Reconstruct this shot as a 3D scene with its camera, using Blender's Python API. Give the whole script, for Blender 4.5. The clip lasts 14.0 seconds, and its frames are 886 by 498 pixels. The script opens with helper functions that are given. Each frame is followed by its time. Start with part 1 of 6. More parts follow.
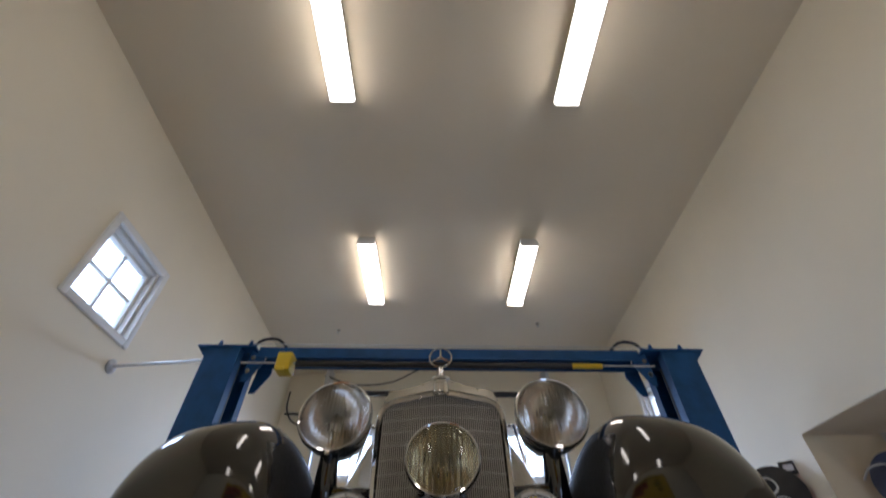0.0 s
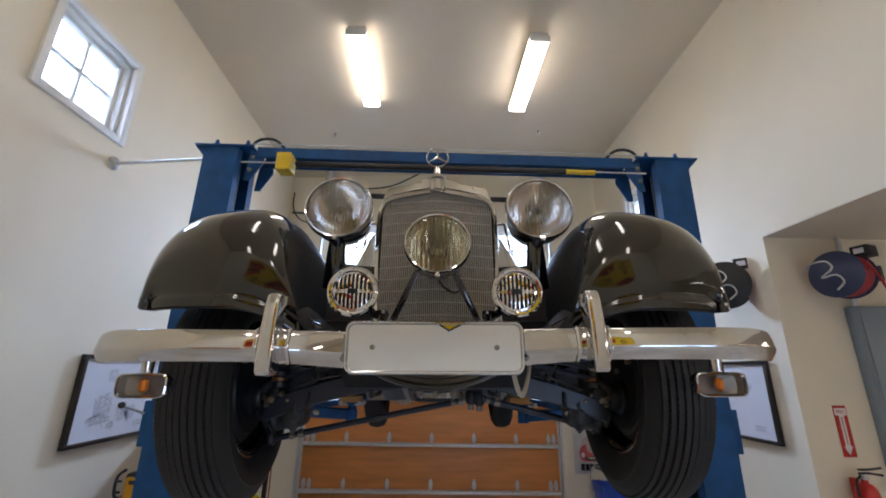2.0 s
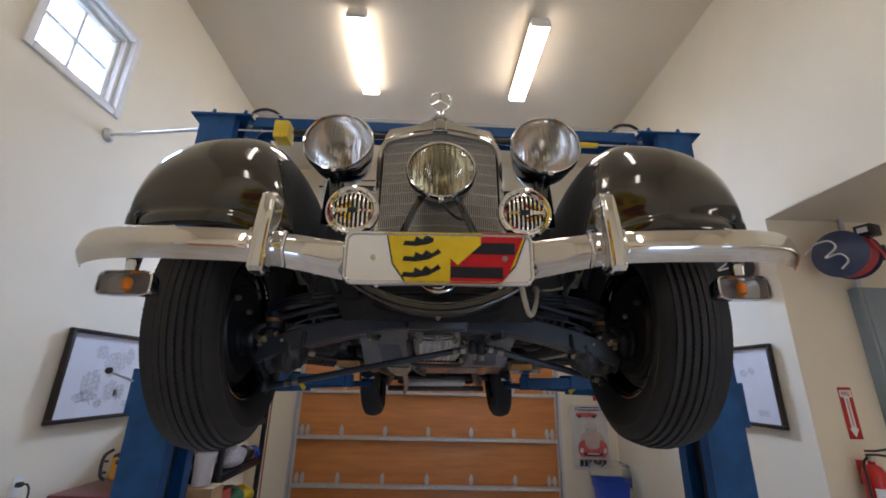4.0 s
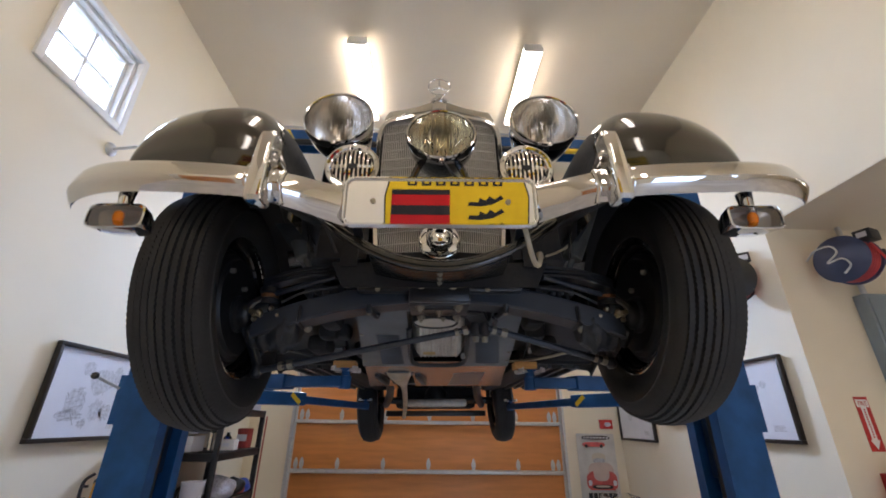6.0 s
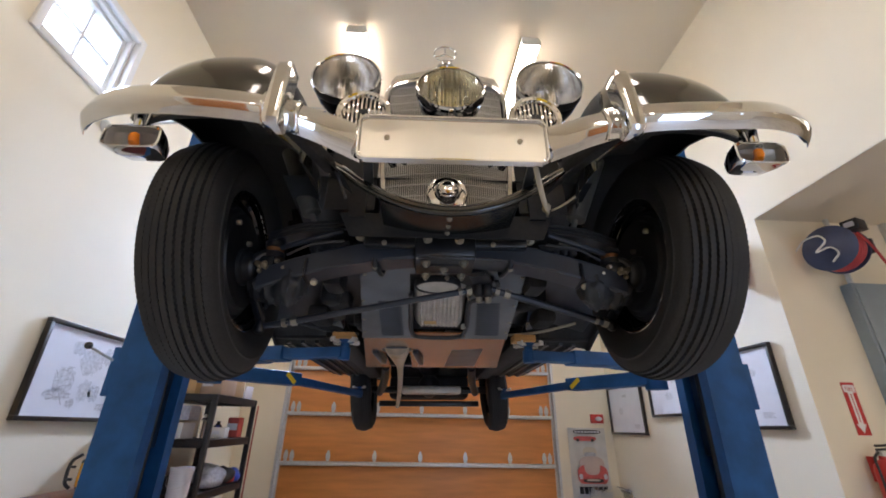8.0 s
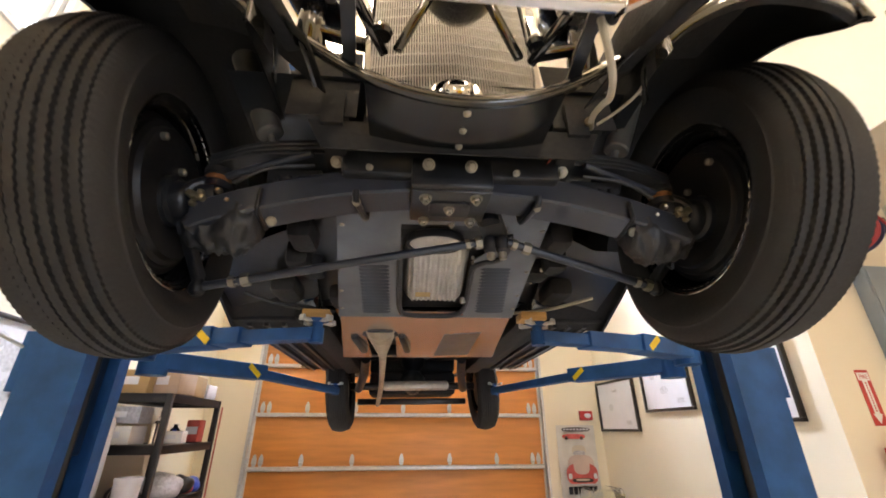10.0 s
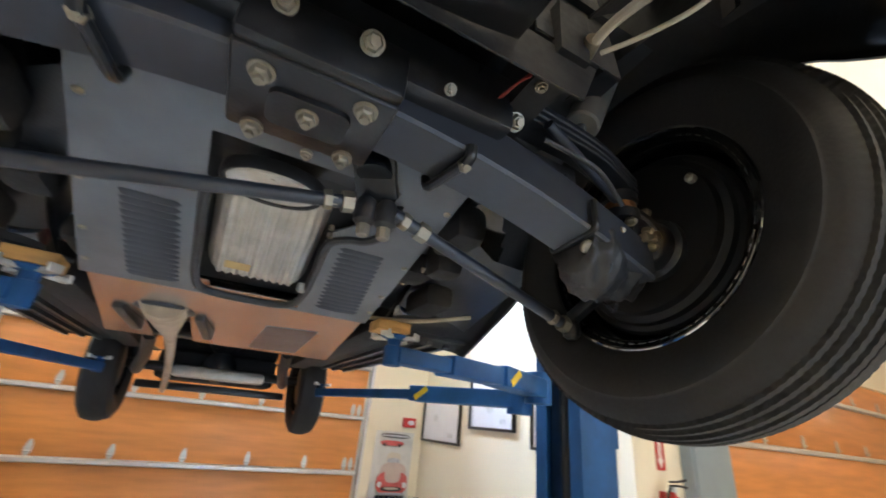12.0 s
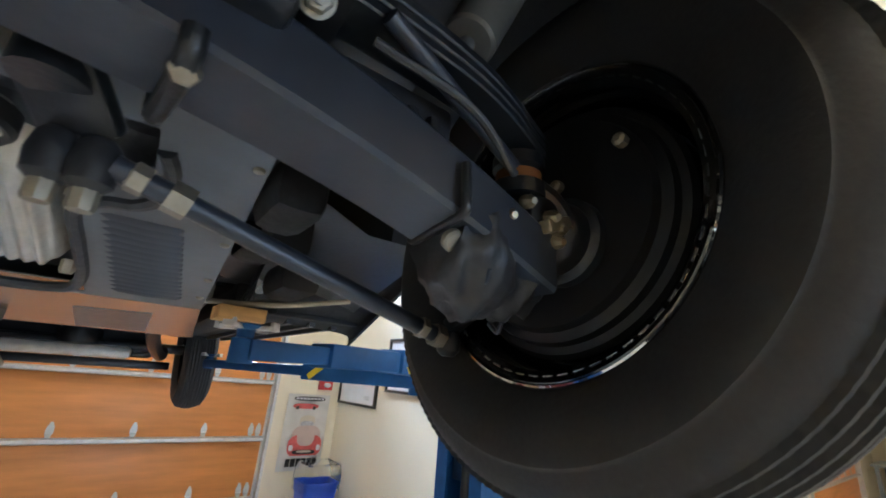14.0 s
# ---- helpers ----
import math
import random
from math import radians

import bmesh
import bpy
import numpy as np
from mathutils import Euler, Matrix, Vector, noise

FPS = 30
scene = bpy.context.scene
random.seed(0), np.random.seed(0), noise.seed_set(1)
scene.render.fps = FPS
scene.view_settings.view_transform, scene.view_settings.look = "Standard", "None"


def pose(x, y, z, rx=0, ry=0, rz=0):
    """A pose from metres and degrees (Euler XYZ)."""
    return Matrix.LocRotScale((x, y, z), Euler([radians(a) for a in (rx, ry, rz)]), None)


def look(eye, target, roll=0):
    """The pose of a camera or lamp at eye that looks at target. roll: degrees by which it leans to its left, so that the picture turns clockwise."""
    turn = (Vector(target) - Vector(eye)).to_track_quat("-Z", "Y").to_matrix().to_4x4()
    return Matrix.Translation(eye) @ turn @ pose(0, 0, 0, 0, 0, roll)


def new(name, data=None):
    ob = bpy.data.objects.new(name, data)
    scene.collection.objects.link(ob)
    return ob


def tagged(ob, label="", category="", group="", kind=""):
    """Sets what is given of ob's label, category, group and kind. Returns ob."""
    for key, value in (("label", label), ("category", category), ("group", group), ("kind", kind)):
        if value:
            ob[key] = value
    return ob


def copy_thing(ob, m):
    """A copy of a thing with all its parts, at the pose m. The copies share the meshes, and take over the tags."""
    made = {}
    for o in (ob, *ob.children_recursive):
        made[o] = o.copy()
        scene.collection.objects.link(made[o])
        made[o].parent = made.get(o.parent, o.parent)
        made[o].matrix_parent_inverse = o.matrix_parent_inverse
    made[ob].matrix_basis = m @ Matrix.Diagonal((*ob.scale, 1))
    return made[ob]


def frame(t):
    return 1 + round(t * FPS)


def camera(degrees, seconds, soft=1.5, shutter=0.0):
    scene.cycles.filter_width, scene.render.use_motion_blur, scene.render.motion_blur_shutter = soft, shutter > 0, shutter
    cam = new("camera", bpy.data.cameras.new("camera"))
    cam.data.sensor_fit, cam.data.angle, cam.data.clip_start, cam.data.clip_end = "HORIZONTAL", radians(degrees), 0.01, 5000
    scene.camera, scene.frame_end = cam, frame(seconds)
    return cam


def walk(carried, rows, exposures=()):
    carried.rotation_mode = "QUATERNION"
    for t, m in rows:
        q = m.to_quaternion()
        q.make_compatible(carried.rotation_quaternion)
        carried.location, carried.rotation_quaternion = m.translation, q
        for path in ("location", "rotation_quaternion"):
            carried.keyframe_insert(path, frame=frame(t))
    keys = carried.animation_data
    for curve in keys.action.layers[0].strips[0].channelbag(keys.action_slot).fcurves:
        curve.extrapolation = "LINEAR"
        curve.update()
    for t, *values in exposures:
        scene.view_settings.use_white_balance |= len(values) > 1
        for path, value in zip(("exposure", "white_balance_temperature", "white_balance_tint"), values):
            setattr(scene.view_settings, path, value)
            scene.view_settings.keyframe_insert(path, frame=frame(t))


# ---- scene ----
cam = camera(94.9, 14.0, 1.75, 0.5)
PATH = [
    (0, (-0.011, 0.429, 2.18), (0.011, 1.885, 3.551), 0.1),
    (0.5, (-0.008, 0.443, 2.169), (0.018, 2.08, 3.319), 0.1),
    (1, (-0.011, 0.433, 2.165), (0.03, 2.219, 3.064), 0.2),
    (1.5, (-0.009, 0.436, 2.151), (0.037, 2.309, 2.85), 0.6),
    (2, (-0.006, 0.436, 2.146), (0.042, 2.35, 2.723), 1.0),
    (2.5, (-0.004, 0.442, 2.118), (0.049, 2.369, 2.649), 1.2),
    (3, (-0.004, 0.471, 2.065), (0.05, 2.397, 2.601), 1.3),
    (3.5, (-0.011, 0.516, 2.007), (0.047, 2.434, 2.57), 1.3),
    (3.7, (-0.017, 0.536, 1.973), (0.045, 2.448, 2.554), 1.4),
    (6, (-0.019, 0.665, 1.726), (0.046, 2.503, 2.514), 0.7),
    (6.5, (-0.028, 0.688, 1.677), (0.045, 2.526, 2.463), 0.6),
    (7, (-0.037, 0.694, 1.643), (0.034, 2.526, 2.441), 0.4),
    (7.5, (-0.041, 0.703, 1.605), (0.036, 2.53, 2.416), 0.5),
    (8, (-0.063, 0.721, 1.576), (0.044, 2.548, 2.381), 1.0),
    (8.2, (-0.082, 0.725, 1.566), (0.047, 2.555, 2.363), 1.4),
    (10.3, (-0.103, 1.188, 1.554), (0.112, 3.002, 2.367), -0.1),
    (10.5, (-0.078, 1.236, 1.556), (0.125, 3.052, 2.368), 0.4),
    (11, (-0.014, 1.356, 1.568), (0.214, 3.167, 2.386), 2.4),
    (11.5, (0.01, 1.464, 1.657), (0.542, 3.202, 2.491), 4.1),
    (12, (-0.007, 1.547, 1.717), (0.84, 3.172, 2.519), 5.8),
    (12.5, (-0.007, 1.606, 1.758), (1.06, 3.134, 2.485), 6.5),
    (13, (0.053, 1.65, 1.797), (1.235, 3.112, 2.477), 6.5),
    (13.5, (0.154, 1.671, 1.838), (1.352, 3.137, 2.481), 5.7),
    (14, (0.242, 1.676, 1.876), (1.401, 3.18, 2.504), 4.7),
]
EXPOSURES = [(0, -0.84, 6050, 17), (1.0, -0.42, 6080, 17), (3.5, -0.20, 6200, 18), (6, 0.15, 6400, 19), (8.2, 0.45, 6500, 19), (10.3, 1.25, 8500, 19), (11.0, 1.32, 9500, 19), (12, 1.30, 6700, 11), (13, 1.2, 6250, 9), (14, 1.08, 6250, 9)]
walk(cam, [(t, look(eye, target, roll)) for t, eye, target, roll in PATH], EXPOSURES)

# ---- world and light ----
world = bpy.data.worlds.new("sky")
scene.world = world
world.use_nodes = True
wn = world.node_tree
sky = wn.nodes.new("ShaderNodeTexSky")
sky.sky_type, sky.sun_disc = "NISHITA", False
sky.sun_elevation, sky.sun_rotation = radians(45), radians(90)
wn.nodes["Background"].inputs[1].default_value = 0.12
wn.links.new(sky.outputs[0], wn.nodes["Background"].inputs[0])
sun = new("sun", bpy.data.lights.new("sun", "SUN"))
sun.data.energy, sun.data.angle, sun.data.color = 2.5, radians(0.6), (1.0, 0.95, 0.88)
sun.matrix_world = look((20, 1, 20), (0, 0, 0))


def window_light(name, eye, target, sx, sy, watts, colour):
    lamp = new(name, bpy.data.lights.new(name, "AREA"))
    lamp.data.shape, lamp.data.size, lamp.data.size_y = "RECTANGLE", sx, sy
    lamp.data.energy, lamp.data.color, lamp.data.spread = watts, colour, radians(130)
    lamp.matrix_world = look(eye, target)
    return lamp


SKY = (0.52, 0.71, 1.0)
window_light("daylight_west_window", (-2.90, 3.0475, 4.245), (-0.4, 3.0475, 2.4), 0.72, 0.72, 28, SKY)
window_light("daylight_east_window", (3.29, 5.68, 4.32), (0.4, 5.3, 2.2), 0.70, 0.66, 25, SKY)
window_light("daylight_north_window", (-1.35, 7.50, 4.25), (-1.7, 3.4, 1.0), 0.66, 0.66, 140, SKY).data.spread = radians(105)
window_light("daylight_north_window", (1.40, 7.50, 4.25), (1.8, 3.4, 1.0), 0.66, 0.66, 140, SKY).data.spread = radians(105)
window_light("daylight_doorway", (1.85, -2.50, 1.0), (-1.6, 5.0, 0.9), 1.2, 1.9, 28, SKY).data.spread = radians(170)


# ---- materials ----
def mat(name, colour, rough=0.5, metal=0.0, vary=0.12, scale=6.0, bump=0.0, bump_scale=60.0, coat=0.0, spec=0.5, stretch=(1, 1, 1), island=0.0):
    m = bpy.data.materials.new(name)
    m.use_nodes = True
    t = m.node_tree
    b = t.nodes["Principled BSDF"]
    b.inputs["Metallic"].default_value = metal
    b.inputs["Coat Weight"].default_value = coat
    b.inputs["Coat Roughness"].default_value = 0.04
    b.inputs["Specular IOR Level"].default_value = spec
    co = t.nodes.new("ShaderNodeTexCoord")
    mp = t.nodes.new("ShaderNodeMapping")
    mp.inputs["Scale"].default_value = stretch
    t.links.new(co.outputs["Object"], mp.inputs[0])
    big, fine = t.nodes.new("ShaderNodeTexNoise"), t.nodes.new("ShaderNodeTexNoise")
    big.inputs["Scale"].default_value, big.inputs["Detail"].default_value = scale, 5
    fine.inputs["Scale"].default_value, fine.inputs["Detail"].default_value = bump_scale, 3
    t.links.new(mp.outputs[0], big.inputs["Vector"])
    t.links.new(mp.outputs[0], fine.inputs["Vector"])
    ramp = t.nodes.new("ShaderNodeValToRGB")
    lo = [max(0.0, c * (1 - vary)) for c in colour]
    hi = [min(1.0, c * (1 + vary)) for c in colour]
    ramp.color_ramp.elements[0].position, ramp.color_ramp.elements[1].position = 0.3, 0.7
    ramp.color_ramp.elements[0].color, ramp.color_ramp.elements[1].color = (*lo, 1), (*hi, 1)
    t.links.new(big.outputs[0], ramp.inputs[0])
    last = ramp.outputs[0]
    if island:
        info, hsv, rng = t.nodes.new("ShaderNodeObjectInfo"), t.nodes.new("ShaderNodeHueSaturation"), t.nodes.new("ShaderNodeMapRange")
        rng.inputs["To Min"].default_value, rng.inputs["To Max"].default_value = 1 - island, 1 + island
        t.links.new(info.outputs["Random"], rng.inputs[0])
        t.links.new(rng.outputs[0], hsv.inputs["Value"])
        t.links.new(last, hsv.inputs["Color"])
        last = hsv.outputs[0]
    t.links.new(last, b.inputs["Base Color"])
    rr = t.nodes.new("ShaderNodeMapRange")
    rr.inputs["To Min"].default_value, rr.inputs["To Max"].default_value = max(0.0, rough * 0.8), min(1.0, rough * 1.2)
    t.links.new(fine.outputs[0], rr.inputs[0])
    t.links.new(rr.outputs[0], b.inputs["Roughness"])
    if bump:
        bp = t.nodes.new("ShaderNodeBump")
        bp.inputs["Strength"].default_value, bp.inputs["Distance"].default_value = bump, 0.004
        t.links.new(fine.outputs[0], bp.inputs["Height"])
        t.links.new(bp.outputs[0], b.inputs["Normal"])
    return m


def glow(name, colour, strength):
    m = bpy.data.materials.new(name)
    m.use_nodes = True
    b = m.node_tree.nodes["Principled BSDF"]
    b.inputs["Base Color"].default_value = (*colour, 1)
    b.inputs["Emission Color"].default_value = (*colour, 1)
    b.inputs["Emission Strength"].default_value = strength
    return m


def glass(name, colour=(1, 1, 1), rough=0.0, ior=1.45):
    m = bpy.data.materials.new(name)
    m.use_nodes = True
    b = m.node_tree.nodes["Principled BSDF"]
    b.inputs["Base Color"].default_value = (*colour, 1)
    b.inputs["Roughness"].default_value = rough
    b.inputs["IOR"].default_value = ior
    b.inputs["Transmission Weight"].default_value = 1.0
    return m


WALL = mat("cream_plaster", (0.80, 0.722, 0.56), 0.75, vary=0.03, scale=1.3, bump=0.12, bump_scale=90)
CEILING = mat("ceiling_plaster", (0.75, 0.665, 0.525), 0.8, vary=0.03, scale=1.0, bump=0.12, bump_scale=90)
FLOOR = mat("sealed_concrete", (0.62, 0.595, 0.55), 0.35, vary=0.15, scale=1.6, bump=0.05)
WHITE = mat("white_paint", (0.80, 0.79, 0.76), 0.4, vary=0.03)
BLUE = mat("blue_lift_paint", (0.008, 0.070, 0.21), 0.5, vary=0.25, scale=7, bump=0.06, spec=0.3)
BLUE_DARK = mat("dark_blue_steel", (0.008, 0.030, 0.085), 0.45, vary=0.3, scale=14, bump=0.06)
YELLOW = mat("yellow_paint", (0.72, 0.50, 0.02), 0.4, vary=0.1)
BLACK = mat("black_enamel", (0.006, 0.006, 0.006), 0.07, vary=0.2, coat=1.0)
PAINT = mat("dark_olive_grey_paint", (0.015, 0.0135, 0.010), 0.09, vary=0.06, scale=3, coat=0.75)
CHASSIS = mat("chassis_black", (0.011, 0.013, 0.016), 0.35, vary=0.35, scale=18, bump=0.12, bump_scale=120)
UNDERSEAL = mat("black_underseal", (0.008, 0.008, 0.0085), 0.7, vary=0.3, scale=10, bump=0.2, bump_scale=80)
CHASSIS_GREY = mat("dark_grey_steel", (0.032, 0.039, 0.052), 0.36, metal=0.2, vary=0.18, scale=8, bump=0.06)
TRAY = mat("grey_undertray_paint", (0.108, 0.120, 0.132), 0.34, metal=0.35, vary=0.26, scale=5, bump=0.04)
RUBBER = mat("tyre_rubber", (0.0175, 0.0168, 0.0165), 0.66, spec=0.45, vary=0.15, scale=12, bump=0.1, bump_scale=150)
BOOT = mat("rubber_boot", (0.020, 0.021, 0.023), 0.5, vary=0.25, scale=20, bump=0.3, bump_scale=60)
CHROME = mat("chrome", (0.66, 0.66, 0.66), 0.05, metal=1.0, vary=0.02)
MIRROR = mat("polished_plate", (0.78, 0.78, 0.79), 0.015, metal=1.0, vary=0.01)
ALU = mat("cast_aluminium", (0.46, 0.445, 0.405), 0.42, metal=0.55, vary=0.14, scale=22, bump=0.25, bump_scale=140)
BOLT = mat("zinc_bolt", (0.30, 0.28, 0.23), 0.55, metal=0.85, vary=0.2, scale=60)
BRASS = mat("yellow_zinc", (0.36, 0.31, 0.22), 0.35, metal=0.85, vary=0.2, scale=50)
GALV = mat("galvanised_steel", (0.58, 0.58, 0.57), 0.38, metal=0.45, vary=0.1, scale=25)
WOOD = mat("orange_veneer", (0.63, 0.235, 0.062), 0.38, vary=0.13, scale=3.0, bump=0.04, stretch=(0.6, 4, 5), island=0.07)
BLOCK = mat("pine_block", (0.50, 0.27, 0.09), 0.65, vary=0.2, scale=12, stretch=(1, 5, 5))
FRAME = mat("black_picture_frame", (0.022, 0.017, 0.014), 0.3, vary=0.2)
PAPER = mat("print_paper", (0.72, 0.73, 0.78), 0.5, vary=0.03, coat=0.12)
INK = mat("grey_ink", (0.45, 0.45, 0.48), 0.4, vary=0.25, scale=40)
INK_LIGHT = mat("pale_ink", (0.58, 0.59, 0.63), 0.4, vary=0.2, scale=40)
RED = mat("red_paint", (0.50, 0.025, 0.02), 0.3, vary=0.1)
RED_DULL = mat("dull_red_print", (0.55, 0.09, 0.08), 0.45, vary=0.2, scale=20)
PLASTIC = mat("black_plastic", (0.015, 0.015, 0.016), 0.42, vary=0.2, bump=0.05)
BLUE_PLASTIC = mat("blue_plastic", (0.02, 0.075, 0.48), 0.35, vary=0.08)
NAVY = mat("navy_enamel", (0.042, 0.056, 0.115), 0.45, vary=0.2)
HOSE_RED = mat("red_hose", (0.40, 0.035, 0.04), 0.45, vary=0.12)
GREY_PANEL = mat("blue_grey_panel", (0.24, 0.29, 0.32), 0.4, vary=0.06)
MILK = mat("milky_plastic", (0.66, 0.65, 0.68), 0.35, vary=0.05)
CARD = mat("cardboard", (0.42, 0.27, 0.13), 0.75, vary=0.12, scale=10)
AMBER = mat("amber_bulb", (0.75, 0.20, 0.01), 0.2, vary=0.1)
WIRE = mat("beige_sleeve", (0.42, 0.38, 0.30), 0.55, vary=0.15)
WIRE_RED = mat("red_wire", (0.26, 0.03, 0.02), 0.45)
TUBE = glow("fluorescent_diffuser", (1.0, 0.925, 0.79), 12.5)
LENS = glass("fluted_lens", (0.97, 0.97, 0.96), 0.04, 1.34)
LENS_YELLOW = glass("yellowed_lens", (0.93, 0.88, 0.68), 0.05, 1.42)
CLEAR = glass("clear_plastic", (0.95, 0.95, 0.95), 0.06, 1.2)
FROSTED = glass("ribbed_clear_lens", (0.90, 0.86, 0.80), 0.22, 1.2)
PANE = glass("window_glass", (0.97, 0.98, 1.0), 0.0, 1.45)
OUTSIDE = glow("overcast_daylight", (0.66, 0.82, 1.0), 2.0)
NICKEL = mat("dull_nickel", (0.50, 0.49, 0.46), 0.42, metal=0.9, vary=0.08, scale=30)
REFLECTOR = mat("silvered_reflector", (0.86, 0.84, 0.81), 0.16, metal=1.0, vary=0.12, scale=14)


# ---- mesh helpers ----
def grid(bm, rows, ring=False):
    """Quads between rows of points; ring joins each row's end to its start."""
    vs = [[bm.verts.new(p) for p in r] for r in rows]
    for a, b in zip(vs, vs[1:]):
        n = len(a)
        for i in range(n if ring else n - 1):
            j = (i + 1) % n
            bm.faces.new((a[i], a[j], b[j], b[i]))
    return vs


def lathe(bm, prof, m=Matrix(), seg=40, cap=True):
    """Turns (radius, height) round the local z axis of m."""
    rows = [[m @ Vector((r * math.cos(2 * math.pi * i / seg), r * math.sin(2 * math.pi * i / seg), h)) for i in range(seg)] for r, h in prof]
    vs = grid(bm, rows, True)
    if cap:
        bm.faces.new(vs[0][::-1])
        bm.faces.new(vs[-1])


def box(bm, x0, x1, y0, y1, z0, z1, bev=0.0, m=Matrix()):
    c = [bm.verts.new(m @ Vector(p)) for p in ((x0, y0, z0), (x1, y0, z0), (x1, y1, z0), (x0, y1, z0), (x0, y0, z1), (x1, y0, z1), (x1, y1, z1), (x0, y1, z1))]
    fs = [bm.faces.new([c[i] for i in f]) for f in ((3, 2, 1, 0), (4, 5, 6, 7), (0, 1, 5, 4), (1, 2, 6, 5), (2, 3, 7, 6), (3, 0, 4, 7))]
    if bev:
        es = list({e for f in fs for e in f.edges})
        bmesh.ops.bevel(bm, geom=es, offset=bev, segments=2, affect="EDGES", profile=0.5)


def axis_to(a, b):
    """A frame at a whose z axis points to b, and the distance."""
    a, b = Vector(a), Vector(b)
    d = b - a
    return Matrix.Translation(a) @ d.to_track_quat("Z", "Y").to_matrix().to_4x4(), d.length


def rod(bm, a, b, r, r2=None, seg=14):
    m, n = axis_to(a, b)
    lathe(bm, [(r, 0), (r if r2 is None else r2, n)], m, seg)


def bar(bm, a, b, w, h, bev=0.0, up=(0, 0, 1)):
    """A straight bar from a to b, w across and h high."""
    a, b = Vector(a), Vector(b)
    d = (b - a).normalized()
    s = d.cross(Vector(up)).normalized()
    u = s.cross(d)
    m = Matrix((s, d, u)).transposed().to_4x4()
    m.translation = a
    box(bm, -w / 2, w / 2, 0, (b - a).length, -h / 2, h / 2, bev, m)


def smooth_path(pts, n=8):
    """Points along a Catmull-Rom curve through pts."""
    p = [Vector(q) for q in pts]
    p = [2 * p[0] - p[1], *p, 2 * p[-1] - p[-2]]
    out = []
    for i in range(1, len(p) - 2):
        for k in range(n):
            t = k / n
            out.append(0.5 * (2 * p[i] + (p[i + 1] - p[i - 1]) * t + (2 * p[i - 1] - 5 * p[i] + 4 * p[i + 1] - p[i + 2]) * t * t + (3 * p[i] - p[i - 1] - 3 * p[i + 1] + p[i + 2]) * t ** 3))
    return out + [p[-2]]


def tube(bm, pts, r, seg=10, n=8):
    path = smooth_path(pts, n) if len(pts) > 2 else [Vector(p) for p in pts]
    rows, side = [], None
    for i, p in enumerate(path):
        d = (path[min(i + 1, len(path) - 1)] - path[max(i - 1, 0)]).normalized()
        if side is None:
            side = d.orthogonal().normalized()
        side = (side - d * side.dot(d)).normalized()
        up = d.cross(side)
        rad = r(i / max(1, len(path) - 1)) if callable(r) else r
        rows.append([p + rad * (side * math.cos(2 * math.pi * k / seg) + up * math.sin(2 * math.pi * k / seg)) for k in range(seg)])
    vs = grid(bm, rows, True)
    bm.faces.new(vs[0][::-1])
    bm.faces.new(vs[-1])


def bolt(bm, p, d, r=0.012, washer=True):
    """A hexagon head with its washer, standing out along d."""
    m, _ = axis_to(p, Vector(p) + Vector(d))
    if washer:
        lathe(bm, [(r * 1.30, -0.002), (r * 1.30, 0.003), (r * 1.0, 0.003)], m, 20)
    lathe(bm, [(r, 0), (r, r * 0.9), (r * 0.8, r * 1.1)], m, 6)
    lathe(bm, [(r * 0.5, r), (r * 0.5, r * 1.6)], m, 10)


def solid(bm, t):
    """Gives an open sheet a thickness t."""
    bmesh.ops.recalc_face_normals(bm, faces=bm.faces[:])
    bmesh.ops.solidify(bm, geom=bm.faces[:], thickness=t)


def mesh(name, bm, material, sharp=35):
    bmesh.ops.recalc_face_normals(bm, faces=bm.faces[:])
    me = bpy.data.meshes.new(name)
    bm.to_mesh(me)
    bm.free()
    for p in me.polygons:
        p.use_smooth = True
    me.set_sharp_from_angle(angle=radians(sharp))
    me.materials.append(material)
    return me


def part(name, bm, material, parent, label="", sharp=35):
    ob = new(name, mesh(name, bm, material, sharp))
    ob.parent = parent
    return tagged(ob, label)


def thing(name, m, label, category, group="", kind=""):
    ob = new(name)
    ob.empty_display_size = 0.1
    ob.matrix_world = m
    return tagged(ob, label, category, group, kind)


def single(name, bm, material, label, category, group="", kind="", m=Matrix(), sharp=35):
    ob = new(name, mesh(name, bm, material, sharp))
    ob.matrix_world = m
    return tagged(ob, label, category, group, kind)


B = bmesh.new
lerp = lambda a, b, f: a + (b - a) * f
T = Matrix.Translation


# ---- room ----
XL, XR, YB, YF, YW, ZW = -2.57, 2.90, 7.20, -2.35, 3.76, 3.33
X2 = 17.0


def ceiling_z(x, y):
    return 5.68 + 0.055 * x - 0.02 * (y - 3.5)


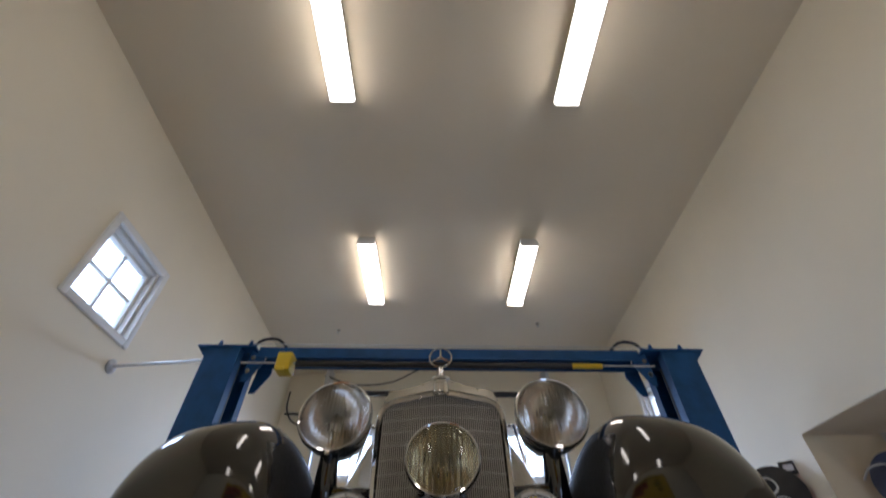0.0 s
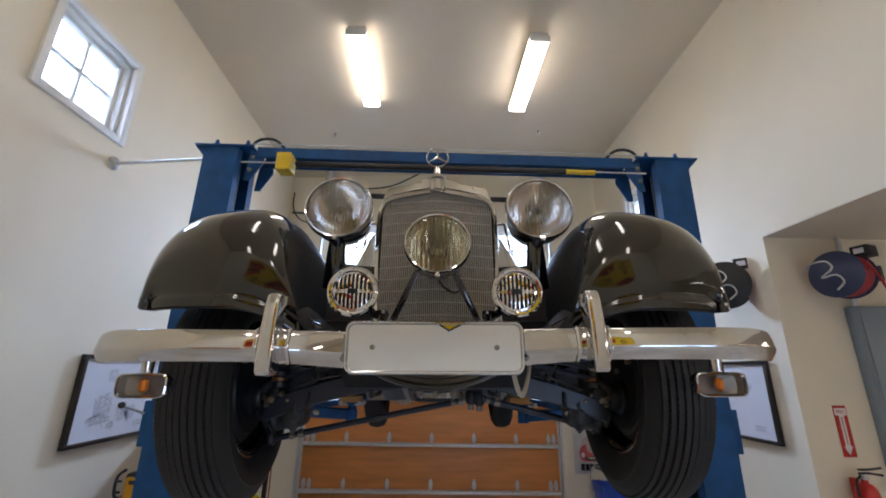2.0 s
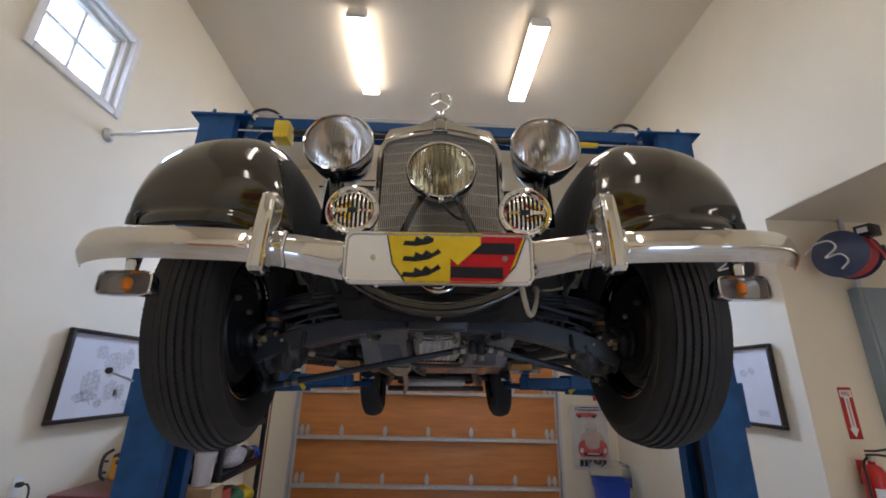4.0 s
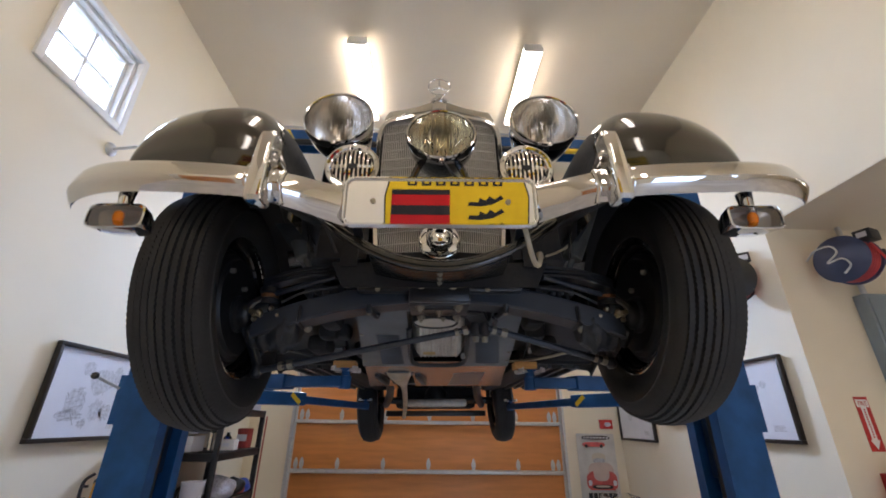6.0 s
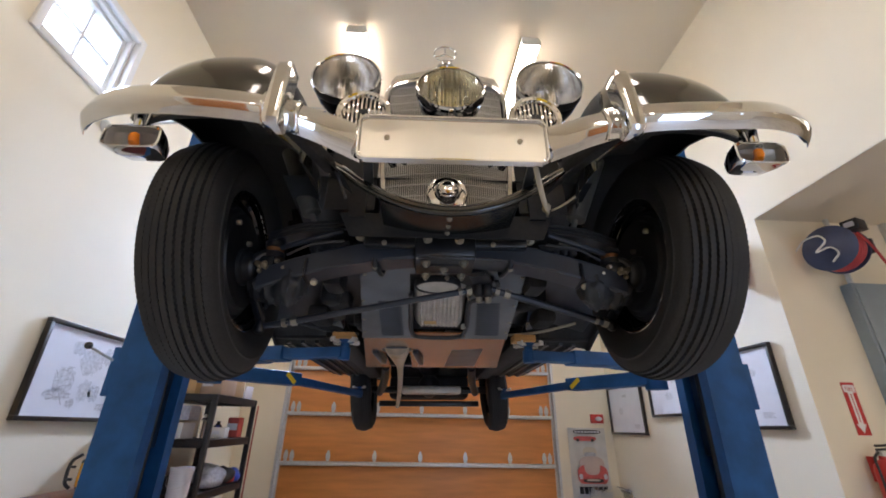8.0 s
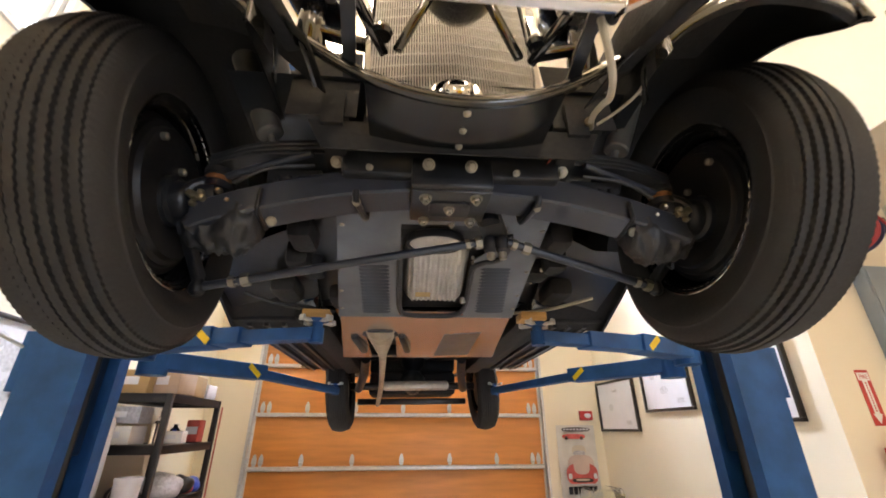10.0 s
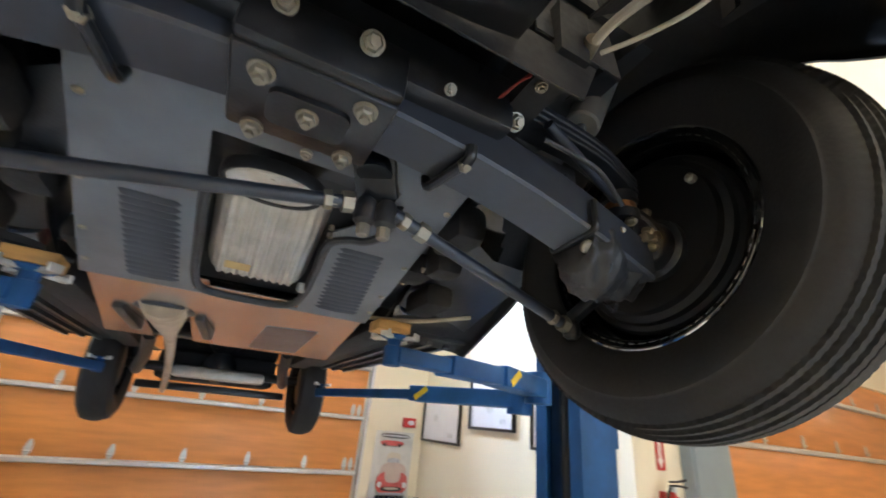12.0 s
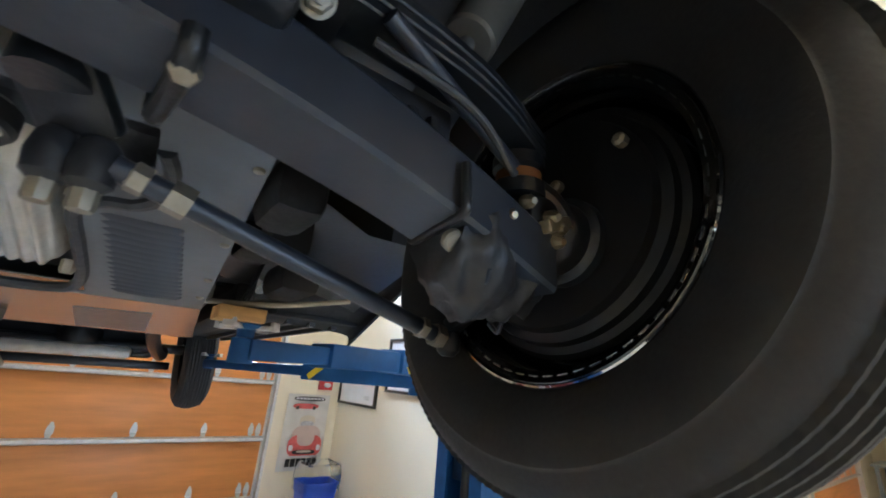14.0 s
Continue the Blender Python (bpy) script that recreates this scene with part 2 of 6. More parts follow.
def wall_with_holes(name, axis, at, thick, u0, u1, z0, z1, holes, label):
    """A wall across x or y, cut by rectangular holes (u0, u1, z0, z1)."""
    us = sorted({u0, u1, *[h[0] for h in holes], *[h[1] for h in holes]})
    zs = sorted({z0, z1, *[h[2] for h in holes], *[h[3] for h in holes]})
    bm = B()
    a, b = sorted((at, at + thick))
    corner = {}

    def v(u, s, z):
        k = (round(u, 4), s, round(z, 4))
        if k not in corner:
            corner[k] = bm.verts.new((s, u, z) if axis == "x" else (u, s, z))
        return corner[k]

    inside = lambda u, z: any(h[0] < u < h[1] and h[2] < z < h[3] for h in holes)
    full = {(i, j) for i in range(len(us) - 1) for j in range(len(zs) - 1) if not inside((us[i] + us[i + 1]) / 2, (zs[j] + zs[j + 1]) / 2)}
    for i, j in full:
        q = [(us[i], zs[j]), (us[i + 1], zs[j]), (us[i + 1], zs[j + 1]), (us[i], zs[j + 1])]
        bm.faces.new([v(u, a, z) for u, z in q])
        bm.faces.new([v(u, b, z) for u, z in q[::-1]])
        for (di, dj), (p, r) in {(0, -1): (0, 1), (1, 0): (1, 2), (0, 1): (2, 3), (-1, 0): (3, 0)}.items():
            if (i + di, j + dj) not in full:
                bm.faces.new([v(q[p][0], a, q[p][1]), v(q[p][0], b, q[p][1]), v(q[r][0], b, q[r][1]), v(q[r][0], a, q[r][1])])
    return single(name, bm, WALL, label, "wall", kind="structure")


bm = B()
box(bm, XL - 0.3, X2 + 0.3, -8.0, YB + 0.4, -0.2, 0.0)
single("floor", bm, FLOOR, "grey sealed concrete garage floor", "floor", kind="structure")
bm = B()
box(bm, -40, 60, -60, 60, -0.4, -0.22)
single("ground", bm, FLOOR, "plain concrete yard round the garage", "ground", kind="structure")

WIN_L = (2.695, 3.400, 3.910, 4.580)
WIN_R = (5.30, 6.06, 3.96, 4.68)
wall_with_holes("wall_west", "x", XL, -0.30, YF - 0.2, YB + 0.2, 0, 6.2, [WIN_L], "smooth cream plaster wall with a small square window")
wall_with_holes("wall_east", "x", XR, 0.30, YW + 0.24, YB, 0, 6.2, [WIN_R], "smooth cream plaster wall hung with framed prints")
wall_with_holes("wall_east_upper", "x", XR, 0.24, YF, YW + 0.24, ZW, 6.2, [], "plain pale plaster wall above the side bay opening")
wall_with_holes("wall_north", "y", YB, 0.22, XL, XR + 0.24, 0, 6.2, [(-1.86, 1.95, 0, 3.55), (-1.72, -0.98, 3.84, 4.57), (1.02, 1.78, 3.84, 4.57)], "cream plaster end wall with a sectional door and two windows")
wall_with_holes("wall_south", "y", YF, -0.22, XL, XR + 0.24, 0, 6.2, [(-2.35, -0.75, 0, 2.1), (1.2, 2.5, 0, 2.0)], "cream plaster wall with a wooden door and an open doorway")
wall_with_holes("wall_bay", "y", YW, 0.24, XR, X2, 0, ZW, [(4.06, 9.8, 0, 2.75), (10.1, 14.8, 0, 2.75)], "cream plaster wall with two sectional doors")
wall_with_holes("wall_bay_south", "y", -4.6, -0.22, XR, X2, 0, ZW + 0.3, [], "plain cream plaster wall")
wall_with_holes("wall_bay_east", "x", X2, 0.22, -4.8, YW + 0.2, 0, ZW + 0.3, [], "plain cream plaster wall")
wall_with_holes("wall_bay_west", "x", XR, 0.22, -4.8, YF - 0.22, 0, ZW + 0.3, [], "plain cream plaster wall")
bm = B()
for s in (0, 0.16):
    grid(bm, [[(x, y, ceiling_z(x, y) + s) for x in (XL, 0.2, XR)] for y in (YF, 2.5, YB)])
single("ceiling", bm, CEILING, "smooth plaster ceiling, high and slightly pitched", "ceiling", kind="structure")
bm = B()
box(bm, XR + 0.24, X2, -4.8, YW, ZW, ZW + 0.16)
box(bm, XR, XR + 0.24, YF, YW, ZW - 0.002, ZW + 0.004)
single("ceiling_bay", bm, CEILING, "low plaster ceiling of the side bay", "ceiling", kind="structure")


def window(name, axis, at, out, u0, u1, z0, z1, label):
    """A four-light window with casing, deep reveal, sash bars and panes; out points outdoors."""
    w = thing(name, Matrix(), label, "window", kind="structure")
    P = (lambda u, d, z: (at + out * d, u, z)) if axis == "x" else (lambda u, d, z: (u, at + out * d, z))

    def bx(bm, ua, ub, da, db, za, zb, bev=0.0):
        p, q = P(ua, da, za), P(ub, db, zb)
        box(bm, min(p[0], q[0]), max(p[0], q[0]), min(p[1], q[1]), max(p[1], q[1]), min(p[2], q[2]), max(p[2], q[2]), bev)

    c = 0.055
    for ua, ub, za, zb in ((u0 - c, u0 + 0.004, z0 - c, z1 + c), (u1 - 0.004, u1 + c, z0 - c, z1 + c), (u0 + 0.004, u1 - 0.004, z1 - 0.004, z1 + c), (u0 + 0.004, u1 - 0.004, z0 - c, z0 + 0.004)):
        bm = B()
        bx(bm, ua, ub, -0.022, 0.03, za, zb, 0.006)
        part("casing", bm, WHITE, w)
    for k, (i, d0, d1) in enumerate(((0.0, 0.03, 0.17), (0.035, 0.075, 0.150))):
        t = 0.036
        for ua, ub, za, zb in ((u0 + i, u0 + i + t, z0 + i, z1 - i), (u1 - i - t, u1 - i, z0 + i, z1 - i), (u0 + i + t, u1 - i - t, z1 - i - t, z1 - i), (u0 + i + t, u1 - i - t, z0 + i, z0 + i + t)):
            bm = B()
            bx(bm, ua, ub, d0, d1, za, zb, 0.004)
            part("window_frame" if k == 0 else "sash", bm, WHITE, w)
    um, zm = (u0 + u1) / 2, (z0 + z1) / 2
    for ua, ub, za, zb in ((um - 0.012, um + 0.012, z0 + 0.07, z1 - 0.07), (u0 + 0.07, um - 0.012, zm - 0.012, zm + 0.012), (um + 0.012, u1 - 0.07, zm - 0.012, zm + 0.012)):
        bm = B()
        bx(bm, ua, ub, 0.098, 0.132, za, zb, 0.003)
        part("glazing_bar", bm, WHITE, w)
    for ua, ub in ((u0 + 0.07, um - 0.012), (um + 0.012, u1 - 0.07)):
        for za, zb in ((z0 + 0.07, zm - 0.012), (zm + 0.012, z1 - 0.07)):
            bm = B()
            bx(bm, ua, ub, 0.113, 0.117, za, zb)
            part("pane", bm, PANE, w).visible_shadow = False
    return w


window("window_1", "x", XL, -1, *WIN_L, "small square white window of four panes, bright with daylight")
window("window_2", "x", XR, 1, *WIN_R, "small square white window of four panes, bright with daylight")
window("window_3", "y", YB, 1, -1.72, -0.98, 3.84, 4.57, "small square white window above the sectional door")
window("window_4", "y", YB, 1, 1.02, 1.78, 3.84, 4.57, "small square white window above the sectional door")
bm = B()
box(bm, XL - 1.6, XL - 1.55, 0.5, 6.0, 2.5, 7.5)
single("backdrop_west", bm, OUTSIDE, "bright overcast daylight outside", "backdrop", kind="structure")
bm = B()
box(bm, XR + 1.55, XR + 1.6, 4.4, 7.6, 3.6, 7.5)
single("backdrop_east", bm, OUTSIDE, "bright overcast daylight outside", "backdrop", kind="structure")
bm = B()
box(bm, -4.0, 4.0, YB + 1.5, YB + 1.55, 3.4, 7.5)
single("backdrop_north", bm, OUTSIDE, "bright overcast daylight outside", "backdrop", kind="structure")


# ---- sectional doors ----
def garage_door(m, width, rails, bottom, top, hinges, label, tracks=True):
    """A veneered sectional door seen from inside: panels, struts, hinges and tracks. x along its width from 0."""
    d = thing("garage_door", m, label, "garage door")
    zs = [bottom, *rails, top]
    for a, b in zip(zs, zs[1:]):
        bm = B()
        box(bm, 0, width, 0.02, 0.06, a + 0.003, b - 0.003, 0.004)
        part("panel", bm, WOOD, d)
    hinge = None
    for z in rails:
        bm = B()
        rows = []
        for x in (0.005, width - 0.005):
            rows.append([(x, 0.018, z - 0.030), (x, -0.030, z - 0.030), (x, -0.052, z - 0.018), (x, -0.052, z + 0.010), (x, -0.030, z + 0.022), (x, 0.018, z + 0.022)])
        vs = grid(bm, rows, True)
        bm.faces.new(vs[0]), bm.faces.new(vs[1])
        part("strut", bm, GALV, d, "galvanised steel strut")
        for x in hinges:
            if hinge is None:
                bm = B()
                n, rows = 9, []
                for s in (0, -0.007):
                    pts = [(0.030 * math.sin(math.pi * (0.08 + 0.84 * k / n)), s, -0.02 + 0.155 * k / n) for k in range(n + 1)]
                    rows.append(pts + [(-p[0], p[1], p[2]) for p in pts[::-1]])
                vs = grid(bm, rows, True)
                bm.faces.new(vs[0]), bm.faces.new(vs[1])
                rod(bm, (-0.026, -0.012, 0.035), (0.026, -0.012, 0.035), 0.009)
                rod(bm, (0, 0, 0.09), (0, -0.013, 0.09), 0.008, seg=6)
                hinge = mesh("hinge", bm, GALV)
            h = new("hinge", hinge)
            h.parent, h.location = d, (x, 0.018, z + 0.024)
    for x in (-0.055, width + 0.025) if tracks else ():
        bm = B()
        box(bm, x, x + 0.03, -0.075, 0.02, 0.0, top + 1.35)
        box(bm, x - 0.02, x + 0.05, 0.02, 0.028, 0.0, top + 1.35)
        part("track", bm, GALV, d, "galvanised steel track")
    return d


W1 = 3.76
garage_door(T((-1.84, YB - 0.20, 0)), W1, [0.50, 1.115, 1.735, 2.35, 2.96], 0.02, 3.56, [0.06, 0.14] + [W1 * k / 6 for k in range(1, 6)] + [W1 - 0.14, W1 - 0.06],
            "closed orange wood-veneer sectional garage door with galvanised struts")
W2 = 5.6
for x in (4.13, 10.15):
    w = W2 if x < 5 else 4.6
    garage_door(T((x, YW + 0.03, 0)), w, [0.62, 1.24, 1.84, 2.42], 0.02, 2.82, [0.06] + [w * k / 7 for k in range(1, 7)] + [w - 0.06], "closed orange wood-veneer sectional garage door in the side bay")
garage_door(T((-0.76, YF + 0.02, 0)) @ Matrix.Rotation(radians(180), 4, "Z"), 1.58, [0.54, 1.08, 1.62], 0.02, 2.09, [0.06, 0.79, 1.52], "closed narrow orange wood-veneer sectional door", False)
bm = B()
lathe(bm, [(0.045, 0), (0.045, 2.9)], T((-1.45, 6.92, 5.02)) @ Matrix.Rotation(radians(90), 4, "Y"), 20)
lathe(bm, [(0.016, -0.5), (0.016, 3.4)], T((-1.45, 6.92, 5.02)) @ Matrix.Rotation(radians(90), 4, "Y"), 12)
shaft = single("torsion_spring", bm, PLASTIC, "dark torsion spring on its shaft above the door", "door spring")
for x in (-1.84, 1.84):
    bm = B()
    box(bm, x - 0.03, x + 0.03, 6.86, 7.20, 4.9, 5.5, 0.004)
    part("bracket", bm, GALV, shaft)
bm = B()
tube(bm, [(-1.9, 6.9, 5.32), (-1.4, 6.9, 5.16), (-0.8, 6.9, 5.20), (-0.3, 6.9, 5.45)], 0.012)
single("opener_cable", bm, PLASTIC, "black cable sagging across the end wall", "cable")
bm = B()
tube(bm, [(-2.5, 7.17, 5.15), (-2.48, 7.16, 4.85), (-2.3, 7.15, 4.62), (-1.95, 7.14, 4.6)], 0.012)
rod(bm, (-2.5, 7.18, 4.78), (-1.9, 7.18, 4.78), 0.018)
single("wall_conduit", bm, PLASTIC, "thin conduit and loose cable on the end wall", "conduit")
bm = B()
box(bm, 2.0, XR, YB - 0.014, YB, 0, 0.10, 0.003)
box(bm, XL, -1.92, YB - 0.014, YB, 0, 0.10, 0.003)
single("baseboard", bm, WHITE, "white painted baseboard", "baseboard", kind="structure")


# ---- ceiling lights ----
def ceiling_light():
    c = thing("ceiling_light", Matrix(), "white fluorescent ceiling light with a glowing wrapped diffuser", "ceiling light", "fluorescent ceiling lights")
    bm = B()
    box(bm, -0.098, 0.098, -0.60, 0.60, 0.068, 0.125, 0.006)
    part("housing", bm, WHITE, c)
    bm = B()
    sect = [(0.099, 0.068), (0.105, 0.060), (0.105, 0.030), (0.100, 0.013), (0.086, 0.003), (0.05, 0.0)]
    rows = [[(x, y, z) for x, z in sect + [(-x, z) for x, z in sect[::-1]]] for y in (-0.60, 0.60)]
    vs = grid(bm, rows)
    bm.faces.new(vs[0]), bm.faces.new(vs[1])
    part("diffuser", bm, TUBE, c)
    for y in (-0.606, 0.606):
        bm = B()
        box(bm, -0.109, 0.109, y - 0.005, y + 0.005, -0.003, 0.075, 0.003)
        part("end_cap", bm, WHITE, c)
    for y in (-0.35, 0.35):
        bm = B()
        lathe(bm, [(0.05, 0.12), (0.05, 0.29)], T((0, y, 0)), 24)
        part("mount", bm, GALV, c)
    return c


light = ceiling_light()
light.matrix_world = T((-0.87, 4.49, 5.50))
# last pair, at y -1.45, is unseen: added behind the camera to brighten the room
for x, y in ((1.07, 4.49), (-0.86, 1.52), (1.09, 1.52), (-0.86, -1.45), (1.09, -1.45)):
    copy_thing(light, T((x, y, 5.50)))
for x in (4.9, 7.4, 9.9, 12.4):
    for y in (-2.2, 0.6):
        copy_thing(light, T((x, y, ZW - 0.11)))
bm = B()
lathe(bm, [(0.035, 0.0), (0.035, -0.012), (0.012, -0.02), (0.010, -0.05), (0.022, -0.055)], T((-1.53, 5.85, ceiling_z(-1.53, 5.85))), 20)
sprinkler = single("sprinkler_head", bm, CHROME, "small chrome sprinkler head on the ceiling", "sprinkler", "sprinkler heads")
copy_thing(sprinkler, T((3.09, 0.02, ceiling_z(1.56, 5.87) - ceiling_z(-1.53, 5.85))))
copy_thing(sprinkler, T((3.12, -4.5, ceiling_z(1.59, 1.35) - ceiling_z(-1.53, 5.85))))


# ---- two-post lift ----
lift = thing("two_post_lift", T((0.09, 3.2, 0)), "blue two-post car lift with its overhead beam, holding the car up", "car lift")
LIFT = T((-0.09, -3.2, 0))


def lpart(name, bm, material, label="", parent=None, sharp=35):
    bm.transform(LIFT)
    return part(name, bm, material, parent or lift, label, sharp)


def extrude(bm, outline, z0, z1):
    """A prism on an outline in x and y."""
    vs = grid(bm, [[(x, y, z) for x, y in outline] for z in (z0, z1)], True)
    bm.faces.new(vs[0]), bm.faces.new(vs[1])


POSTS = ((-1.65, -1.415, -1.34, 1), (1.84, 1.605, 1.50, -1))
Y0, Y1 = 3.05, 3.36
for xo, xi, xk, s in POSTS:
    t = 0.010 * s
    bm = B()
    k, l = 0.010, 0.075
    cs = [(xi, Y0), (xo, Y0), (xo, Y1), (xi, Y1), (xi, Y1 - l), (xi - t, Y1 - l), (xi - t, Y1 - k), (xo + t, Y1 - k), (xo + t, Y0 + k), (xi - t, Y0 + k), (xi - t, Y0 + l), (xi, Y0 + l)]
    extrude(bm, cs, 0.02, 3.66)
    lpart("column", bm, BLUE)
    bm = B()
    box(bm, min(xo - 0.10 * s, xi + 0.05 * s), max(xo - 0.10 * s, xi + 0.05 * s), Y0 - 0.10, Y1 + 0.10, 0.0, 0.02, 0.004)
    lpart("base_plate", bm, BLUE)
    bm = B()
    box(bm, min(xo + 0.03 * s, xi - 0.075 * s), max(xo + 0.03 * s, xi - 0.075 * s), Y0 + 0.03, Y1 - 0.03, 1.45, 2.30, 0.01)
    lpart("carriage", bm, BLUE_DARK)
    bm = B()
    rod(bm, (xi - 0.07 * s, Y0 + 0.16, 0.1), (xi - 0.07 * s, Y0 + 0.16, 3.6), 0.032, seg=20)
    lpart("hydraulic_cylinder", bm, PLASTIC)
    bm = B()
    box(bm, min(xo - 0.05 * s, xo), max(xo - 0.05 * s, xo), Y0 + 0.02, Y1 - 0.04, 1.70, 1.95, 0.004)
    lock = lpart("lock_cover", bm, BLUE)
    if s > 0:
        bm = B()
        rod(bm, (xo - 0.04, Y0 + 0.02, 1.88), (xo - 0.09, Y0 - 0.10, 1.93), 0.007)
        lpart("release_lever", bm, GALV, parent=lock)
        bm = B()
        lathe(bm, [(0.004, -0.018), (0.015, -0.012), (0.019, 0), (0.015, 0.013), (0.004, 0.018)], T((xo - 0.093, Y0 - 0.107, 1.934)), 20)
        lpart("knob", bm, PLASTIC, parent=lock)
    # head of the column
    bm = B()
    box(bm, min(xo - 0.07 * s, xk + 0.03 * s), max(xo - 0.07 * s, xk + 0.03 * s), Y0 - 0.012, Y1 + 0.02, 3.66, 3.675, 0.003)
    pts = [(xo - 0.07 * s, 3.66), (xo, 3.66), (xo, 3.58)]
    vs = grid(bm, [[(x, y, z) for x, z in pts] for y in (Y0 + 0.02, Y0 + 0.03)], True)
    bm.faces.new(vs[0]), bm.faces.new(vs[1])
    lpart("head_plate", bm, BLUE)
    for k in range(2):
        x = xo + s * (0.06 + 0.22 * k)
        bm = B()
        lathe(bm, [(0.028, 3.675), (0.028, 3.685), (0.018, 3.687), (0.018, 3.71), (0.012, 3.715), (0.012, 3.73)], T((x, Y0 + 0.04, 0)), 6)
        lpart("head_bolt", bm, BLUE)
    # knee bracket that carries the beam
    bm = B()
    pts = [(xk, 3.66), (xk + 0.10 * s, 3.60), (xk + 0.10 * s, 3.56), (xk + 0.02 * s, 3.42), (xk - 0.02 * s, 3.42)]
    for y in (Y0 + 0.04, Y0 + 0.22):
        bm = B()
        vs = grid(bm, [[(x, yy, z) for x, z in pts] for yy in (y, y + 0.012)], True)
        bm.faces.new(vs[0]), bm.faces.new(vs[1])
        knee = lpart("knee_bracket", bm, BLUE)
    for x, z in ((xk + 0.01 * s, 3.50), (xk + 0.02 * s, 3.60)):
        bm = B()
        bolt(bm, (x, Y0 + 0.04, z), (0, -1, 0), 0.012)
        lpart("bolt", bm, BOLT, parent=knee)
    bm = B()
    tube(bm, [(xk - 0.06 * s, Y0 + 0.1, 3.66), (xk + 0.02 * s, Y0 + 0.08, 3.76), (xk + 0.14 * s, Y0 + 0.08, 3.77), (xk + 0.24 * s, Y0 + 0.1, 3.69)], 0.011)
    lpart("hydraulic_hose", bm, PLASTIC)

bm = B()
bsec = [(3.03 + 0.05, 3.60), (3.03 + 0.05, 3.612), (3.112, 3.612), (3.112, 3.678), (3.25, 3.678), (3.25, 3.60), (3.262, 3.60), (3.262, 3.69), (3.10, 3.69), (3.10, 3.60)]
vs = grid(bm, [[(x, y, z) for y, z in bsec] for x in (-1.30, 1.46)], True)
bm.faces.new(vs[0]), bm.faces.new(vs[1])
lpart("overhead_beam", bm, BLUE)
bm = B()
rod(bm, (-0.98, 3.02, 3.52), (0.92, 3.02, 3.52), 0.021, seg=18)
lpart("shutoff_bar", bm, PLASTIC, "black padded shut-off bar")
bm = B()
rod(bm, (0.92, 3.02, 3.52), (1.13, 3.02, 3.52), 0.019)
lpart("bar_sleeve", bm, YELLOW)
bm = B()
rod(bm, (-1.36, 3.02, 3.525), (1.50, 3.02, 3.525), 0.006)
rod(bm, (-1.36, 3.10, 3.715), (1.52, 3.10, 3.715), 0.004)
lpart("wire_rope", bm, GALV)
bm = B()
box(bm, -1.10, -1.00, 2.96, 3.08, 3.45, 3.58, 0.008)
box(bm, -1.085, -1.03, 2.95, 2.97, 3.44, 3.47, 0.004)
lpart("limit_switch_box", bm, YELLOW, "yellow limit switch box")


def lift_arm(root, elbow, tip, stripe, sleeve=0.0):
    """A swinging arm in two or three telescoped stages, with its screw pad."""
    root, elbow, tip = Vector(root), Vector(elbow), Vector(tip)
    bm = B()
    bar(bm, root, elbow, 0.12, 0.085, 0.008)
    d = (elbow - root).normalized()
    rod(bm, root + Vector((0, 0, -0.07)), root + Vector((0, 0, 0.075)), 0.065, seg=24)
    arm = lpart("lift_arm", bm, BLUE)
    if sleeve:
        bm = B()
        bar(bm, elbow - d * 0.10, elbow.lerp(tip, sleeve), 0.102, 0.072, 0.007)
        lpart("arm_sleeve", bm, BLUE, parent=arm)
    bm = B()
    bar(bm, elbow - d * 0.10, tip, 0.080, 0.052, 0.006)
    lpart("arm_extension", bm, BLUE, parent=arm)
    side = d.cross(Vector((0, 0, 1)))
    if side.y > 0:
        side = -side
    bm = B()
    p = root.lerp(elbow, stripe) + side * 0.061
    bar(bm, p - d * 0.045 + Vector((0, 0, 0.028)), p + d * 0.03 + Vector((0, 0, -0.028)), 0.004, 0.030)
    lpart("warning_stripe", bm, YELLOW, parent=arm)
    bm = B()
    lathe(bm, [(0.030, -0.035), (0.030, 0.026), (0.022, 0.028), (0.022, 0.048), (0.040, 0.052), (0.046, 0.058), (0.046, 0.062)], T(tip), 24)
    lpart("pad", bm, BLUE, parent=arm)
    for k in range(4):
        bm = B()
        m = T(tip + Vector((0, 0, 0.052))) @ Matrix.Rotation(radians(45 + 90 * k), 4, "Z")
        box(bm, 0.030, 0.082, -0.012, 0.012, -0.004, 0.008, 0.003, m)
        box(bm, 0.070, 0.082, -0.016, 0.016, -0.004, 0.018, 0.003, m)
        lpart("pad_claw", bm, GALV, parent=arm)
    return arm


lift_arm((-1.27, 3.16, 1.920), (-0.86, 2.98, 1.920), (-0.43, 2.84, 1.915), 0.93, 0.28)
lift_arm((-1.27, 3.30, 1.865), (-0.91, 3.80, 1.872), (-0.62, 5.05, 1.875), 0.86)
lift_arm((1.44, 3.16, 1.935), (1.06, 3.00, 1.940), (0.51, 2.82, 1.920), 0.84, 0.56)
lift_arm((1.44, 3.30, 1.885), (1.09, 3.84, 1.885), (0.83, 5.02, 1.885), 0.88)
for x, y, z in ((-0.43, 2.84, 1.978), (0.485, 2.80, 1.983)):
    bm = B()
    box(bm, x - 0.060, x + 0.050, y - 0.045, y + 0.045, z, z + 0.034, 0.003)
    single("wood_block", bm, BLOCK, "short pine packing block between lift pad and car frame", "wood block", "packing blocks")

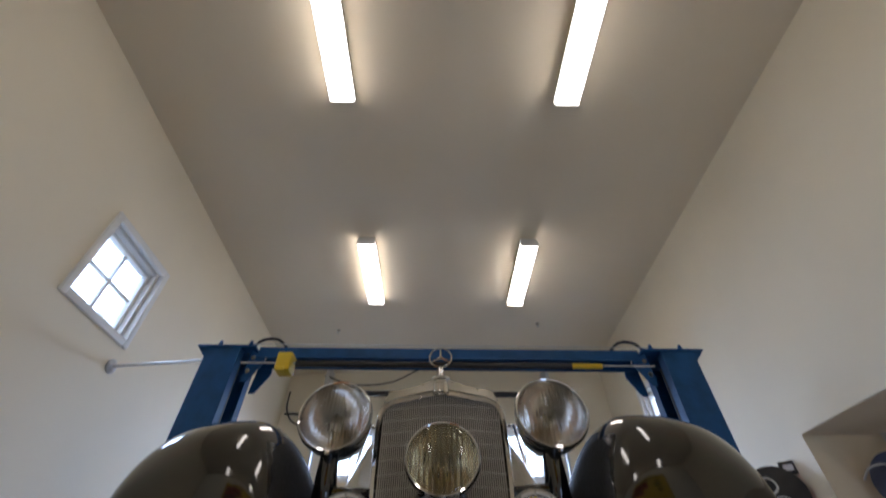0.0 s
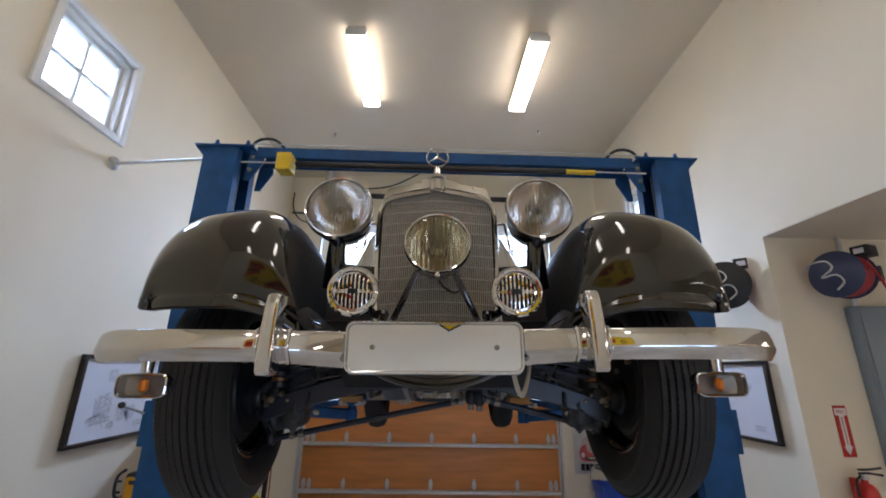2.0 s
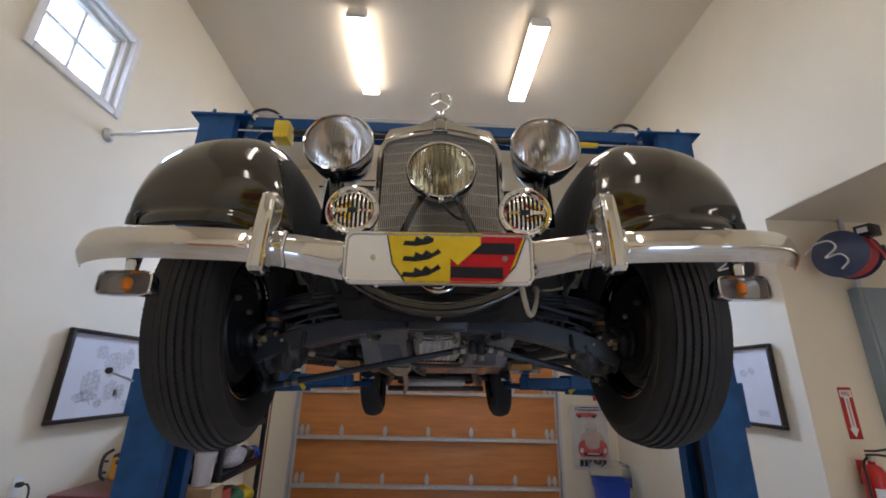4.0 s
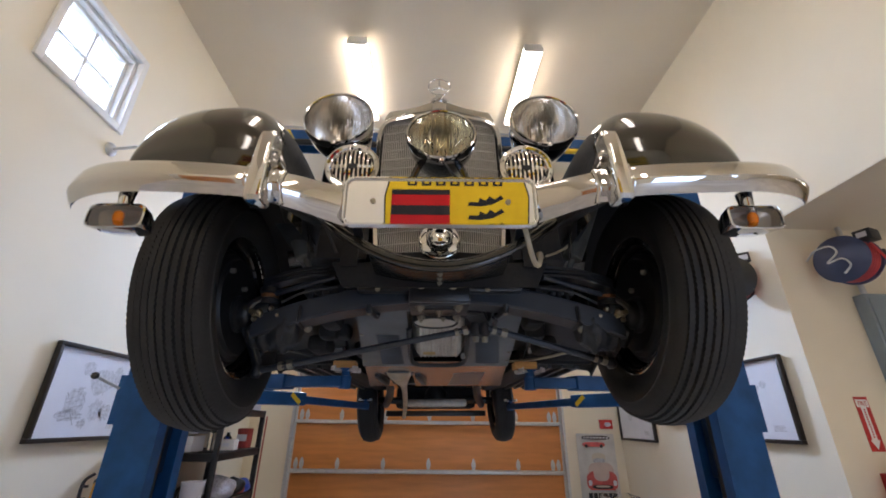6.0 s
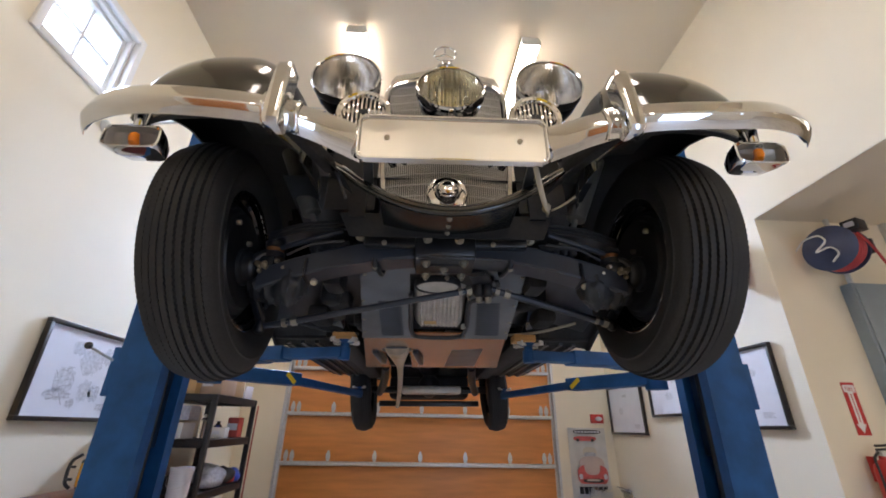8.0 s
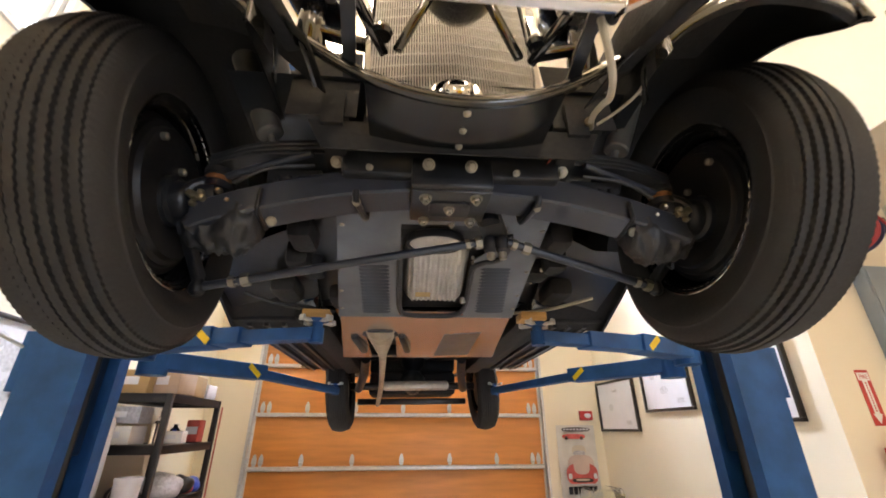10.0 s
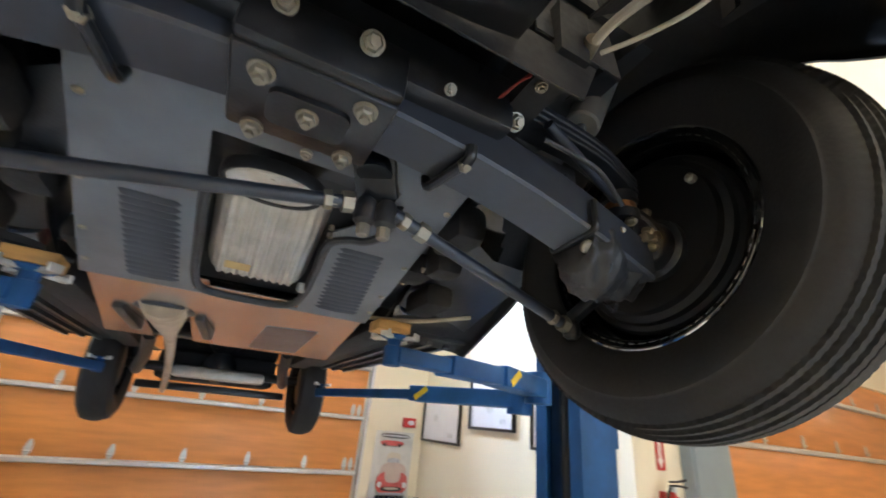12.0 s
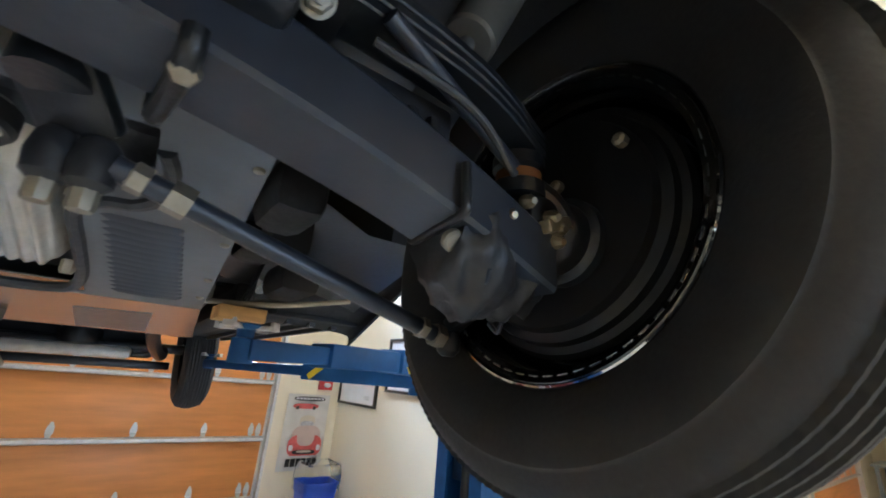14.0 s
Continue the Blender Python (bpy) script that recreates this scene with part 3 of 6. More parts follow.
# wall tie of the lift
bm = B()
rod(bm, (XL, 3.42, 3.69), (-1.66, 3.2, 3.64), 0.012)
lathe(bm, [(0.055, 0), (0.055, 0.012), (0.03, 0.03)], T((XL, 3.42, 3.69)) @ Matrix.Rotation(radians(90), 4, "Y"), 24)
single("tie_rod", bm, GALV, "steel tie rod from the wall to the lift column", "tie rod")

# ---- the car ----
CAR = T((0, -2, -1.70))
car = thing("vintage_car", T((0, 2, 1.70)) @ pose(0, 0, 0, 0, -0.8, -1.2), "dark olive-grey vintage car with chrome lamps, raised on the lift", "car")


def cpart(name, bm, material, label="", parent=None, sharp=35):
    bm.transform(CAR)
    return part(name, bm, material, parent or car, label, sharp)


def interp(pts, t):
    for (a, p), (b, q) in zip(pts, pts[1:]):
        if t <= b:
            f = (t - a) / (b - a)
            return p + (q - p) * f
    return pts[-1][1]


CAR = T((0.022, -2, -1.70))
# front fenders: a full crown over the wheel with a turned-down lip
crown = smooth_path([(0, 1.578, 2.388), (0, 1.578, 2.455), (0, 1.602, 2.562), (0, 1.690, 2.675), (0, 1.86, 2.745), (0, 2.12, 2.750), (0, 2.40, 2.66), (0, 2.62, 2.48), (0, 2.80, 2.29), (0, 2.98, 2.13), (0, 3.15, 2.06)], 5)
for s in (-1, 1):
    bm = B()
    rows, N = [], 30
    n = len(crown) - 1
    for i, c in enumerate(crown):
        f = i / n
        front = max(0.0, 1 - f / 0.30)
        xi, xo, xc = interp([(0, 0.33), (0.12, 0.36), (0.25, 0.395), (0.5, 0.43), (1, 0.47)], f), interp([(0, 0.822), (0.12, 0.838), (0.22, 0.868), (0.32, 0.904), (0.45, 0.922), (1, 0.922)], f), 0.61
        z_out = interp([(1.57, 2.382), (1.595, 2.386), (1.63, 2.420), (1.66, 2.440), (1.70, 2.474), (1.745, 2.519), (1.80, 2.560), (1.90, 2.603), (2.05, 2.622), (2.22, 2.585), (2.40, 2.47), (2.58, 2.32), (2.80, 2.20), (3.15, 2.04)], c.y)
        z_in = interp([(0, 2.20), (0.25, 2.27), (0.5, 2.36), (0.8, 2.12), (1, 2.04)], f)
        do, di = max(0.004, c.z - z_out), max(0.004, c.z - z_in)
        row = []
        for k in range(N + 1):
            u = k / N
            x = xi + (xo - xi) * (0.5 - 0.5 * math.cos(math.pi * u))
            if x > xc:
                w, p, d = (x - xc) / (xo - xc), 2.5, do
            else:
                w, p, d = (xc - x) / (xc - xi), 2.1, di
            w = min(1.0, w)
            drop = d * (1 - (1 - w ** p) ** (1 / p))
            y = c.y + ((0.030 * w ** 3) if x > xc else 0.10 * w ** 1.6) * front
            row.append(Vector((s * (0.61 + 0.93 * (x - 0.61)), y - 0.012, c.z - drop - 0.037)))
        row.append(row[-1] + Vector((s * 0.004, 0, -0.004)))
        row.append(row[-1] + Vector((s * 0.001, 0, -0.016)))
        row.append(row[-1] + Vector((0, 0, -0.014)))
        row.append(row[-1] + Vector((-s * 0.012, 0, -0.002)))
        rows.append(row)
    lip = [[p + Vector((0, dy, dz if k <= N else 0)) for k, p in enumerate(rows[0])] for dy, dz in ((0.010, -0.036), (-0.003, -0.034), (-0.005, -0.018), (-0.004, -0.004))]
    skin = lip + rows
    grid(bm, skin)
    fender = cpart("front_fender", bm, PAINT, "dark olive-grey gloss fender", sharp=60)
    bm = B()
    grid(bm, [[p + Vector((-s * 0.003, 0.004, -0.003)) for p in r] for r in skin])
    cpart("underside", bm, UNDERSEAL, "matt black undersealed underside", parent=fender, sharp=60)
    bm = B()
    lathe(bm, [(0.004, 0.02), (0.013, 0.014), (0.014, 0.0), (0.010, -0.012)], T((s * 0.60, 1.968, 2.713)), 16)
    cpart("parking_lamp", bm, CHROME, parent=fender)

# valance: a crescent lip below the radiator, open behind
bend = lambda x: (x / 0.30) ** 2 if abs(x) < 0.30 else 1 + (abs(x) - 0.30) * 4.6
bm = B()
rows = []
for k in range(33):
    x = -0.43 + 0.86 * k / 32
    zl, yl = 2.095 + 0.122 * bend(x), 1.664
    rows.append([(x, yl + 0.050, zl + 0.036), (x, yl + 0.030, zl + 0.036), (x, yl + 0.016, zl + 0.034), (x, yl + 0.008, zl + 0.026), (x, yl + 0.001, zl + 0.012), (x, yl, zl + 0.003), (x, yl + 0.004, zl - 0.002), (x, yl + 0.02, zl)])
grid(bm, rows)
solid(bm, 0.004)
valance = cpart("front_valance", bm, PAINT, "curved olive-grey valance lip", sharp=60)
bm = B()
xs = [-0.19 + 0.02375 * k for k in range(17)]
grid(bm, [[(x, y0 + y1 * bend(x), z0 + z1 * bend(x)) for x in xs] for y0, y1, z0, z1 in ((1.676, 0.0, 2.094, 0.120), (1.71, 0.0, 2.097, 0.108), (1.745, 0.0, 2.101, 0.095), (1.785, 0.0, 2.106, 0.080), (1.818, 0.0, 2.112, 0.065))])
solid(bm, 0.003)
cpart("apron", bm, mat("dark_apron_paint", (0.008, 0.0085, 0.0085), 0.22, vary=0.08, scale=3, bump_scale=14), "dark painted apron below the radiator", parent=valance, sharp=60)
for y, z in ((1.690, 2.093), (1.745, 2.099), (1.805, 2.107)):
    bm = B()
    bolt(bm, (0.0, y, z), (0, -0.2, -1), 0.006)
    cpart("bolt", bm, BOLT, parent=valance)

# radiator, raked back with its bonnet
def rpart(name, bm, *rest, **more):
    for v in bm.verts:
        f = max(0.0, ((2.936 if name == "ornament" else v.co.z) - 2.2) / 0.6)
        v.co.x, v.co.y, v.co.z = v.co.x * (1 + 0.05 * f), v.co.y + 0.11 * f, v.co.z + 0.045 * f
    return cpart(name, bm, *rest, **more)


out_half = [(0.205, 2.185), (0.218, 2.32), (0.226, 2.50), (0.227, 2.68), (0.222, 2.725), (0.205, 2.758), (0.175, 2.778), (0.09, 2.818), (0.0, 2.855)]
in_half = [(0.186, 2.20), (0.198, 2.32), (0.206, 2.50), (0.207, 2.67), (0.203, 2.705), (0.190, 2.733), (0.170, 2.745), (0.09, 2.762), (0.0, 2.776)]
mirror = lambda h: [(-x, z) for x, z in h] + h[-2::-1]
outer, inner = mirror(out_half), mirror(in_half)
bm = B()
front = lambda x: 1.790 + 0.10 * abs(x)
rows = [[(x, 2.10, z + 0.01) for x, z in outer], [(x * 1.0, front(x) + 0.022, z) for x, z in outer], [(x * 0.985, front(x) + 0.006, z - 0.003) for x, z in outer], [(x * 0.97, front(x), z - 0.008) for x, z in outer], [(x * 1.01, front(x), z + 0.003) for x, z in inner], [(x, front(x) + 0.012, z) for x, z in inner], [(x, front(x) + 0.06, z) for x, z in inner]]
grid(bm, rows)
shell = rpart("radiator_shell", bm, CHROME, "bright chrome radiator shell with a peaked top", sharp=40)
bm = B()
pts = [(x * 1.004, z + 0.001) for x, z in outer if z > 2.75]
grid(bm, [[(x * 0.96, front(x) - 0.0025, z - 0.007) for x, z in pts], [(x * 0.98, front(x) - 0.0025, max(z - 0.06 * (1 - abs(x) / 0.21), 2.749)) for x, z in pts]])
solid(bm, 0.002)
rpart("header", bm, mat("brushed_nickel", (0.34, 0.32, 0.27), 0.3, metal=0.8, vary=0.05), parent=shell)
inner_top = lambda x: interp([(0, 2.776), (0.09, 2.762), (0.17, 2.745), (0.19, 2.733), (0.204, 2.70), (0.21, 2.66)], abs(x))
bm = B()
for k in range(-30, 31):
    x = k * 0.00665
    y, r = front(x) + 0.012, 0.0021
    vs = grid(bm, [[(x + a * r, y + b * r, z) for a, b in ((-1, 2.2), (-0.95, 0.6), (-0.6, 0.1), (0, -0.15), (0.6, 0.1), (0.95, 0.6), (1, 2.2))] for z in (2.205, inner_top(x))])
rpart("grille_slats", bm, NICKEL, "fine dull nickel grille slats", parent=shell, sharp=70)
for j in range(13):
    bm = B()
    z = 2.235 + 0.042 * j
    xm = interp([(2.2, 0.186), (2.32, 0.198), (2.5, 0.206), (2.72, 0.196), (2.8, 0.1)], z)
    tube(bm, [(-xm, front(xm) + 0.010, z - 0.006), (0, front(0) + 0.010, z + 0.003), (xm, front(xm) + 0.010, z - 0.006)], 0.0014, 6, 2)
    rpart("grille_wire", bm, GALV, parent=shell)
bm = B()
grid(bm, [[(x, front(x) + 0.05, z) for x, z in ((-0.21, 2.19), (0, 2.19), (0.21, 2.19))], [(x, front(x) + 0.05, z) for x, z in ((-0.21, 2.72), (0, 2.77), (0.21, 2.72))]])
solid(bm, 0.01)
rpart("radiator_core", bm, PLASTIC, parent=shell)
bm = B()
lathe(bm, [(0.023, -0.012), (0.023, 0.002), (0.019, 0.006), (0.014, 0.007), (0.003, 0.009)], T((0, 1.788, 2.806)) @ Matrix.Rotation(radians(82), 4, "X"), 24)
rpart("badge", bm, CHROME, parent=shell)
bm = B()
lathe(bm, [(0.030, 2.845), (0.030, 2.880), (0.026, 2.884), (0.026, 2.893), (0.034, 2.896), (0.034, 2.906), (0.016, 2.913), (0.012, 2.945), (0.004, 2.955)], T((0, 1.80, -0.062)), 28)
cap = rpart("radiator_cap", bm, CHROME)
bm = B()
ring = [(0.042 * math.cos(a), 1.80, 2.936 + 0.042 * math.sin(a)) for a in [2 * math.pi * k / 32 for k in range(32)]]
rows = []
for x, y, z in ring:
    c = Vector((x, 0, z - 2.936)).normalized()
    rows.append([Vector((x, y, z)) + 0.0028 * (c * math.cos(b) + Vector((0, 1, 0)) * math.sin(b)) for b in [2 * math.pi * j / 8 for j in range(8)]])
grid(bm, rows + [rows[0]], True)
for a in (90, 210, 330):
    d = Vector((math.cos(radians(a)), 0, math.sin(radians(a))))
    rod(bm, Vector((0, 1.80, 2.936)), Vector((0, 1.80, 2.936)) + d * 0.040, 0.0046, 0.0018, 8)
rpart("ornament", bm, CHROME, "chrome ring ornament with three spokes", parent=cap)
bm = B()
lathe(bm, [(0.052, 0.0), (0.0525, 0.003), (0.051, 0.006), (0.046, 0.009), (0.038, 0.009), (0.032, 0.011), (0.030, 0.016), (0.0285, 0.022), (0.025, 0.028), (0.019, 0.032), (0.011, 0.0345), (0.002, 0.0355)], T((0, 1.800, 2.236)) @ Matrix.Rotation(radians(90), 4, "X") @ Matrix.Scale(1.25, 4), 48)
rpart("crank_cover", bm, CHROME, "round chrome crank-hole cover", parent=shell)

# bonnet, cowl and body
CAR = T((0.012, -2, -1.70))
bm = B()
rows = []
for f in (0, 0.25, 0.5, 0.75, 1.0):
    y, w = 2.03 + 1.05 * f, 1 + 1.50 * f ** 0.9
    rows.append([(x * w * (1 + 0.25 * f * (2.70 - z)), y, 2.19 + (z + 0.006 - 2.19) * (1 + 0.10 * f)) for x, z in outer])
grid(bm, rows)
rpart("bonnet", bm, BLACK, "glossy dark bonnet")
bm = B()
sect = lambda w, h: [(-w * 0.96, 2.10), (-w, 2.35), (-w * 0.98, h - 0.10), (-w * 0.90, h), (w * 0.90, h), (w * 0.98, h - 0.10), (w, 2.35), (w * 0.96, 2.10)]
rows = [[(x, y, z) for x, z in sect(w, h)] for y, w, h in ((3.08, 0.56, 2.90), (3.5, 0.62, 2.92), (4.4, 0.66, 2.92), (5.2, 0.60, 2.90), (5.75, 0.45, 2.70), (6.0, 0.35, 2.35))]
vs = grid(bm, rows, True)
bm.faces.new(vs[0]), bm.faces.new(vs[-1])
cpart("body", bm, PAINT)
bm = B()
for a, b in (((-0.56, 3.3, 2.9), (-0.52, 3.42, 3.25)), ((0.56, 3.3, 2.9), (0.52, 3.42, 3.25)), ((-0.52, 3.42, 3.25), (0.52, 3.42, 3.25))):
    rod(bm, a, b, 0.012)
cpart("windscreen_frame", bm, CHROME)
for s in (-1, 1):
    bm = B()
    box(bm, min(s * 0.60, s * 0.90), max(s * 0.60, s * 0.90), 3.05, 4.75, 2.035, 2.06, 0.006)
    board = cpart("running_board", bm, UNDERSEAL)
    bm = B()
    for x in (0.66, 0.74, 0.82):
        box(bm, min(s * x, s * (x + 0.02)), max(s * x, s * (x + 0.02)), 3.1, 4.7, 2.018, 2.036)
    cpart("stiffener", bm, CHASSIS, parent=board)
    bm = B()
    box(bm, min(s * 0.47, s * 0.60), max(s * 0.47, s * 0.60), 3.0, 5.0, 2.03, 2.11, 0.01)
    cpart("sill", bm, UNDERSEAL)
    bm = B()
    rows = []
    path = smooth_path([(0, 4.70, 2.05), (0, 4.85, 2.30), (0, 5.1, 2.50), (0, 5.42, 2.56), (0, 5.75, 2.46), (0, 5.98, 2.22), (0, 6.05, 2.12)], 4)
    for c in path:
        rows.append([(s * x, c.y, c.z - 0.22 * max(0, (x - 0.72) / 0.22) ** 3 * min(1, max(0, (c.z - 2.1) / 0.2))) for x in (0.50, 0.62, 0.72, 0.80, 0.87, 0.92, 0.94)])
    grid(bm, rows)
    solid(bm, 0.004)
    cpart("rear_fender", bm, PAINT, sharp=60)


CAR = T((0, -2, -1.70))


# wheels
def tyre_mesh():
    """A cross-ply tyre with eight zigzag-edged ribs; axis x, outer face towards +x."""
    R = 0.3875
    ribs = []
    for k in range(8):
        x0 = -0.0672 + 0.0192 * k
        dr = 0.0042 * (abs(x0) / 0.0256) ** 1.5
        ribs += [(x0 - 0.0078, R - 0.007 - dr, 1), (x0 - 0.0072, R - dr, 1), (x0 + 0.0072, R - dr, 1), (x0 + 0.0078, R - 0.007 - dr, 1)]
    left = [(-0.054, 0.2335, 0), (-0.063, 0.2365, 0), (-0.0715, 0.2385, 0), (-0.084, 0.256, 0), (-0.0945, 0.276, 0), (-0.1005, 0.294, 0), (-0.1030, 0.308, 0), (-0.1036, 0.318, 0), (-0.1030, 0.3225, 0), (-0.1006, 0.3245, 0), (-0.0990, 0.3275, 0), (-0.0945, 0.3390, 0), (-0.0885, 0.3490, 0), (-0.0800, 0.3585, 0)]
    prof = left + ribs + [(-x, r, z) for x, r, z in left[::-1]]
    seg = 576
    rows = []
    for i in range(seg):
        a = 2 * math.pi * i / seg
        zig = 0.0013 * (abs((i % 4) - 2) - 1)
        row = []
        for x, r, z in prof:
            q = r - 0.003 * ((i // 2) % 2) if x > 0 and not z and 0.335 < r < 0.359 else r
            row.append((x + (zig if z else 0.0), q * math.cos(a), q * math.sin(a)))
        rows.append(row)
    bm = B()
    vs = grid(bm, rows)
    for j in range(len(prof) - 1):
        bm.faces.new((vs[-1][j], vs[-1][j + 1], vs[0][j + 1], vs[0][j]))
    return mesh("tyre", bm, RUBBER, 40)


TYRE = tyre_mesh()
ROTY = Matrix.Rotation(radians(90), 4, "Y")
bm = B()
lathe(bm, [(0.214, -0.060), (0.230, -0.0685), (0.2352, -0.0660), (0.2345, -0.054), (0.216, -0.044), (0.207, -0.02), (0.199, 0.0), (0.199, 0.03), (0.215, 0.05), (0.2325, 0.060), (0.2355, 0.066), (0.230, 0.070)], ROTY, 72, cap=False)
RIM = mesh("rim", bm, BLACK)
bm = B()
lathe(bm, [(0.2335, -0.0700), (0.2362, -0.0694), (0.2362, -0.0672), (0.2335, -0.0666)], ROTY, 96, cap=False)
for k in range(60):
    arc = [2 * math.pi * (k + 0.62 * j / 3) / 60 for j in range(4)]
    grid(bm, [[(x, r * math.cos(a), r * math.sin(a)) for r, x in ((0.2196, -0.0630), (0.2202, -0.0652), (0.2212, -0.0656), (0.2222, -0.0654), (0.2228, -0.0640))] for a in arc])
RIM_EDGE = mesh("rim_edge", bm, CHROME)
bm = B()
lathe(bm, [(0.207, 0.02), (0.165, 0.03), (0.12, 0.015), (0.085, 0.03), (0.08, 0.06), (0.01, 0.08)], ROTY, 48)
DISC = mesh("wheel_disc", bm, BLACK)
bm = B()
lathe(bm, [(0.192, -0.010), (0.196, -0.020), (0.190, -0.028), (0.180, -0.030), (0.176, -0.040), (0.163, -0.044), (0.158, -0.056), (0.06, -0.062), (0.01, -0.064)], ROTY, 64)
BACKPLATE = mesh("brake_plate", bm, mat("black_brake_plate", (0.008, 0.008, 0.009), 0.45, vary=0.1))


def wheel(m, name="wheel"):
    """A wheel at the pose m in the room; its x axis points away from the car."""
    w = new(name)
    w.parent = car
    w.matrix_basis = car.matrix_basis.inverted() @ m
    for n, me, lab in (("tyre", TYRE, "black ribbed rubber tyre"), ("rim", RIM, ""), ("rim_edge", RIM_EDGE, "polished rim edge"), ("wheel_disc", DISC, ""), ("brake_plate", BACKPLATE, "")):
        o = new(n, me)
        o.parent = w
        tagged(o, lab)
    return w


FRONT = {1: T((0.7545, 2.023, 2.114)) @ pose(0, 0, 0, 0, 2.0, -2.3), -1: T((-0.7135, 2.037, 2.079)) @ pose(0, 0, 0, 0, -4.0, 2.9) @ pose(0, 0, 0, 0, 0, 180)}
for s in (-1, 1):
    wheel(FRONT[s])
    wheel(car.matrix_basis @ CAR @ T((0.02 + s * 0.700, 5.42, 1.930)) @ pose(0, 0, 0, 0, -4.0 * s, 0 if s > 0 else 180))

# bumpers, plate and lamps
CAR = T((0.020, -2, -1.70))
for s in (-1, 1):
    blade_y = smooth_path([(0.222, 1.500, 0), (0.27, 1.473, 0), (0.32, 1.444, 0), (0.41, 1.408, 0), (0.50, 1.393, 0), (0.60, 1.387, 0), (0.68, 1.391, 0), (0.75, 1.410, 0), (0.795, 1.435, 0), (0.815, 1.456, 0)], 5)
    bm = B()
    rows = []
    for p in blade_y:
        u, y = p.x, p.y - (0.022 * max(0.0, (p.x - 0.60) / 0.21) if s > 0 else 0.0)
        grow = max(0.0, (0.42 - u) / 0.20) ** 1.3
        end = max(0.0, (u - 0.72) / 0.10)
        zt = 2.2430 + 0.006 * grow - 0.010 * min(1.0, end) ** 2 + 0.004 * s
        zb = 2.1700 - 0.014 * grow - 0.004 * min(1.0, end) + 0.004 * s
        lean = 0.012 * grow
        zf = lerp(zt, zb, 0.60)
        sect = [(0.030, zt - 0.003), (0.014, zt), (0.006, zt - 0.001), (0.002, zt - 0.004), (-0.003, lerp(zt, zf, 0.35)), (-0.0070, lerp(zt, zf, 0.70)), (-0.0092, zf + 0.004), (-0.0096, zf + 0.001), (-0.0090, zf - 0.002), (-0.004, lerp(zf, zb, 0.35)), (0.003, lerp(zf, zb, 0.70)), (0.0105, zb + 0.002), (0.012, zb), (0.014, zb + 0.001), (0.014, zb + 0.010)]
        rows.append([(s * u, y + a + lean * (zt - z) / 0.06, z) for a, z in sect])
    vs = grid(bm, rows)
    bm.faces.new(vs[0]), bm.faces.new(vs[-1])
    cpart("bumper", bm, CHROME, "chrome half bumper", sharp=40)
    # upright overrider, flat-faced and rounded at the top
    bm = B()
    rows = []
    for f, w, d, o in ((0.0, 0.4, 0.35, 0.004), (0.015, 0.85, 0.8, 0.001), (0.06, 1.0, 1.0, 0.0), (0.3, 1.0, 1.0, 0.0), (0.6, 0.98, 1.0, 0.001), (0.85, 0.94, 1.0, 0.002), (0.95, 0.90, 0.96, 0.004), (0.985, 0.80, 0.85, 0.007), (1.0, 0.55, 0.6, 0.011)):
        z, yc = 2.138 + 0.193 * f + 0.005 * s, 1.384 + 0.018 * f * f + o
        hw, hd = 0.0178 * w, 0.026 * d
        rows.append([(s * 0.378 + a * hw, yc + b * hd + 0.012, z) for a, b in ((-1, 0.9), (-1, -0.66), (-0.97, -0.82), (-0.90, -0.94), (-0.80, -0.99), (-0.3, -1.0), (0.3, -1.0), (0.80, -0.99), (0.90, -0.94), (0.97, -0.82), (1, -0.66), (1, 0.9))])
    vs = grid(bm, rows, True)
    bm.faces.new(vs[0]), bm.faces.new(vs[-1])
    guard = cpart("overrider", bm, CHROME, "upright chrome overrider")
    bm = B()
    rows = []
    for dx, e in ((-0.037, 0.000), (-0.036, 0.004), (-0.032, 0.0055), (-0.028, 0.003), (0.028, 0.003), (0.032, 0.0055), (0.036, 0.004), (0.037, 0.000)):
        x = 0.378 + dx
        y0 = 1.419 - 0.33 * dx - e
        zt, zb = 2.2440 + e + 0.004 * s, 2.1690 - e + 0.004 * s
        rows.append([(s * x, y0 + a, z) for a, z in ((0.030, zt), (0.008, zt), (0.001, zt - 0.005), (-0.006, 2.218), (-0.0105, 2.202), (-0.0100, 2.196), (-0.001, 2.182), (0.012, zb), (0.020, zb + 0.001))])
    grid(bm, rows)
    cpart("collar", bm, CHROME, parent=guard, sharp=50)
    bm = B()
    bar(bm, (s * 0.378, 1.45, 2.205), (s * 0.335, 1.70, 2.255), 0.03, 0.04, 0.005)
    box(bm, min(s * 0.226, s * 0.244), max(s * 0.226, s * 0.244), 1.500, 1.56, 2.180, 2.232, 0.006)
    cpart("bumper_iron", bm, UNDERSEAL)
    # turn signal
    bm = B()
    sect = lambda w, h, n=28: [(w * (abs(math.cos(a)) ** 0.34) * (1 if math.cos(a) >= 0 else -1), h * (abs(math.sin(a)) ** 0.42) * (1 if math.sin(a) >= 0 else -1)) for a in [2 * math.pi * j / n for j in range(n)]]
    cx, cy, cz = s * 0.657, 1.404, 2.116 + 0.003 * s
    rows = [[(cx + x, cy + d, cz + z) for x, z in sect(w, h)] for d, w, h in ((0.066, 0.02, 0.012), (0.060, 0.040, 0.019), (0.03, 0.053, 0.025), (0.004, 0.058, 0.0275), (0.0, 0.058, 0.0275), (-0.002, 0.055, 0.025), (0.004, 0.051, 0.0215))]
    grid(bm, rows, True)
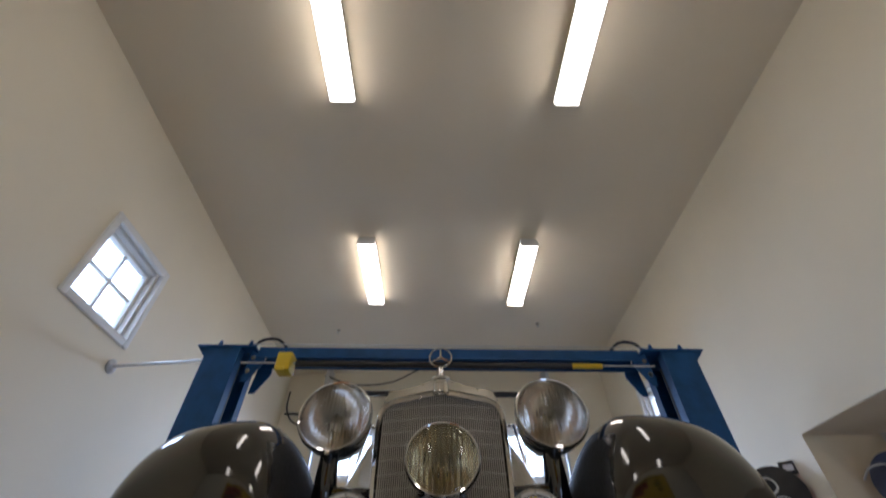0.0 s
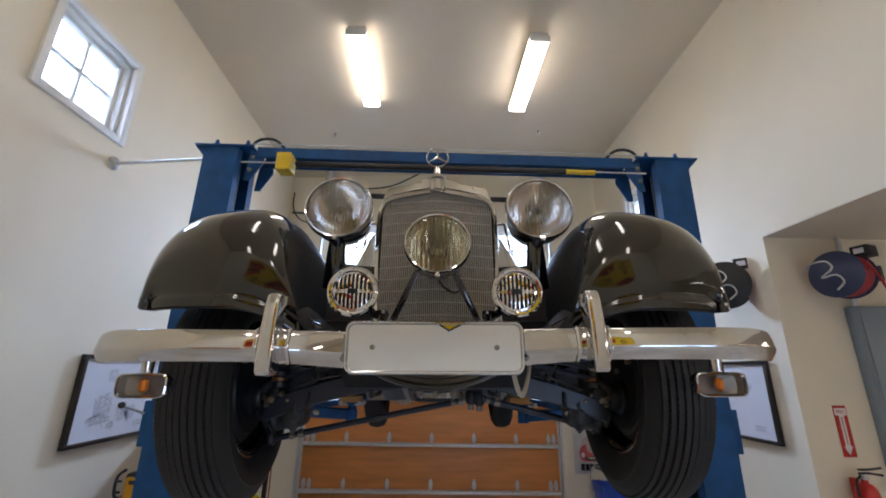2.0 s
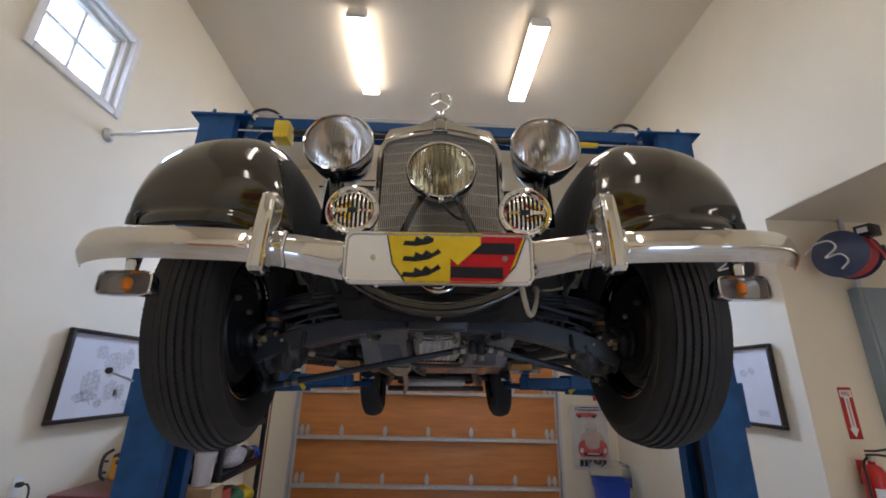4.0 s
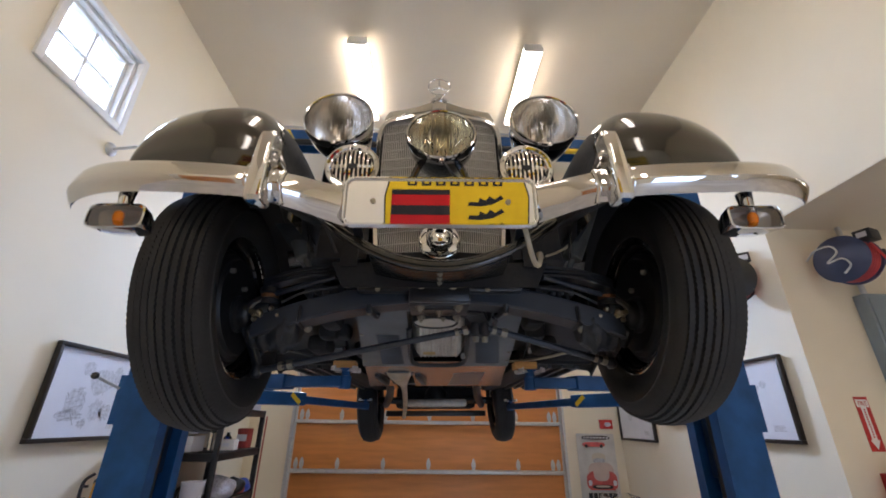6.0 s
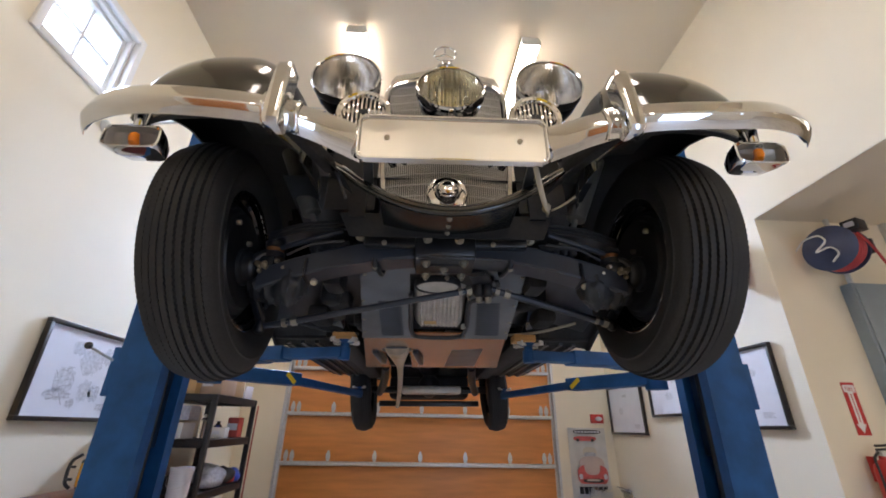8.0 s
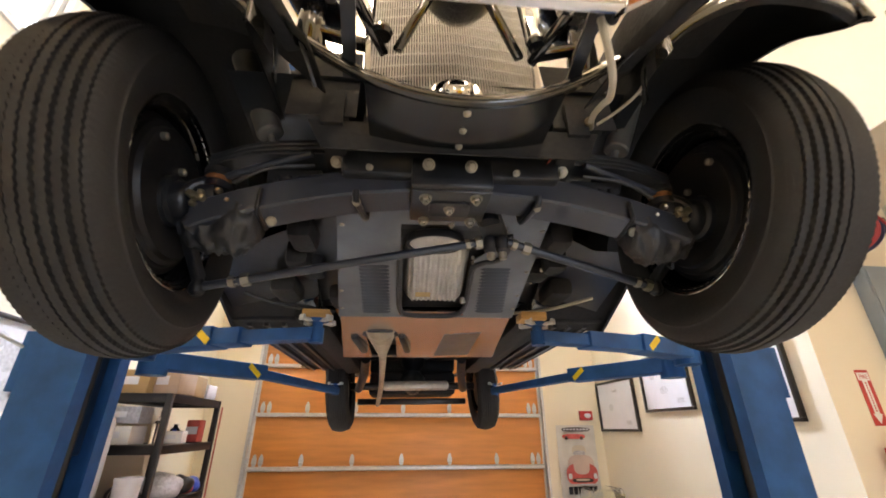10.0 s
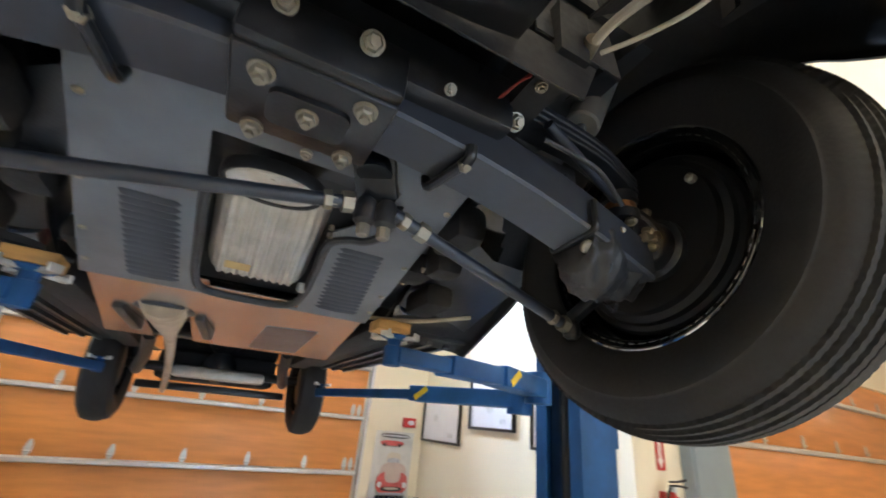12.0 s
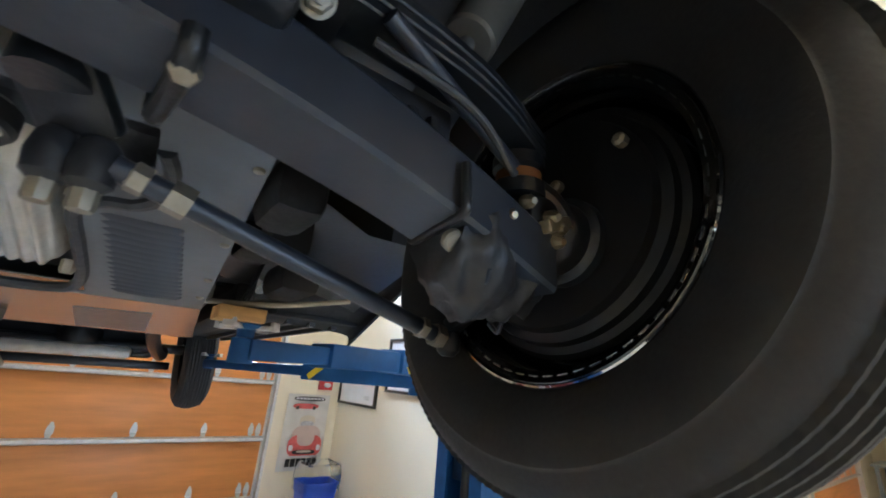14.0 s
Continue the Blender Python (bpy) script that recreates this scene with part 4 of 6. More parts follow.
    signal = cpart("turn_signal", bm, CHROME, "chrome turn signal with a clear lens and amber bulb", sharp=45)
    bm = B()
    rows = [[(cx + x * q, cy + d, cz + z * q) for x, z in sect(0.051, 0.0215)] for d, q in ((0.004, 1), (-0.004, 0.92), (-0.008, 0.7), (-0.010, 0.3), (-0.0105, 0.02))]
    grid(bm, rows, True)
    cpart("lens", bm, FROSTED, parent=signal).visible_shadow = False
    bm = B()
    lathe(bm, [(0.002, -0.013), (0.0085, -0.009), (0.0105, 0.0), (0.0085, 0.009), (0.003, 0.013)], T((cx - s * 0.002, cy + 0.012, cz)), 18)
    cpart("bulb", bm, AMBER, parent=signal)
    bm = B()
    grid(bm, [[(cx + x, cy + d, cz + z) for x, z in sect(w, h)] for d, w, h in ((0.005, 0.0505, 0.0215), (0.022, 0.042, 0.018), (0.028, 0.02, 0.009), (0.03, 0.002, 0.001))], True)
    cpart("reflector", bm, mat("dull_reflector", (0.34, 0.31, 0.27), 0.4, metal=0.6), parent=signal)
    bm = B()
    rod(bm, (cx + s * 0.005, 1.424, 2.135), (cx + s * 0.006, 1.424, 2.185), 0.011, 0.016)
    cpart("stalk", bm, CHROME, parent=signal)

# number plate: a blank polished panel in a chrome surround
bm = B()
rr = lambda x, z, w, h, r, n=6: [(x + sx * (w - r) + r * math.cos(a), z + sz * (h - r) + r * math.sin(a)) for sx, sz, a0 in ((1, 1, 0), (-1, 1, 90), (-1, -1, 180), (1, -1, 270)) for a in [radians(a0 + 90 * k / n) for k in range(n + 1)]]
PX, PZ, PY, PW, PH = 0.001, 2.204, 1.498, 0.228, 0.0655
rows = [[(x, PY + d, z) for x, z in rr(PX, PZ, PW - e, PH - e, 0.022 - e * 0.6)] for d, e in ((0.010, 0.0), (0.0, -0.001), (-0.006, 0.002), (-0.006, 0.006), (-0.001, 0.0085), (0.004, 0.009))]
grid(bm, rows, True)
plate = cpart("number_plate", bm, CHROME, "blank polished plate in a chrome surround")
bm = B()
a = [bm.verts.new((x, PY + 0.001, z)) for x, z in rr(PX, PZ, PW - 0.008, PH - 0.008, 0.016)]
bm.faces.new(a)
b = [bm.verts.new((x, PY + 0.006, z)) for x, z in rr(PX, PZ, PW - 0.008, PH - 0.008, 0.016)]
bm.faces.new(b[::-1])
cpart("face", bm, MIRROR, parent=plate)
for x in (-0.157, 0.160):
    bm = B()
    lathe(bm, [(0.0065, -0.002), (0.0065, 0.002), (0.004, 0.004)], T((x, PY + 0.0, PZ)) @ Matrix.Rotation(radians(90), 4, "X"), 12)
    cpart("screw", bm, BRASS, parent=plate)
for x in (-0.205, 0.205):
    bm = B()
    bar(bm, (x, PY + 0.01, PZ), (x * 1.1, 1.72, 2.20), 0.025, 0.008)
    cpart("plate_bracket", bm, CHASSIS, parent=plate)


def big_lamp(name, c, r, depth, lens, shell_mat, label, tilt=6.0, ridge=0.0010):
    """A round lamp that looks along -y: bucket, rim, lens, reflector and bulb."""
    m = T(c) @ Matrix.Rotation(radians(90 - tilt), 4, "X")
    bm = B()
    prof = [(r * 0.97, 0.0), (r * 0.98, -0.02), (r * 0.93, -depth * 0.35), (r * 0.78, -depth * 0.68), (r * 0.5, -depth * 0.9), (r * 0.2, -depth * 0.99), (0.003, -depth)]
    lathe(bm, prof, m, 56, cap=False)
    lamp = cpart(name, bm, shell_mat, label)
    bm = B()
    lathe(bm, [(r * 0.985, -0.022), (r * 1.01, -0.012), (r * 1.0, 0.004), (r * 0.97, 0.010), (r * 0.935, 0.008), (r * 0.925, 0.0)], m, 64, cap=False)
    cpart("bezel", bm, CHROME, "chrome bezel", parent=lamp)
    bm = B()
    dome = lambda q: 0.020 * math.sqrt(max(0.0, 1 - q * q)) + 0.001
    for flute, base in ((0.0, 0.0), (ridge, -0.0050)):
        rows = []
        for k in range(41):
            q = max(0.004, 1 - k / 40)
            row = []
            for i in range(192):
                a = 2 * math.pi * i / 192
                x, z = q * r * 0.93 * math.cos(a), q * r * 0.93 * math.sin(a)
                band = 1.0 if abs(z) < r * 0.55 else 0.55
                row.append(m @ Vector((x, z, dome(q) + base + flute * band * math.cos(x / r * (44 if ridge > 0.0015 else 62)))))
            rows.append(row)
        grid(bm, rows, True)
    o = cpart("lens", bm, lens, "vertically fluted glass lens", parent=lamp, sharp=80)
    o.visible_shadow = False
    bm = B()
    lathe(bm, [(r * 0.93, -0.004), (r * 0.86, -depth * 0.25), (r * 0.70, -depth * 0.5), (r * 0.45, -depth * 0.7), (r * 0.15, -depth * 0.78), (0.003, -depth * 0.79)], m, 48, cap=False)
    cpart("reflector", bm, REFLECTOR, parent=lamp)
    bm = B()
    lathe(bm, [(0.012, -depth * 0.78), (0.012, -depth * 0.5), (0.017, -depth * 0.42), (0.015, -depth * 0.28), (0.004, -depth * 0.22)], m, 20)
    cpart("bulb", bm, BRASS, parent=lamp)
    bm = B()
    box(bm, c[0] - 0.008, c[0] + 0.008, c[1] - 0.012 - 0.15 * r, c[1] + 0.012 - 0.15 * r, c[2] - r * 1.07, c[2] - r * 0.97, 0.003)
    cpart("clasp", bm, CHROME, parent=lamp)
    return lamp


for s in (-1, 1):
    big_lamp("headlamp", (s * 0.3655 + 0.0105, 1.812, 2.717), 0.1235, 0.20, LENS, BLACK, "large round chrome headlamp with fluted glass")
    bm = B()
    tube(bm, [(s * 0.365, 1.87, 2.60), (s * 0.365, 1.87, 2.53), (s * 0.365, 1.88, 2.49), (s * 0.368, 1.90, 2.44)], lambda t: 0.030 + 0.016 * t, 14)
    bar(bm, (s * 0.225, 1.90, 2.50), (s * 0.36, 1.86, 2.50), 0.03, 0.03, 0.008)
    cpart("lamp_bracket", bm, BLACK)
big_lamp("spot_lamp", (0.006, 1.672, 2.538), 0.108, 0.15, LENS_YELLOW, BLACK, "round chrome centre spot lamp with yellowed fluted glass", 11.0, 0.0020)
for s in (-1, 1):
    bm = B()
    bar(bm, (s * 0.052, 1.70, 2.465), (s * 0.135, 1.74, 2.30), 0.020, 0.014, 0.003, up=(0, 1, 0))
    cpart("lamp_stay", bm, BLACK)
bm = B()
tube(bm, [(0.01, 1.62, 2.405), (0.03, 1.64, 2.385), (0.06, 1.68, 2.38), (0.085, 1.73, 2.40)], 0.004)
cpart("lamp_cable", bm, PLASTIC)
for s in (-1, 1):
    c = Vector((s * 0.2375, 1.600, 2.367))
    m = T(c) @ Matrix.Rotation(radians(90), 4, "X") @ Matrix.Scale(1.08, 4)
    bm = B()
    lathe(bm, [(0.053, -0.004), (0.053, 0.003), (0.056, 0.007), (0.063, 0.008), (0.068, 0.005), (0.070, 0.0), (0.068, -0.006), (0.062, -0.03), (0.045, -0.045), (0.03, -0.07), (0.004, -0.075)], m, 56, cap=False)
    horn = cpart("horn", bm, CHROME, "round chrome horn with a slotted face")
    for k in range(10):
        bm = B()
        a = radians(18 + 36 * k)
        lathe(bm, [(0.0022, 0.0), (0.0022, 0.0015), (0.0008, 0.0022)], m @ T((0.0605 * math.cos(a), 0.0605 * math.sin(a), 0.0076)), 8)
        cpart("screw", bm, BOLT, parent=horn)
    bm = B()
    lathe(bm, [(0.054, -0.010), (0.003, -0.010)], m, 40, cap=False)
    cpart("membrane", bm, PLASTIC, parent=horn)
    # slotted face: nine slots in two tiers
    bm = B()
    R, pitch, half = 0.0535, 0.0108, 0.0030
    edge = [-R] + [q for k in range(-4, 5) for q in (k * pitch - half, k * pitch + half)] + [R]
    rim = lambda x: math.sqrt(max(0.0, R * R - x * x))
    dome = lambda x, z: m @ Vector((x, z, 0.005 - 1.5 * (x * x + z * z)))
    for j, (xa, xb) in enumerate(zip(edge, edge[1:])):
        spans = [(-1.0, 1.0)]
        if j % 2:
            top = (rim((xa + xb) / 2) - 0.006) / rim((xa + xb) / 2)
            web = 0.0045 / rim((xa + xb) / 2)
            spans = [(-1.0, -top), (-web, web), (top, 1.0)]
        for lo, hi in spans:
            grid(bm, [[dome(x, rim(x) * lerp(lo, hi, f / 6)) for f in range(7)] for x in (xa, xb)])
    bmesh.ops.remove_doubles(bm, verts=bm.verts[:], dist=0.00005)
    solid(bm, 0.002)
    cpart("horn_grille", bm, CHROME, parent=horn)
    bm = B()
    lathe(bm, [(0.0125, 0.0050), (0.0125, 0.0066), (0.0115, 0.0072), (0.004, 0.0074)], m @ Matrix.Diagonal((1.1, 0.62, 1, 1)), 28)
    cpart("badge", bm, PLASTIC, parent=horn)
    bm = B()
    bar(bm, (s * 0.2325, 1.62, 2.34), (s * 0.16, 1.75, 2.30), 0.02, 0.02, 0.004)
    lathe(bm, [(0.018, -0.012), (0.022, 0), (0.018, 0.012)], T((s * 0.165, 1.71, 2.315)), 16)
    cpart("horn_bracket", bm, BLACK, parent=horn)

# ---- chassis from below ----
CAR = T((0.0255, -2.005, -1.682))
for s in (-1, 1):
    bm = B()
    rows = []
    for y, x, z in ((1.82, 0.278, 2.19), (1.95, 0.285, 2.19), (2.4, 0.30, 2.16), (3.2, 0.40, 2.10), (4.4, 0.45, 2.10), (5.0, 0.45, 2.16), (5.9, 0.42, 2.12)):
        rows.append([(s * (x + a), y, z + b) for a, b in ((-0.025, -0.045), (0.025, -0.045), (0.025, 0.045), (-0.025, 0.045))])
    vs = grid(bm, rows, True)
    bm.faces.new(vs[0]), bm.faces.new(vs[-1])
    rail = cpart("frame_rail", bm, UNDERSEAL)
    for y, z in ((1.88, 2.140),):
        bm = B()
        bolt(bm, (s * 0.272, y, z), (0, -0.2, -1), 0.007)
        cpart("bolt", bm, BOLT, parent=rail)
for s in (-1, 1):
    bm = B()
    grid(bm, [[(s * x, 1.60 + 0.39 * f + 0.03 * (1 - f) * (0.47 - x) / 0.16, z + 0.07 * f ** 0.7) for x, z in ((0.60, 2.335), (0.52, 2.33), (0.46, 2.31), (0.40, 2.27), (0.34, 2.215), (0.295, 2.175))] for f in (0, 0.12, 0.25, 0.38, 0.5)])
    solid(bm, 0.003)
    cpart("inner_wing", bm, UNDERSEAL, sharp=60)
bm = B()
box(bm, -0.27, 0.27, 1.935, 1.99, 2.10, 2.20, 0.01)
cpart("front_crossmember", bm, CHASSIS)

# axle beam
AX = 0.0235
axle_z = lambda x: 2.130 - 0.122 * (abs(x - AX) / 0.6) ** 2
CAR = T((0, -2, -1.70))
bm = B()
rows = []
for k in range(25):
    x = AX - 0.60 + 1.20 * k / 24
    z = axle_z(x)
    h = 0.038 - 0.004 * (abs(x - AX) / 0.6)
    rows.append([(x, 2.012 + a, z + b) for a, b in ((-0.046, -h), (0.046, -h), (0.050, -h * 0.85), (0.050, h * 0.85), (0.046, h), (-0.046, h), (-0.050, h * 0.85), (-0.050, -h * 0.85))])
vs = grid(bm, rows, True)
bm.faces.new(vs[0]), bm.faces.new(vs[-1])
axle = cpart("front_axle", bm, CHASSIS_GREY, "dark painted front axle beam")
bm = B()
box(bm, AX - 0.100, AX + 0.100, 1.945, 2.100, 2.079, 2.096, 0.006)
box(bm, AX - 0.100, AX + 0.100, 1.925, 1.948, 2.083, 2.165, 0.008)
cpart("axle_saddle", bm, CHASSIS, parent=axle)
bm = B()
rows = [[(x, y, z) for x, y in rr(AX, 2.022, 0.052, 0.034, 0.016)] for z in (2.080, 2.072)]
rows.append([(x, y, 2.074) for x, y in rr(AX, 2.022, 0.044, 0.027, 0.013)])
vs = grid(bm, rows, True)
bm.faces.new(vs[-1])
cpart("cover", bm, CHASSIS, parent=axle)
for x, y, z, r in ((-0.040, 1.972, 2.078, 0.0125), (0.086, 1.968, 2.078, 0.0125), (0.023, 2.018, 2.073, 0.0115), (0.086, 2.075, 2.069, 0.0115), (-0.040, 2.075, 2.069, 0.0115), (0.038, 2.096, 2.069, 0.007)):
    bm = B()
    bolt(bm, (x, y, z), (0, -0.15, -1), r)
    cpart("bolt", bm, BOLT, parent=axle)
for x, y, z, r in ((-0.035, 1.928, 2.142, 0.0118), (0.068, 1.926, 2.140, 0.0118), (-0.257, 1.954, 2.158, 0.0118), (0.308, 1.957, 2.157, 0.0118), (-0.175, 1.925, 2.125, 0.0065), (0.178, 1.925, 2.125, 0.0065)):
    bm = B()
    bolt(bm, (x, y - 0.009, z - 0.004), (0, -0.8, -0.6), r)
    cpart("bolt", bm, BOLT, "large bolt with a wide washer", parent=axle)
for x, q in ((-0.207, -1), (0.241, 1)):
    bm = B()
    z = axle_z(x) - 2.080
    tube(bm, [(x, 1.958, 2.050 + z), (x, 1.966, 2.030 + z), (x - q * 0.006, 2.015, 2.031 + z), (x - q * 0.014, 2.066, 2.033 + z), (x - q * 0.016, 2.078, 2.055 + z)], 0.0085, 10, 4)
    cpart("axle_clamp", bm, CHASSIS, parent=axle)
    bm = B()
    lathe(bm, [(0.0105, -0.004), (0.0105, 0.008), (0.009, 0.011), (0.006, 0.011), (0.006, 0.015)], axis_to((x, 1.979, 2.064), (x, 1.91, 1.985))[0], 6)
    cpart("bolt", bm, BOLT, parent=axle)

for s in (-1, 1):
    CAR = T((0.0255 + 0.012 * s, -1.992, -1.685))
    # upper spring arm, shock absorber, pipe
    for dz in (0.0, 0.016, 0.032):
        bm = B()
        leaf = smooth_path([(s * 0.25, 1.965, 2.168 + dz), (s * 0.45, 1.968, 2.160 + dz * 0.8), (s * 0.575, 1.985, 2.132 + dz * 0.7)], 6)
        vs = grid(bm, [[(c.x, c.y + a, c.z + b) for a, b in ((-0.027, -0.003), (-0.025, -0.005), (0.025, -0.005), (0.027, -0.003), (0.027, 0.005), (-0.027, 0.005))] for c in leaf], True)
        bm.faces.new(vs[0]), bm.faces.new(vs[-1])
        cpart("spring_leaf", bm, CHASSIS)
    bm = B()
    rod(bm, (s * 0.33, 1.93, 2.155), (s * 0.565, 1.985, 2.105), 0.009)
    cpart("radius_rod", bm, CHASSIS_GREY)
    bm = B()
    m, n = axis_to((s * 0.45, 1.972, 2.235), (s * 0.555, 1.962, 2.485))
    lathe(bm, [(0.010, -0.035), (0.010, 0.0), (0.029, 0.002), (0.033, 0.006), (0.033, n)], m, 28)
    cpart("shock_absorber", bm, mat("grey_damper_paint", (0.12, 0.12, 0.108), 0.4, vary=0.2, scale=20), "dark grey tubular shock absorber")
    bm = B()
    for k in range(4):
        box(bm, min(s * (0.33 + 0.028 * k), s * (0.345 + 0.028 * k)), max(s * (0.33 + 0.028 * k), s * (0.345 + 0.028 * k)), 1.98, 2.03, 2.075, 2.125, 0.004)
    box(bm, min(s * 0.315, s * 0.45), max(s * 0.315, s * 0.45), 1.99, 2.05, 2.11, 2.15, 0.006)
    cpart("buffer", bm, BOOT)
    # steering knuckle with its rubber gaiter
    bm = B()
    random.seed(4)
    rows = []
    for k in range(29):
        f = k / 28
        c = Vector((s * (0.455 + 0.185 * f), 2.01 + 0.03 * f, 2.01 - 0.012 * math.sin(math.pi * f)))
        rad = 0.034 + 0.030 * math.sin(math.pi * min(1, 0.15 + f * 0.80)) + 0.003 * math.sin(9 * f)
        rows.append([c + Vector((0.3 * s * rad * math.sin(a) * 0.3, rad * math.cos(a), rad * math.sin(a) * (1.15 if math.sin(a) < 0 else 0.8))) + Vector((0, math.cos(a), math.sin(a))) * (0.014 * noise.noise(Vector((9 * f, 2.2 * math.cos(a), 2.2 * math.sin(a)))) + 0.008 * noise.noise(Vector((20 * f, 5 * math.cos(a), 5 * math.sin(a))))) for a in [2 * math.pi * j / 44 for j in range(44)]])
    vs = grid(bm, rows, True)
    bm.faces.new(vs[0]), bm.faces.new(vs[-1])
    gaiter = cpart("gaiter", bm, BOOT, "crumpled black rubber gaiter", sharp=70)
    for x, y, z in ((0.49, 1.975, 1.968), (0.52, 2.02, 1.945), (0.575, 2.04, 1.930)):
        bm = B()
        tube(bm, [(s * x, y - 0.012, z), (s * (x + 0.004), y, z - 0.012), (s * x, y + 0.012, z)], 0.003, 6, 4)
        cpart("clip", bm, CHASSIS_GREY, parent=gaiter)
    bm = B()
    tube(bm, [(s * 0.438, 1.946, 2.060), (s * 0.439, 1.945, 2.022), (s * 0.442, 1.952, 2.011), (s * 0.447, 2.00, 2.009), (s * 0.453, 2.052, 2.009), (s * 0.454, 2.062, 2.020), (s * 0.454, 2.062, 2.05)], 0.0055, 10, 5)
    cpart("axle_end", bm, CHASSIS)
    bm = B()
    lathe(bm, [(0.012, 0), (0.012, 0.006), (0.009, 0.009)], axis_to((0.452 if s > 0 else -0.415, 1.981, 1.994), (0.452 if s > 0 else -0.415, 1.92, 1.944))[0], 20)
    cpart("bolt", bm, BOLT)
    bm = B()
    lathe(bm, [(0.034, 0.0), (0.034, 0.018), (0.026, 0.022), (0.026, 0.036), (0.033, 0.040), (0.033, 0.055)], T((s * 0.560, 1.99, 2.075)), 28)
    knuckle = cpart("king_pin", bm, CHASSIS)
    bm = B()
    lathe(bm, [(0.029, 0.022), (0.029, 0.034)], T((s * 0.560, 1.99, 2.075)), 28)
    cpart("copper_shim", bm, mat("copper_brown", (0.30, 0.14, 0.06), 0.4, metal=0.6), parent=knuckle)
    bm = B()
    box(bm, min(s * 0.545, s * 0.60), max(s * 0.545, s * 0.60), 1.955, 2.005, 2.035, 2.075, 0.008)
    lathe(bm, [(0.018, -0.004), (0.034, 0.0), (0.044, 0.008), (0.048, 0.020), (0.050, 0.036), (0.060, 0.042), (0.062, 0.062)], axis_to((s * 0.60, 1.99, 2.045), (s * 0.70, 1.995, 2.045))[0], 36)
    tube(bm, [(s * 0.575, 1.975, 2.09), (s * 0.60, 1.965, 2.07), (s * 0.63, 1.965, 2.03)], 0.016, 10, 5)
    cpart("steering_knuckle", bm, CHASSIS)
    for x, y, z in ((0.535, 1.945, 2.055), (0.515, 1.955, 2.035), (0.57, 1.94, 2.045), (0.585, 1.942, 2.035), (0.585, 1.945, 2.020)):
        bm = B()
        lathe(bm, [(0.0088, 0), (0.0088, 0.009), (0.0065, 0.013), (0.004, 0.018)], axis_to((s * x, y + 0.012, z), (s * (x - 0.02), y - 0.1, z - 0.03))[0], 8)
        cpart("brake_union", bm, BRASS, "yellow zinc brake union")
    bm = B()
    bar(bm, (s * 0.56, 1.95, 2.03), (s * 0.60, 1.95, 2.045), 0.018, 0.016, 0.003)
    cpart("brake_fitting", bm, BRASS, "yellow zinc brake fitting")
    for y, z in ((2.003, 2.133), (1.990, 2.070), (2.075, 2.020), (2.095, 1.985), (1.904, 2.165)):
        bm = B()
        lathe(bm, [(0.0095, 0), (0.0095, 0.012), (0.005, 0.016)], axis_to((s * 0.662, y, z), (s * 0.5, y, z))[0], 8)
        cpart("plate_bolt", bm, BOLT)
    bm = B()
    tube(bm, [(s * 0.32, 1.93, 2.12), (s * 0.42, 1.92, 2.10), (s * 0.50, 1.94, 2.07)], 0.0045, 8)
    cpart("brake_hose", bm, BOOT)

# steering linkage
CAR = T((0, -2, -1.70))
LA, LB, SA, SB = Vector((-0.600, 2.147, 1.897)), Vector((0.128, 2.139, 2.037)), Vector((0.205, 2.150, 2.044)), Vector((0.648, 2.198, 1.934))
bm = B()
rod(bm, LA, LB, 0.0115, seg=16)
long_rod = cpart("track_rod", bm, CHASSIS_GREY, "long dark steering track rod")
bm = B()
rod(bm, SA, SB, 0.0125, seg=16)
short_rod = cpart("track_rod", bm, CHASSIS_GREY, "short dark steering track rod")
for par, p, q in ((long_rod, LA.lerp(LB, 0.085), LA.lerp(LB, 0.155)), (long_rod, LA.lerp(LB, 0.935), LA.lerp(LB, 1.0)), (short_rod, SA.lerp(SB, 0.03), SA.lerp(SB, 0.155)), (short_rod, SA.lerp(SB, 0.88), SA.lerp(SB, 0.99))):
    bm = B()
    m, n = axis_to(p, q)
    lathe(bm, [(0.013, 0), (0.016, 0.002), (0.016, n * 0.28), (0.012, n * 0.3), (0.012, n * 0.45)], m, 6)
    lathe(bm, [(0.018, n * 0.62), (0.018, n)], m, 6)
    cpart("lock_nut", bm, BOLT, parent=par)
for par, x, y, z in ((long_rod, 0.160, 2.172, 2.046), (short_rod, 0.192, 2.158, 2.042)):
    bm = B()
    lathe(bm, [(0.010, -0.028), (0.019, -0.020), (0.021, 0.0), (0.018, 0.018), (0.012, 0.026)], T((x, y, z)), 24)
    cpart("ball_joint", bm, BOOT, "black rubber ball joint boot", parent=par)
    bm = B()
    lathe(bm, [(0.0105, -0.046), (0.012, -0.042), (0.012, -0.026)], T((x, y, z)), 8)
    cpart("castle_nut", bm, BOLT, parent=par)
for s, e in ((-1, Vector((-0.612, 2.147, 1.896))), (1, Vector((0.660, 2.199, 1.932)))):
    bm = B()
    lathe(bm, [(0.010, -0.024), (0.018, -0.016), (0.020, 0.0), (0.014, 0.02)], T(e), 20)
    bar(bm, e + Vector((0, 0, 0.02)), (0.0255 + s * 0.667, 2.06, 2.045), 0.03, 0.025, 0.006)
    cpart("steering_arm", bm, CHASSIS)
bm = B()
bar(bm, (0.176, 2.165, 2.074), (0.135, 2.10, 2.13), 0.075, 0.02, 0.006)
rod(bm, (0.15, 2.12, 2.09), (0.15, 2.12, 2.22), 0.03)
cpart("pitman_arm", bm, CHASSIS)

